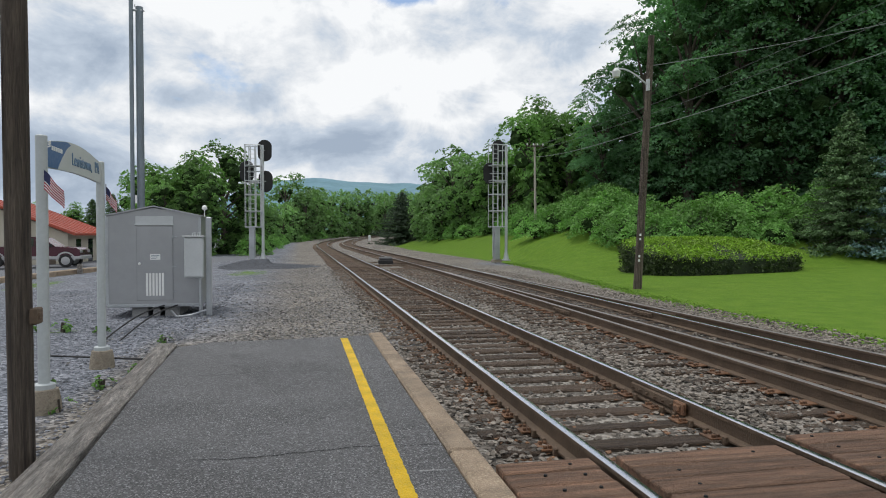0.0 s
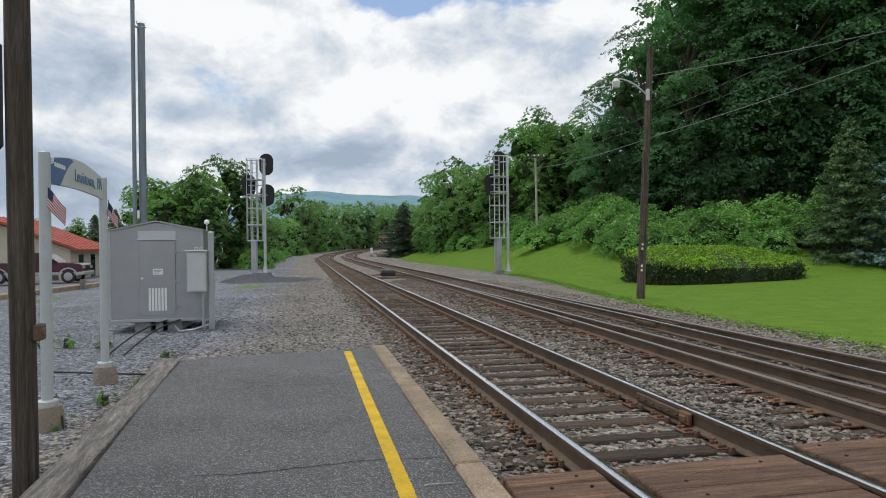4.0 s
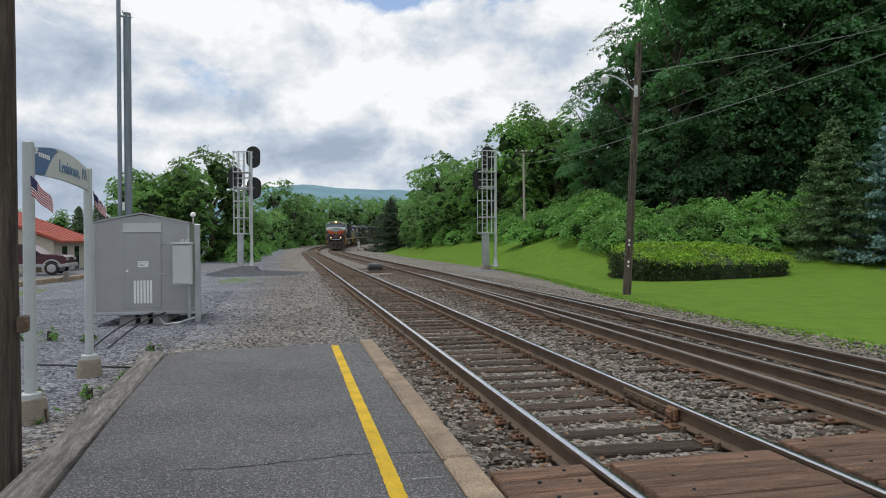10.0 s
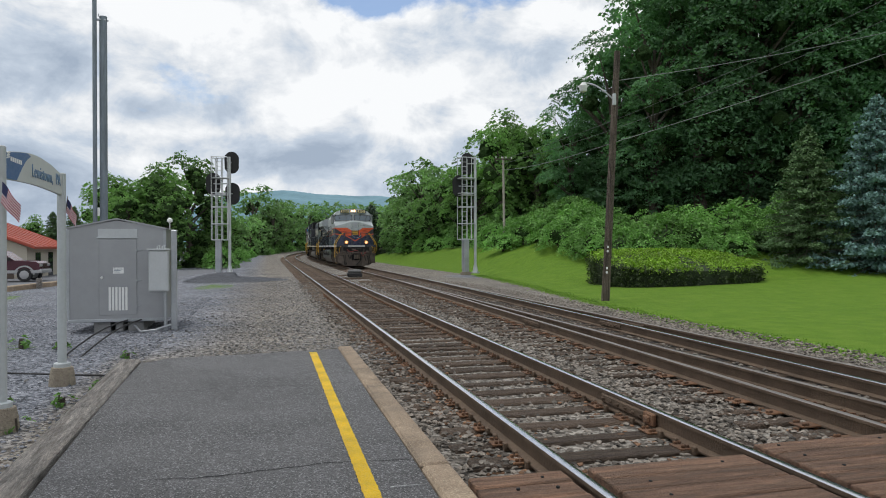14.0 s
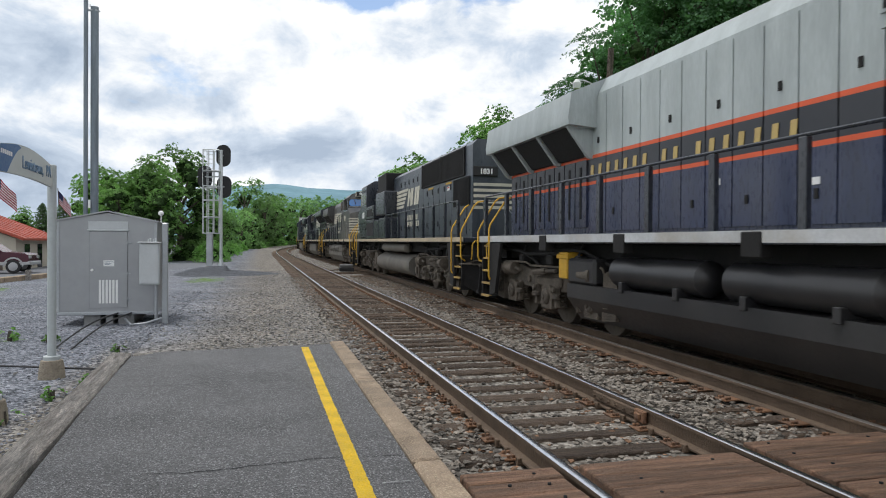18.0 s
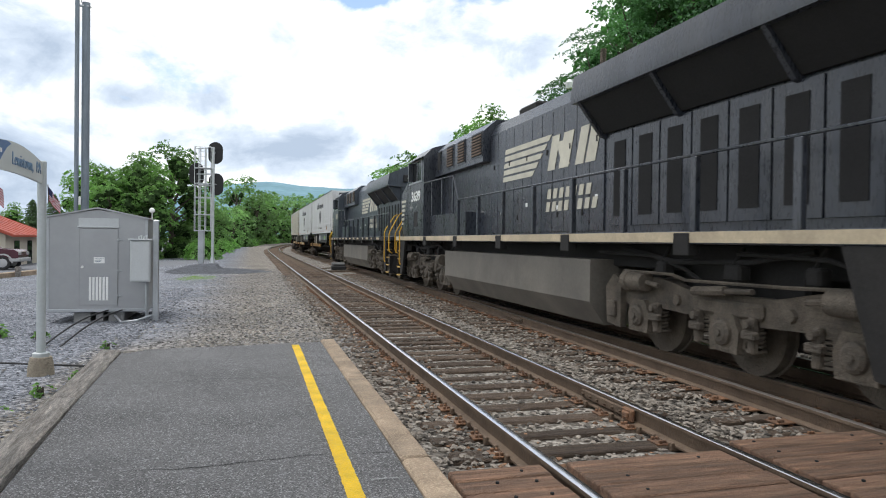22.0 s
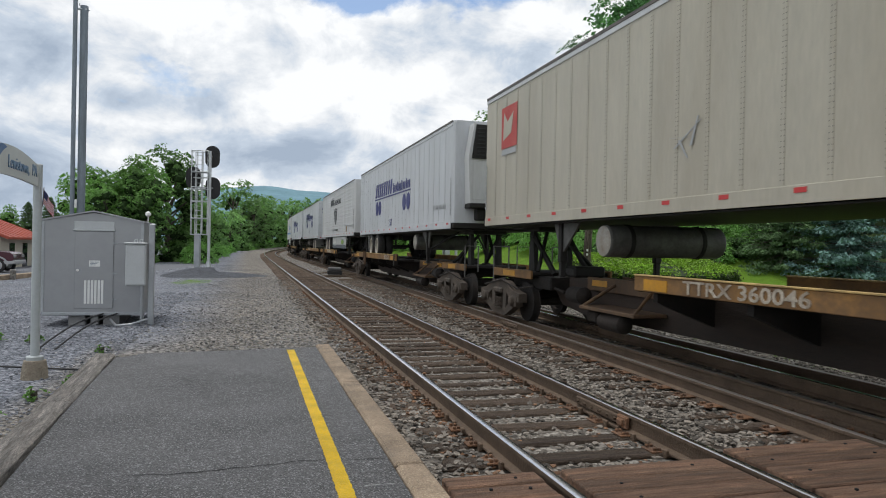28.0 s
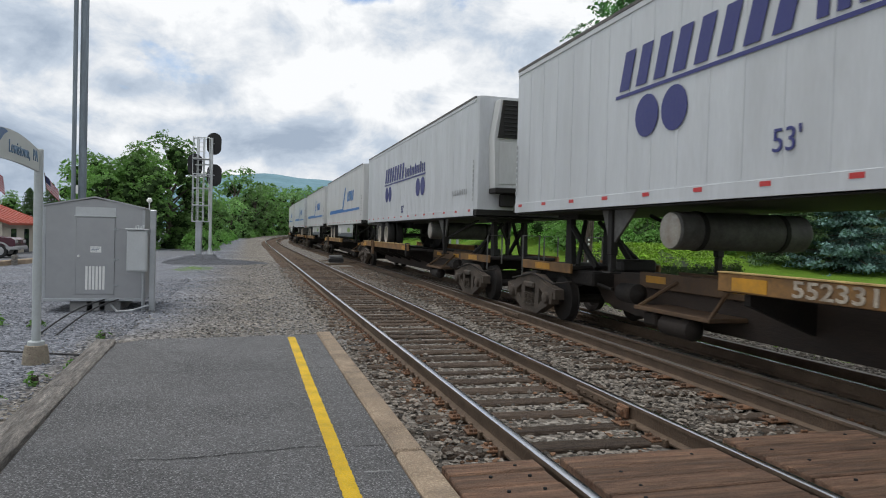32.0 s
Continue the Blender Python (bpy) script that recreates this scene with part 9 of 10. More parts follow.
def semi_trailer(u0, doors_lead, look_kind, label, group="trailers of the train", reefer=False, skirt=None, grooves=True):
    """A box trailer; local +x is its nose end. u0 is where its leading end rides behind the zero mark."""
    t = thing("semi_trailer", label, "trailer", group)
    paint = {"white": trailer_white, "cool": trailer_cool, "beige": trailer_beige}[look_kind]
    h = TL / 2
    k = Kit()
    r = 0.16
    outl = [(-h, -TW), (h - r, -TW), (h - 0.04, -TW + 0.06), (h, -TW + r), (h, TW - r), (h - 0.04, TW - 0.06), (h - r, TW), (-h, TW)]
    k.prism(outl, "z", TB + 0.16, TT - 0.05)
    part("box", k, paint, t)
    k = Kit()
    k.prism([(p[0] * 0.999, p[1] * 0.995) for p in outl], "z", TT - 0.05, TT)
    part("roof", k, trailer_trim, t)
    for s in (-1, 1):
        k = Kit()
        k.box(-h, h - 0.16, min(s * TW, s * (TW + 0.015)), max(s * TW, s * (TW + 0.015)), TB, TB + 0.19, 0.004)
        rail = part("bottom_rail", k, paint, t)
        k = Kit()
        k.box(-h, h - 0.16, min(s * TW, s * (TW + 0.012)), max(s * TW, s * (TW + 0.012)), TT - 0.13, TT - 0.045, 0.004)
        part("top_rail", k, trailer_trim, t)
        k = Kit()
        k.box(-h, h - 0.16, min(s * (TW - 0.02), s * (TW + 0.02)), max(s * (TW - 0.02), s * (TW + 0.02)), TT - 0.044, TT + 0.012, 0.004)
        part("roof_edge", k, roof_edge, t, "dark weathered roof edge")
        for i in range(14):
            k = Kit()
            x = -h + 0.35 + i * (TL - 0.9) / 13
            k.box(x, x + 0.17, min(s * (TW + 0.0155), s * (TW + 0.02)), max(s * (TW + 0.0155), s * (TW + 0.02)), TB + 0.11, TB + 0.165)
            part("reflector", k, reflector_red, rail)
        if grooves:
            for i in range(14):
                k = Kit()
                z = TB + 0.32 + i * (TT - TB - 0.55) / 13
                k.prism([(s * TW, z - 0.012), (s * (TW + 0.011), z - 0.004), (s * (TW + 0.011), z + 0.004), (s * TW, z + 0.012)], "x", -h, h - 0.17)
                part("side_rib", k, paint, t)
        else:
            for i in range(25):
                k = Kit()
                x = -h + 0.62 * (i + 0.5)
                k.box(x - 0.03, x + 0.03, min(s * TW, s * (TW + 0.004)), max(s * TW, s * (TW + 0.004)), TB + 0.2, TT - 0.16)
                seam = part("side_seam", k, paint, t)
                if u0 < 170 and s == (1 if doors_lead else -1):
                    k = Kit()
                    for q in range(44):
                        for e in (-0.022, 0.022):
                            z = TB + 0.25 + q * 0.058
                            k.box(x + e - 0.005, x + e + 0.005, min(s * (TW + 0.0041), s * (TW + 0.007)), max(s * (TW + 0.0041), s * (TW + 0.007)), z, z + 0.012)
                    tagged(part("rivet_line", k, rod_steel, seam), kind="stuff")
    # floor and frame
    k = Kit()
    k.box(-h, h, -TW + 0.02, TW - 0.02, TB + 0.02, TB + 0.16)
    part("floor_frame", k, dark_steel, t)
    # rear
    k = Kit()
    k.box(-h - 0.03, -h, -TW, TW, TB - 0.08, TT, 0.01)
    end = part("rear_frame", k, paint, t)
    for s in (-1, 1):
        k = Kit()
        k.box(-h - 0.06, -h - 0.031, min(s * 0.02, s * (TW - 0.09)), max(s * 0.02, s * (TW - 0.09)), TB + 0.16, TT - 0.1, 0.008)
        door = part("rear_door", k, paint, end)
        for y in (0.28, 0.85):
            k = Kit()
            k.tube([(-h - 0.085, s * y, TB + 0.1), (-h - 0.085, s * y, TT - 0.12)], 0.02, 7)
            for z in (TB + 0.3, TB + 1.2, TB + 2.4):
                k.box(-h - 0.1, -h - 0.06, s * y - 0.05, s * y + 0.05, z, z + 0.07, 0.005)
            part("lock_rod", k, trailer_trim, end)
        for z in (TB + 0.4, TB + 1.0, TB + 1.6, TB + 2.2, TB + 2.7):
            k = Kit()
            k.box(-h - 0.075, -h - 0.03, min(s * (TW - 0.25), s * (TW + 0.01)), max(s * (TW - 0.25), s * (TW + 0.01)), z, z + 0.08, 0.005)
            part("hinge", k, trailer_trim, end)
        k = Kit()
        k.lathe([(-0.05, 0.05), (0, 0.055)], (-h - 0.03, s * 1.1, TB + 0.02), "x", 10)
        k.lathe([(-0.05, 0.05), (0, 0.055)], (-h - 0.03, s * 0.95, TB + 0.02), "x", 10)
        part("tail_light", k, reflector_red, end)
        k = Kit()
        k.box(-h - 0.05, -h + 0.05, s * 0.5 - 0.04, s * 0.5 + 0.04, TB - 0.6, TB - 0.05, 0.008)
        part("guard_post", k, dark_steel, end)
    k = Kit()
    k.box(-h - 0.06, -h + 0.02, -1.05, 1.05, TB - 0.66, TB - 0.56, 0.01)
    part("rear_guard", k, dark_steel, t)
    # added dark sheet darkens the underside in place of its crossmembers
    k = Kit()
    k.box(-h + 0.1, h - 0.1, -TW + 0.04, TW - 0.04, TB - 0.03, TB - 0.004, 0.004)
    part("floor_panel", k, dark_steel, t, "flat dark underside sheet")
    # suspension and wheels
    wx = -h + (2.95 if doors_lead else 3.75)
    k = Kit()
    k.box(wx - 1.9, wx + 1.9, -0.55, -0.42, TB - 0.25, TB + 0.05, 0.01)
    k.box(wx - 1.9, wx + 1.9, 0.42, 0.55, TB - 0.25, TB + 0.05, 0.01)
    part("slider_frame", k, dark_steel, t)
    tyre = once("tyre", lambda: tandem_wheel().mesh("tyre", tyre_black))
    rim = once("rim", lambda: wheel_rim().mesh("rim", rim_white, dark_void))
    for dx in (-0.72, 0.72):
        k = Kit()
        k.tube([(wx + dx, -1.1, 1.55), (wx + dx, 1.1, 1.55)], 0.065, 8)
        part("axle", k, dark_steel, t)
        for s in (-1, 1):
            for y in (1.14, 0.80):
                w = shared("wheel", tyre, t, pose(wx + dx, s * y, 1.55))
                if y > 1:
                    shared("rim", rim, w, pose(0, 0, 0, 0, 0, 0 if s < 0 else 180))
    for s in (-1, 1):
        k = Kit()
        k.box(wx - 1.45, wx - 1.40, s * 0.97 - 0.31, s * 0.97 + 0.31, TB - 0.75, TB, 0.005)
        part("mud_flap", k, flap_grey, t)
    # landing gear
    lx = h - 3.7
    for s in (-1, 1):
        k = Kit()
        k.box(lx - 0.065, lx + 0.065, s * 1.0 - 0.065, s * 1.0 + 0.065, TB - 0.75, TB, 0.01)
        k.box(lx - 0.05, lx + 0.05, s * 1.0 - 0.05, s * 1.0 + 0.05, TB - 1.02, TB - 0.75, 0.01)
        k.box(lx - 0.13, lx + 0.13, s * 1.0 - 0.11, s * 1.0 + 0.11, TB - 1.05, TB - 1.02, 0.01)
        leg = part("landing_leg", k, dark_steel, t)
        k = Kit()
        k.prism([(lx - 0.75, TB), (lx + 0.35, TB), (lx + 0.09, TB - 0.55), (lx - 0.09, TB - 0.55)], "y", s * 1.0 - 0.02, s * 1.0 + 0.02)
        part("leg_bracket", k, tank_grey, leg)
        k = Kit()
        k.tube([(lx, s * 0.95, TB - 0.6), (lx + 1.0, s * 0.3, TB - 0.05)], 0.035, 6)
        part("leg_brace", k, dark_steel, leg)
    if not skirt:
        # the fuel tank lies across the trailer
        near = 1 if doors_lead else -1
        tx = h - 5.44 if doors_lead else h - 5.07
        k = Kit()
        k.lathe([(1.12 * near, 0.03), (1.115 * near, 0.24), (1.09 * near, 0.262), (-1.0 * near, 0.262), (-1.03 * near, 0.24), (-1.035 * near, 0.03)], (tx, 0, TB - 0.36), "y", 24)
        tk = part("fuel_tank", k, tank_grey, t, "dirty grey round fuel tank with dark straps")
        k = Kit()
        k.lathe([(1.122 * near, 0.245), (1.13 * near, 0.225), (1.14 * near, 0.02)], (tx, 0, TB - 0.36), "y", 24)
        part("tank_end", k, rim_white, tk, "pale tank end cap")
        for d in (0.72, -0.6):
            k = Kit()
            k.lathe([(d - 0.035, 0.263), (d - 0.035, 0.275), (d + 0.035, 0.275), (d + 0.035, 0.263)], (tx, 0, TB - 0.36), "y", 24)
            part("strap", k, dark_steel, tk)
    else:
        for s in (-1, 1):
            k = Kit()
            a, b = wx + 2.2, h - 3.4
            k.prism([(a + 0.15, TB - 0.72), (b - 0.3, TB - 0.72), (b, TB + 0.02), (a, TB + 0.02)], "y", min(s * 1.2, s * 1.23), max(s * 1.2, s * 1.23))
            sk = part("side_skirt", k, skirt, t, "aerodynamic side skirt")
            k = Kit()
            k.prism([(a + 0.15, TB - 0.72), (b - 0.3, TB - 0.72), (b - 0.25, TB - 0.5), (a + 0.1, TB - 0.5)], "y", min(s * 1.231, s * 1.238), max(s * 1.231, s * 1.238))
            part("skirt_edge", k, skirt_slate if skirt is not skirt_slate else dark_steel, sk)
            k = Kit()
            k.prism([(x, z) for x, z in round_outline(h - 5.0, TB - 0.34, 0.66, 0.17)], "y", min(s * 1.239, s * 1.245), max(s * 1.239, s * 1.245))
            part("badge_rim", k, pale_ink, sk)
            for dx in (8.55, 9.1):
                k = Kit()
                k.prism([(x, z) for x, z in ((h - dx, TB - 0.6), (h - dx + 0.2, TB - 0.36), (h - dx, TB - 0.12), (h - dx - 0.2, TB - 0.36))], "y", min(s * 1.239, s * 1.245), max(s * 1.239, s * 1.245))
                part("white_diamond", k, white_num, sk)
            k = Kit()
            k.prism([(x, z) for x, z in round_outline(h - 5.0, TB - 0.34, 0.6, 0.13)], "y", min(s * 1.246, s * 1.25), max(s * 1.246, s * 1.25))
            part("green_badge", k, mat("badge_green", (0.22, 0.36, 0.08), 0.5, 0, 0.1, 2, 20, 0), sk)
    if reefer:
        k = Kit()
        k.prism([(-0.95, 2.75), (0.95, 2.75), (1.0, 4.0), (0.85, 4.9), (-0.85, 4.9), (-1.0, 4.0)], "x", h, h + 0.42)
        unit = part("cooling_unit", k, trailer_white, t)
        k = Kit()
        k.prism([(-0.92, 3.95), (0.92, 3.95), (0.8, 4.86), (-0.8, 4.86)], "x", h + 0.42, h + 0.47)
        part("grille", k, dark_steel, unit, "black louvred grille")
        for i in range(8):
            k = Kit()
            k.box(h + 0.465, h + 0.49, -0.78, 0.78, 4.02 + 0.1 * i, 4.05 + 0.1 * i, 0.005)
            part("grille_slat", k, black_matt, unit)
        k = Kit()
        k.box(h + 0.02, h + 0.5, -0.97, 0.97, 2.62, 2.75, 0.02)
        part("unit_shelf", k, dark_steel, unit)
        k = Kit()
        k.box(h + 0.42, h + 0.435, -0.12, 0.12, 3.15, 3.3)
        part("control_panel", k, black_matt, unit)
        for y0, y1 in ((-0.88, -0.03), (0.03, 0.88)):
            k = Kit()
            k.box(h + 0.42, h + 0.436, y0, y1, 2.84, 3.86, 0.006)
            part("unit_door", k, trailer_white, unit)
        k = Kit()
        k.box(h + 0.02, h + 0.3, -0.7, 0.7, 2.3, 2.62, 0.03)
        part("unit_sump", k, dark_steel, unit)
    for i in range(9):
        for s in (-1, 1):
            k = Kit()
            x, z = h - 0.215, 3.42 - 0.118 * i
            k.box(x - 0.035, x + 0.035, min(s * (TW + 0.012), s * (TW + 0.017)), max(s * (TW + 0.012), s * (TW + 0.017)), z - 0.04, z + 0.04)
            part("serial_bar", k, ink if look_kind == "white" else pale_ink, t)
    if look_kind == "white" and reefer:
        for s in (-1, 1):
            k = Kit()
            k.tube([(h - 0.45, s * (TW + 0.03), 2.66), (h - 3.7, s * (TW + 0.03), 2.7)], 0.025, 7)
            part("side_pipe", k, trailer_trim, t)
            k = Kit()
            k.box(h - 3.08, h - 2.8, min(s * (TW + 0.016), s * (TW + 0.021)), max(s * (TW + 0.016), s * (TW + 0.021)), 2.3, 2.62)
            lab = part("lift_label", k, spine_bright, t, "yellow lifting point label")
            for q, word in enumerate(("LIFT", "HERE")):
                me = once("lift" + word, lambda: lettering(word, 0.11, black_matt, "lettering"))
                shared("lettering", me, lab, pose(h - 3.06 if s < 0 else h - 2.82, s * (TW + 0.0215), 2.5 - 0.14 * q, 0, 0, 0 if s < 0 else 180))
    MOVERS.append((t, u0 + TL / 2, doors_lead))
    return t


def decal(t, outline, material, name="livery_shape", y=TW, lift=0.012):
    for s in (-1, 1):
        k = Kit()
        k.prism([(s * -1 * x, z) for x, z in outline], "y", s * (y + lift), s * (y + lift + 0.004))
        part(name, k, material, t)


def round_outline(cx, cz, rx, rz, n=20):
    return [(cx + rx * math.cos(2 * math.pi * i / n), cz + rz * math.sin(2 * math.pi * i / n)) for i in range(n)]


# in decals x grows to the reader's right; flip is -1 where the trailer's tail leads
def livery_dots(t, x0, base):
    """Blue slanted blocks on a rule, with two pairs of discs."""
    for i in range(8):
        decal(t, slant(x0 + 0.45 * i, base + 0.1, 0.27, 0.56, 0.3), deep_blue)
    for i in range(12):
        decal(t, slant(x0 + 3.75 + 0.25 * i, base + 0.1, 0.15, 0.28 + 0.08 * (i % 3 == 0), 0.05), deep_blue)
    decal(t, [(x0 - 0.1, base), (x0 + 6.75, base), (x0 + 6.75, base + 0.05), (x0 - 0.1, base + 0.05)], deep_blue)
    shift = 0.36 if base > 3.6 else 0.0
    for cx in (x0 + 0.4 + shift, x0 + 1.05 + shift, x0 + 5.75, x0 + 6.41):
        decal(t, round_outline(cx, base - 0.36, 0.29, 0.3), deep_blue)
    if not shift:
        for i in range(9):
            decal(t, slant(x0 + 9.8 + 0.16 * i, base - 0.86, 0.06, 0.14, 0.05), pale_ink, "serial_bar")
    for s in (-1, 1):
        me = once("length_mark", lambda: lettering("53\'", 0.36, deep_blue, "length_mark"))
        shared("length_mark", me, t, pose(x0 + 3.2 if s < 0 else -(x0 + 3.2), s * (TW + 0.013), base - 1.15, 0, 0, 0 if s < 0 else 180))


def livery_shield(t, x0):
    """A charcoal block name, a lettered word and a shield with pale bars."""
    for i in range(5):
        decal(t, slant(x0 + 0.35 * i, 4.1, 0.25, 0.4, 0.15), ink)
        decal(t, slant(x0 + 0.35 * i + 0.09, 4.2, 0.07, 0.2, 0.15), pale_ink, lift=0.017)
    decal(t, slant(x0 + 0.3, 4.54, 1.3, 0.08, 0.15), pale_ink)
    me = once("livery_word", lambda: lettering("INTERMODAL", 0.43, ink, "lettering", squeeze=1.15))
    wide = max(v.co.x for v in me.vertices)
    for s in (-1, 1):
        shared("lettering", me, t, pose(x0 + 2.0 if s < 0 else -(x0 + 2.0), s * (TW + 0.012), 4.08, 0, 0, 0 if s < 0 else 180))
    sx = x0 + 2.6
    decal(t, [(sx - 0.82, 3.72), (sx - 0.1, 3.9), (sx + 0.85, 3.76), (sx + 0.7, 3.2), (sx + 0.02, 2.8), (sx - 0.62, 3.16)], ink)
    decal(t, [(sx - 0.72, 3.68), (sx - 0.1, 3.83), (sx + 0.74, 3.7), (sx + 0.62, 3.24), (sx + 0.02, 2.88), (sx - 0.54, 3.2)], pale_ink, lift=0.017)
    decal(t, [(sx - 0.66, 3.64), (sx - 0.1, 3.78), (sx + 0.68, 3.66), (sx + 0.57, 3.27), (sx + 0.02, 2.94), (sx - 0.49, 3.23)], ink, lift=0.0205)
    for a, b, w in ((-0.36, -0.1, 0.04), (0.36, 0.16, 0.04)):
        decal(t, [(sx + b - w, 3.64), (sx + b + w, 3.64), (sx + a + w, 3.12), (sx + a - w, 3.12)], pale_ink, lift=0.0265)
    for z in (3.06, 3.24, 3.42):
        decal(t, [(sx - 0.02, z), (sx + 0.07, z), (sx + 0.06, z + 0.1), (sx - 0.01, z + 0.1)], pale_ink, lift=0.0265)
    for i in range(14):
        decal(t, slant(x0 + 1.15 + 0.2 * i, 2.44, 0.12, 0.1, 0.1), pale_ink if i < 9 else ink)


def livery_arrow(t, x0):
    decal(t, [(x0, 3.72), (x0 + 0.9, 3.72), (x0 + 0.9, 4.62), (x0, 4.62)], mat("poster_red", (0.44, 0.05, 0.045), 0.6, 0, 0.12, 2, 20, 0, (0.5, 0.2, 0.16), 0.3))
    decal(t, [(x0 + 0.12, 3.9), (x0 + 0.58, 4.02), (x0 + 0.7, 4.45), (x0 + 0.36, 4.28), (x0 + 0.15, 4.5)], trailer_beige, lift=0.018)
    decal(t, [(x0 + 0.02, 3.58), (x0 + 0.86, 3.58), (x0 + 0.86, 3.7), (x0 + 0.02, 3.7)], pale_ink)
    for a, b, c, d in ((6.4, 2.9, 6.95, 3.2), (6.5, 3.0, 6.7, 2.75), (6.75, 2.9, 6.9, 3.25), (6.3, 3.05, 6.85, 3.0)):
        decal(t, [(x0 + a, b), (x0 + a + 0.05, b), (x0 + c + 0.03, d), (x0 + c, d)], pale_ink, "scribble")


def livery_wave(t, x0):
    decal(t, [(-6.0, 3.0), (0.5, 3.0), (1.6, 4.2), (1.9, 4.2), (0.9, 2.9), (7.2, 2.9), (7.2, 2.78), (-6.0, 2.78)], sky_blue)
    for i in range(5):
        decal(t, slant(2.6 + 0.5 * i, 3.35, 0.3, 0.55, 0.3), sky_blue)


def spine_truck(parent, x):
    """A two-axle freight truck."""
    k = Kit()
    k.box(x - 0.25, x + 0.25, -1.0, 1.0, 0.4, 0.68, 0.04)
    b = part("bolster", k, spine_dirt, parent)
    for ax in (-0.86, 0.86):
        shared("wheelset", once("small_wheelset", lambda: wheelset(0.42).mesh("wheelset", spine_dirt)), b, pose(x + ax, 0, 0.42), "steel wheels on an axle")

    def frame_kit():
        k = Kit()
        k.prism([(-1.2, 0.6), (-0.8, 0.66), (-0.34, 0.84), (0.34, 0.84), (0.8, 0.66), (1.2, 0.6), (1.2, 0.42), (0.72, 0.46), (0.36, 0.64), (-0.36, 0.64), (-0.72, 0.46), (-1.2, 0.42)], "y", -1.15, -0.96)
        k.prism([(-1.02, 0.44), (-0.86, 0.28), (-0.36, 0.08), (0.36, 0.08), (0.86, 0.28), (1.02, 0.44), (0.74, 0.44), (0.36, 0.22), (-0.36, 0.22), (-0.74, 0.44)], "y", -1.14, -0.98)
        for s in (-1, 1):
            k.prism([(s * 0.24, 0.16), (s * 0.42, 0.16), (s * 0.46, 0.7), (s * 0.26, 0.7)], "y", -1.145, -0.97)
            k.prism([(s * 0.7, 0.34), (s * 1.06, 0.32), (s * 1.12, 0.56), (s * 0.66, 0.54)], "y", -1.16, -1.0)
        k.box(-0.26, 0.26, -1.2, -0.98, 0.56, 0.68, 0.03)
        return k

    for turn in (0, 180):
        sf = shared("side_frame", once("spine_frame", lambda: frame_kit().mesh("side_frame", spine_frame_dirt)), b, pose(x, 0, 0, 0, 0, turn))
        shared("brake_pipe", once("spine_pipe", lambda: Kit().tube([(-1.5, -0.9, 0.66), (-0.9, -1.16, 0.7), (0.2, -1.17, 0.86), (1.0, -1.1, 0.7), (1.5, -0.95, 0.78)], 0.018, 6).mesh("brake_pipe", spine_dirt)), b, pose(x, 0, 0, 0, 0, turn))
        for dx in (-0.16, 0.0, 0.16):
            shared("spring", once("coil2", lambda: coil().mesh("spring", spine_frame_dirt)), b, pose(x + dx, -1.13 if turn == 0 else 1.13, 0.24) @ Matrix.Scale(0.72, 4))
        for ax in (-0.86, 0.86):
            shared("bearing", once("bearing", lambda: Kit().lathe([(-0.12, 0.06), (-0.1, 0.11), (0.05, 0.12)], (0, -1.12, 0.43), "y", 12).mesh("bearing", spine_frame_dirt)), b, pose(x, 0, 0, 0, 0, turn) @ pose(ax, 0, 0))


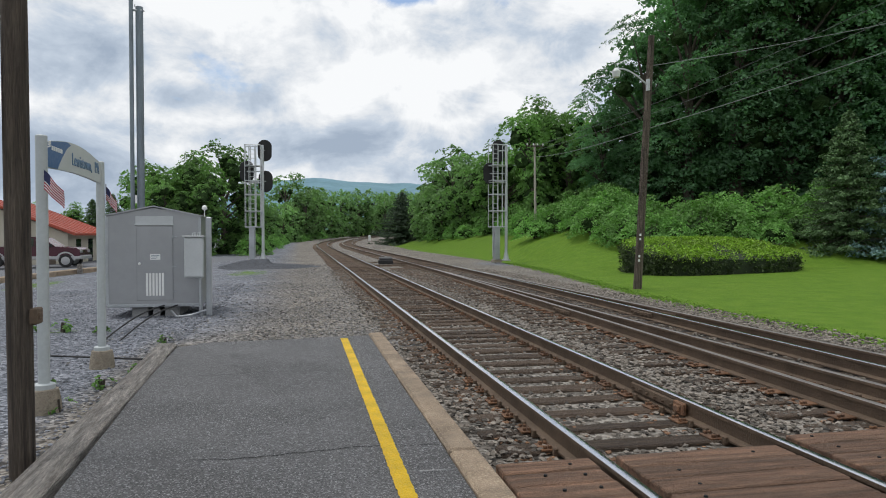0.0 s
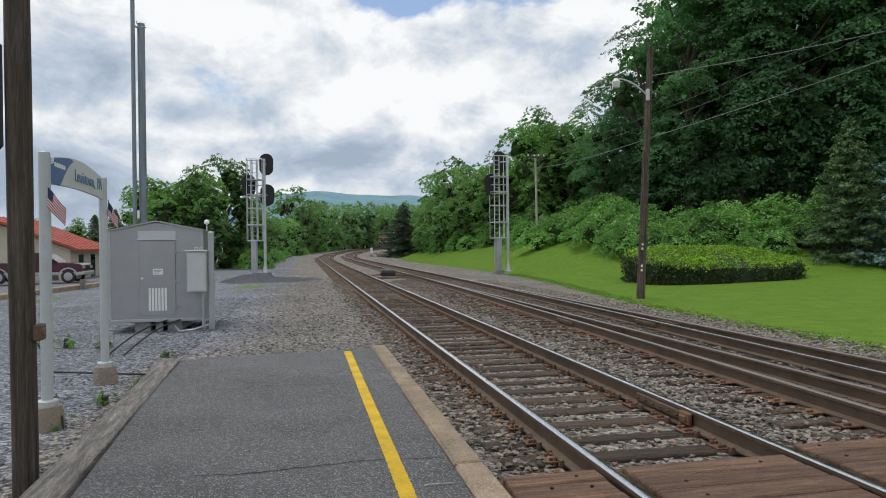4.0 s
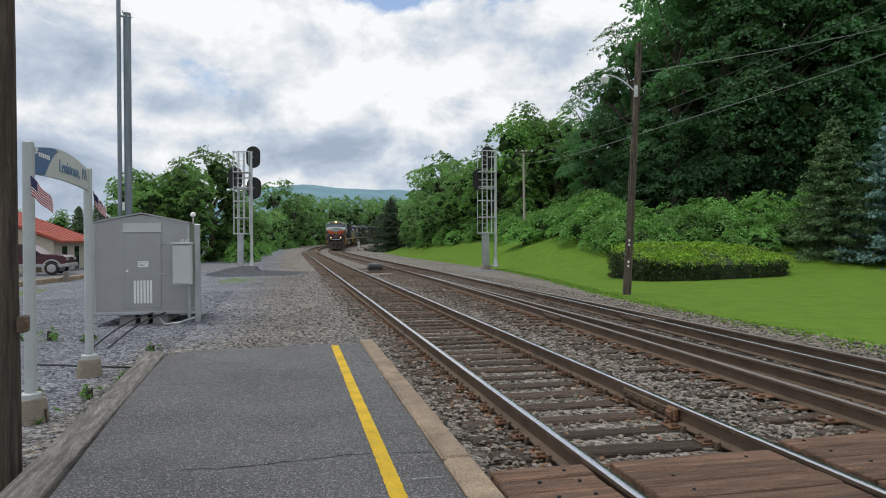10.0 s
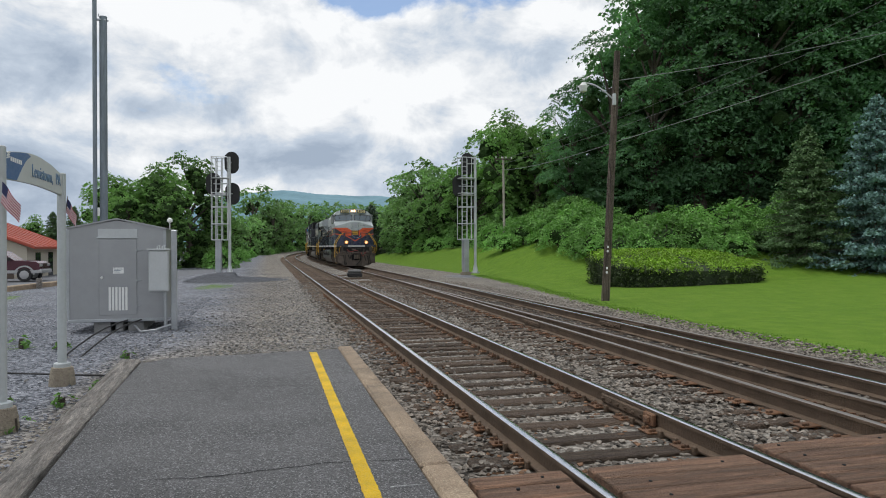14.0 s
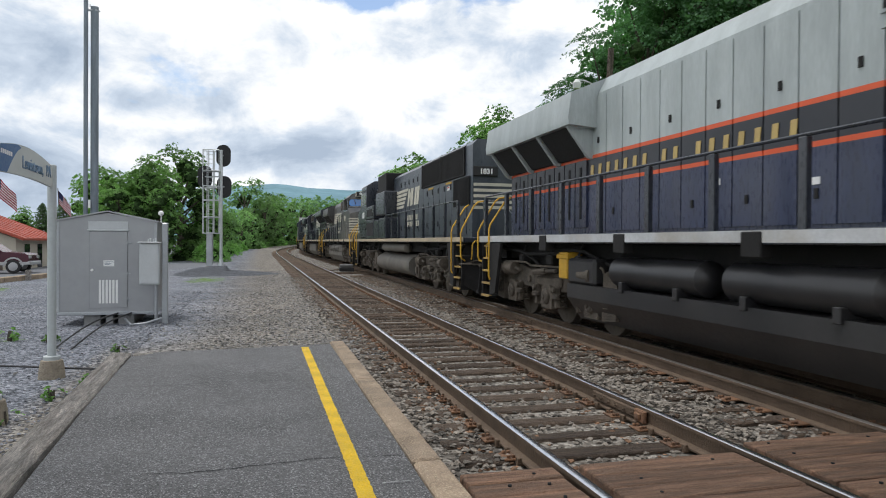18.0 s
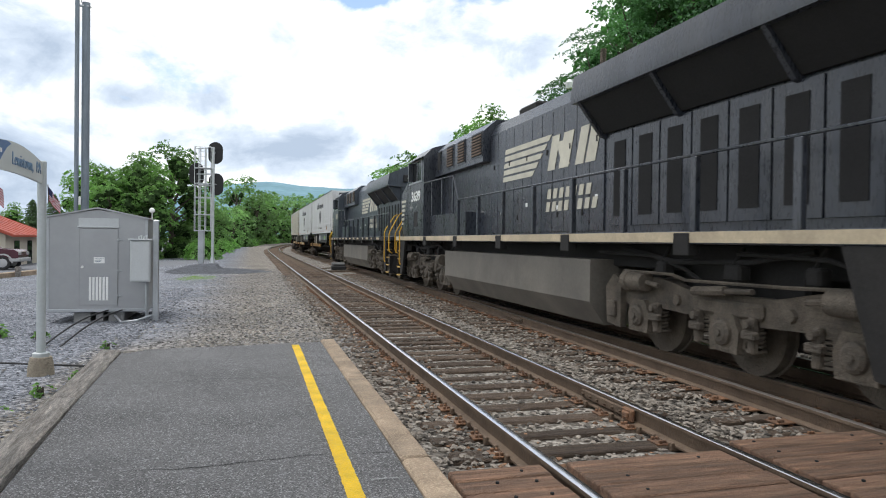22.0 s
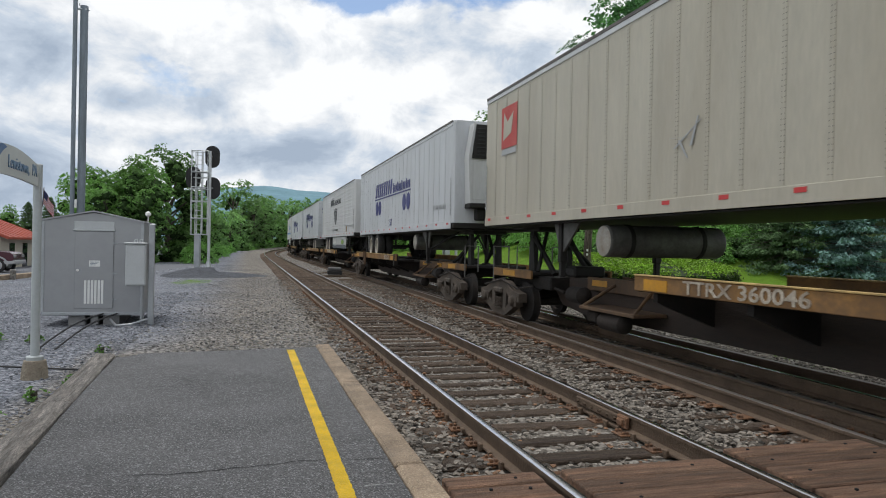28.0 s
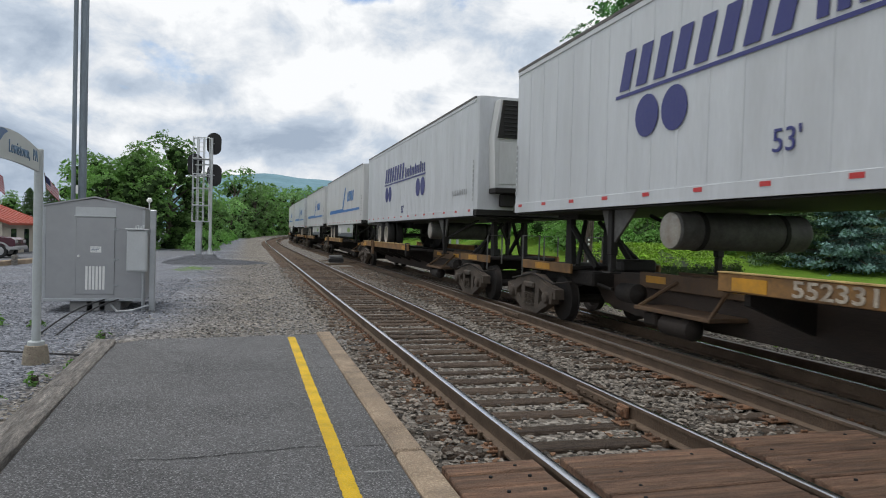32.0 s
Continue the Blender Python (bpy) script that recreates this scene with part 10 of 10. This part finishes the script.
def spine_unit(u0, u1, doors_lead, trucks, number, wheel_u, hitch_u, words=""):
    """One platform of an articulated spine car: beam, wheel deck, hitch and the trucks at its ends. Local +x is the way it rides."""
    t = thing("spine_car", "rusty yellow-sided skeleton spine car carrying a trailer", "freight car", "spine cars of the train")
    mid = (u0 + u1) / 2
    X = lambda u: mid - u
    h = (u1 - u0) / 2
    k = Kit()
    k.prism([(-h + 0.9, 1.0), (h - 0.9, 1.0), (h - 1.6, 0.42), (h - 2.6, 0.3), (-h + 2.6, 0.3), (-h + 1.6, 0.42)], "y", -0.33, 0.33)
    part("spine_beam", k, beam_brown, t)
    for s in (-1, 1):
        k = Kit()
        k.box(h - 1.9 if s > 0 else -h - 0.1, h + 0.1 if s > 0 else -h + 1.9, -0.75, 0.75, 0.72, 0.98, 0.03)
        part("end_casting", k, spine_dirt, t)
    # wheel deck
    a, b = (X(wheel_u + 3.8), X(wheel_u - 5.8)) if not doors_lead else (X(wheel_u + 6.3), X(wheel_u - 3.8))
    for s in (-1, 1):
        k = Kit()
        k.box(a, b, min(s * 0.62, s * 1.28), max(s * 0.62, s * 1.28), 0.985, 1.044, 0.008)
        dk = part("tyre_deck", k, spine_dirt, t)
        k = Kit()
        k.box(a, b, min(s * 1.28, s * 1.34), max(s * 1.28, s * 1.34), 1.0, 1.21, 0.008)
        sd = part("deck_side", k, spine_orange, t, "rusty yellow deck side sill")
        k = Kit()
        k.box(a, b, min(s * 1.25, s * 1.355), max(s * 1.25, s * 1.355), 1.212, 1.232, 0.004)
        part("sill_lip", k, lip_yellow, sd, "worn pale yellow top edge")
        if not doors_lead:
            k = Kit()
            k.prism([(a + 2.75, 1.26), (a + 3.0, 1.26), (a + 3.03, 0.95), (a + 2.98, 0.68), (a + 2.7, 0.68), (a + 2.72, 0.95)], "y", min(s * 1.358, s * 1.42), max(s * 1.358, s * 1.42))
            k.tube([(a + 2.87, s * 1.44, 1.3), (a + 2.87, s * 1.44, 1.0)], 0.035, 8)
            k.box(a + 2.78, a + 2.96, min(s * 1.42, s * 1.45), max(s * 1.42, s * 1.45), 0.84, 0.92, 0.01)
            part("ratchet_bracket", k, spine_brown, sd)
        for x in (a + 0.25, b - 0.95):
            k = Kit()
            k.box(x, x + 0.55, min(s * 1.341, s * 1.347), max(s * 1.341, s * 1.347), 1.02, 1.17)
            part("reflective_patch", k, spine_bright, sd)
        for i in range(6):
            k = Kit()
            x = a + 0.4 + i * (b - a - 0.8) / 5
            k.prism([(s * 0.3, 0.5), (s * 1.25, 0.86), (s * 1.25, 0.98), (s * 0.3, 0.98)], "x", x - 0.05, x + 0.05)
            part("outrigger", k, spine_dirt, t)
    # chock posts
        k = Kit()
        k.box(b - 0.3, b - 0.15, min(s * 1.2, s * 1.37), max(s * 1.2, s * 1.37), 0.8, 1.26, 0.02)
        part("bracket", k, spine_dirt, t)
    # hitch
    hx = X(hitch_u)
    lean = -1 if doors_lead else 1
    k = Kit()
    for s in (-1, 1):
        k.prism([(hx - 0.12, 1.0), (hx + 0.18, 1.0), (hx + 0.1, TB - 0.1), (hx - 0.1, TB - 0.1)], "y", s * 0.42 - 0.05, s * 0.42 + 0.05)
        k.tube([(hx - lean * 1.1, s * 0.4, 1.02), (hx, s * 0.42, TB - 0.2)], 0.06, 6)
    k.box(hx - 0.45, hx + 0.45, -0.5, 0.5, TB - 0.12, TB - 0.01, 0.02)
    part("hitch_stanchion", k, dark_steel, t)
    k = Kit()
    k.box(hx - 1.0, hx + 1.0, -0.9, 0.9, 0.98, 1.06, 0.02)
    part("hitch_base", k, spine_dirt, t)
    for s in (-1, 1):
        k = Kit()
        k.tube([(hx - lean * 0.9, s * 0.7, 1.06), (hx - lean * 0.1, s * 0.15, TB - 0.15)], 0.05, 6)
        part("hitch_brace", k, dark_steel, t)
    k = Kit()
    k.box(hx - lean * 1.7 - 0.2, hx - lean * 1.7 + 0.2, -0.35, 0.35, 1.0, 1.22, 0.04)
    part("hitch_lock_box", k, dark_steel, t)
    for s in (-1, 1):
        k = Kit()
        k.box(hx - 1.2, hx + 1.1, min(s * 0.9, s * 0.95), max(s * 0.9, s * 0.95), 0.92, 1.1, 0.008)
        ds = part("hitch_side", k, spine_orange, t)
        k = Kit()
        k.box(hx - 0.5, hx + 0.2, min(s * 0.951, s * 0.957), max(s * 0.951, s * 0.957), 0.95, 1.07)
        part("reflective_patch", k, spine_bright, ds)
    # side strips of the spine, a step bracket and its brake reservoir
    for s in (-1, 1):
        k = Kit()
        k.box(min(a, b) - 3.2 if doors_lead else b + 0.02, min(a, b) - 0.02 if doors_lead else b + 3.4, min(s * 0.34, s * 0.4), max(s * 0.34, s * 0.4), 0.8, 1.05, 0.01)
        strip = part("spine_side", k, spine_brown, t)
        for q in range(2):
            k = Kit()
            x = (b + 0.5 + 2.0 * q) if not doors_lead else (min(a, b) - 1.0 - 2.0 * q)
            k.box(x, x + 0.55, min(s * 0.401, s * 0.406), max(s * 0.401, s * 0.406), 0.89, 1.0)
            part("reflective_patch", k, spine_bright, strip)
    k = Kit()
    bx = hx - lean * 4.2
    k.box(bx - 0.9, bx + 0.9, -0.95, -0.35, 0.52, 0.58, 0.01)
    k.tube([(bx - 0.85, -0.92, 0.55), (bx - 0.6, -0.4, 0.95)], 0.03, 6)
    k.tube([(bx + 0.85, -0.92, 0.55), (bx + 0.6, -0.4, 0.95)], 0.03, 6)
    bracket = part("step_bracket", k, spine_brown, t)
    k = Kit()
    k.lathe([(0, 0.03), (0.03, 0.14), (0.7, 0.15), (0.74, 0.1), (0.78, 0.03)], (bx - 0.3, -0.8, 0.36), "x", 14)
    part("air_reservoir", k, spine_dirt, bracket)
    k = Kit()
    k.box(bx - 0.8, bx - 0.45, -0.85, -0.5, 0.3, 0.5, 0.03)
    part("brake_valve", k, spine_dirt, bracket)
    # brake gear
    k = Kit()
    k.lathe([(0, 0.03), (0.03, 0.15), (0.5, 0.16), (0.55, 0.1), (0.6, 0.03)], (hx - lean * 2.6, -0.75, 0.72), "x", 14)
    k.tube([(hx - lean * 2.2, -0.7, 0.72), (hx - lean * 1.2, -0.6, 0.8), (hx - lean * 0.6, -0.7, 0.6)], 0.03, 6)
    part("brake_cylinder", k, spine_dirt, t)
    if words:
        for s in (-1, 1):
            long = len(words) > 14
            me = lettering(words, 0.22 if long else 0.235, num_worn, "lettering", squeeze=1.0 if long else 1.52, bold=0.004)
            w = max(v.co.x for v in me.vertices)
            x = (a + 4.6 if long else b - 1.2 - w) if not doors_lead else a + 1.15
            shared("lettering", me, t, pose(x if s < 0 else x + w, s * 1.346, 1.03, 0, 0, 0 if s < 0 else 180))
    for u in trucks:
        spine_truck(t, X(u))
        # hoops stand only where one set of platforms ends
        if (len(trucks) == 2 and u == u0) or (len(trucks) == 1 and u1 in (164.4, 220.5, 277.0)):
            sgn = 1 if X(u) > 0 else -1
            for y in (-0.95, 0.95):
                k = Kit()
                k.tube([(X(u) + sgn * 0.9, y, 0.75), (X(u) + sgn * 0.9, y, 1.6), (X(u) + sgn * 0.9, y * 0.6, 1.6), (X(u) + sgn * 0.9, y * 0.6, 0.9)], 0.02, 6)
                part("end_ladder", k, tank_grey, t)
    MOVERS.append((t, mid, False))
    return t


# trailers: leading end, tail first or not, livery
def build_consist():
    rows = [(112.65, False, "white", "shield", True, skirt_slate, "white refrigerated semi-trailer with a dark shield emblem on a spine car"),
            (130.5, False, "white", "shield", True, skirt_slate, "white ribbed refrigerated semi-trailer with shield emblem and slate skirt"),
            (149.15, True, "beige", "arrow", False, None, "aged beige semi-trailer with a red poster riding doors first"),
            (167.7, False, "cool", "dots", True, None, "white refrigerated semi-trailer with blue lettering blocks and discs"),
            (185.85, False, "white", "shield", True, trailer_white, "white ribbed refrigerated semi-trailer with shield emblem and white skirt"),
            (205.2, True, "cool", "dots", False, None, "white semi-trailer with blue blocks and discs riding doors first"),
            (223.7, False, "cool", "dots", True, None, "white refrigerated semi-trailer with blue discs following behind"),
            (241.6, False, "white", "wave", False, trailer_white, "white semi-trailer with a bright blue wave band"),
            (260.0, False, "white", "wave", False, trailer_white, "white semi-trailer with a bright blue wave band far back"),
            (279.4, True, "cool", "wave", False, None, "pale semi-trailer with a blue wave band riding doors first")]
    for u0, lead, paint, livery, reefer, skirt, label in rows:
        t = semi_trailer(u0, lead, paint, label, reefer=reefer, skirt=skirt, grooves=livery in ("shield",))
        # the reader sees the tail at his left when the nose leads
        if livery == "dots":
            livery_dots(t, h_of() - 11.85, 3.5) if not lead else livery_dots(t, -h_of() + 4.3, 3.68)
            if lead:
                tail = -h_of() - 0.062
                for y, n, z, w in ((0.12, 7, 4.3, 0.1), (-1.02, 7, 4.3, 0.1), (0.12, 6, 3.85, 0.09), (-1.02, 6, 3.85, 0.09)):
                    for i in range(n):
                        k = Kit()
                        k.box(tail - 0.005, tail, y + 0.13 * i, y + 0.13 * i + w, z, z + (0.15 if z > 4 else 0.1))
                        part("livery_shape", k, deep_blue if z > 4 else pale_ink, t)
                for y in (-0.78, -0.5, 0.62, 0.9):
                    k = Kit()
                    k.lathe([(-0.005, 0.1), (0, 0.1)], (tail, y, 4.12), "x", 16)
                    part("livery_shape", k, deep_blue, t)
        elif livery == "shield":
            livery_shield(t, h_of() - 10.7)
        elif livery == "arrow":
            livery_arrow(t, -h_of() + 1.17)
        else:
            livery_wave(t, 0)
    plan = [(113.3, 130.4, (113.3, 130.4)), (130.4, 147.4, (147.4,)), (147.4, 164.4, (164.4,)), (168.5, 185.4, (168.5, 185.4)), (185.4, 203.1, (203.1,)), (203.1, 220.5, (220.5,)),
            (224.6, 241.8, (224.6, 241.8)), (241.8, 259.6, (259.6,)), (259.6, 277.0, (277.0,)), (280.8, 298.0, (280.8, 298.0))]
    words = ["", "TTRX 360046", "TTRX 360046", "552331", "ALL PURPOSE SPINE CAR", "552331", "", "", "", ""]
    for (u0, lead, *_), (a, b, trucks), w in zip(rows, plan, words):
        wheel = u0 + TL - 2.95 if not lead else u0 + 2.95
        hitch = u0 + 1.0 if not lead else u0 + TL - 1.0
        spine_unit(a, b, lead, trucks, "", wheel, hitch, w)
    # the far rest of the train repeats the last cars
    first_trailer = [m for m in MOVERS if m[0].name.startswith("semi_trailer")]
    first_car = [m for m in MOVERS if m[0].name.startswith("spine_car")]
    for n in range(3):
        ob, u, rev = first_trailer[7 + n % 3]
        MOVERS.append((copy_thing(ob, pose(0, 0, 0)), 306.0 + 18.2 * n, rev))
        ob, u, rev = first_car[7 + n % 3]
        MOVERS.append((copy_thing(ob, pose(0, 0, 0)), 306.4 + 18.2 * n, rev))


def h_of():
    return TL / 2


build_consist()


def motions():
    times = [0.5 * i for i in range(65)]
    for t, u, rev in MOVERS:
        walk(t, [(s, vehicle_pose(u, s, rev)) for s in times])
        for wheel in [o for o in t.children_recursive if o.name.startswith("wheelset")]:
            at = wheel.matrix_basis.translation.copy()
            step = 0.05 if at.z > 0.5 else 0.04
            roll = (-1 if rev else 1) / at.z
            walk(wheel, [(step * i, Matrix.Translation(at) @ Matrix.Rotation(roll * (front_at(0) - front_at(step * i)), 4, "Y")) for i in range(round(32 / step) + 1)])
    for f, swing, at in ((flag_a, 5, (-2.53, 7.54, 2.22)), (flag_b, 6, (-2.56, 9.98, 2.2))):
        walk(f, [(2.0 * i, pose(*at, 3 * math.sin(i * 1.7), swing * math.sin(i * 1.1), -12 + 10 * math.sin(i * 0.9))) for i in range(17)])


motions()
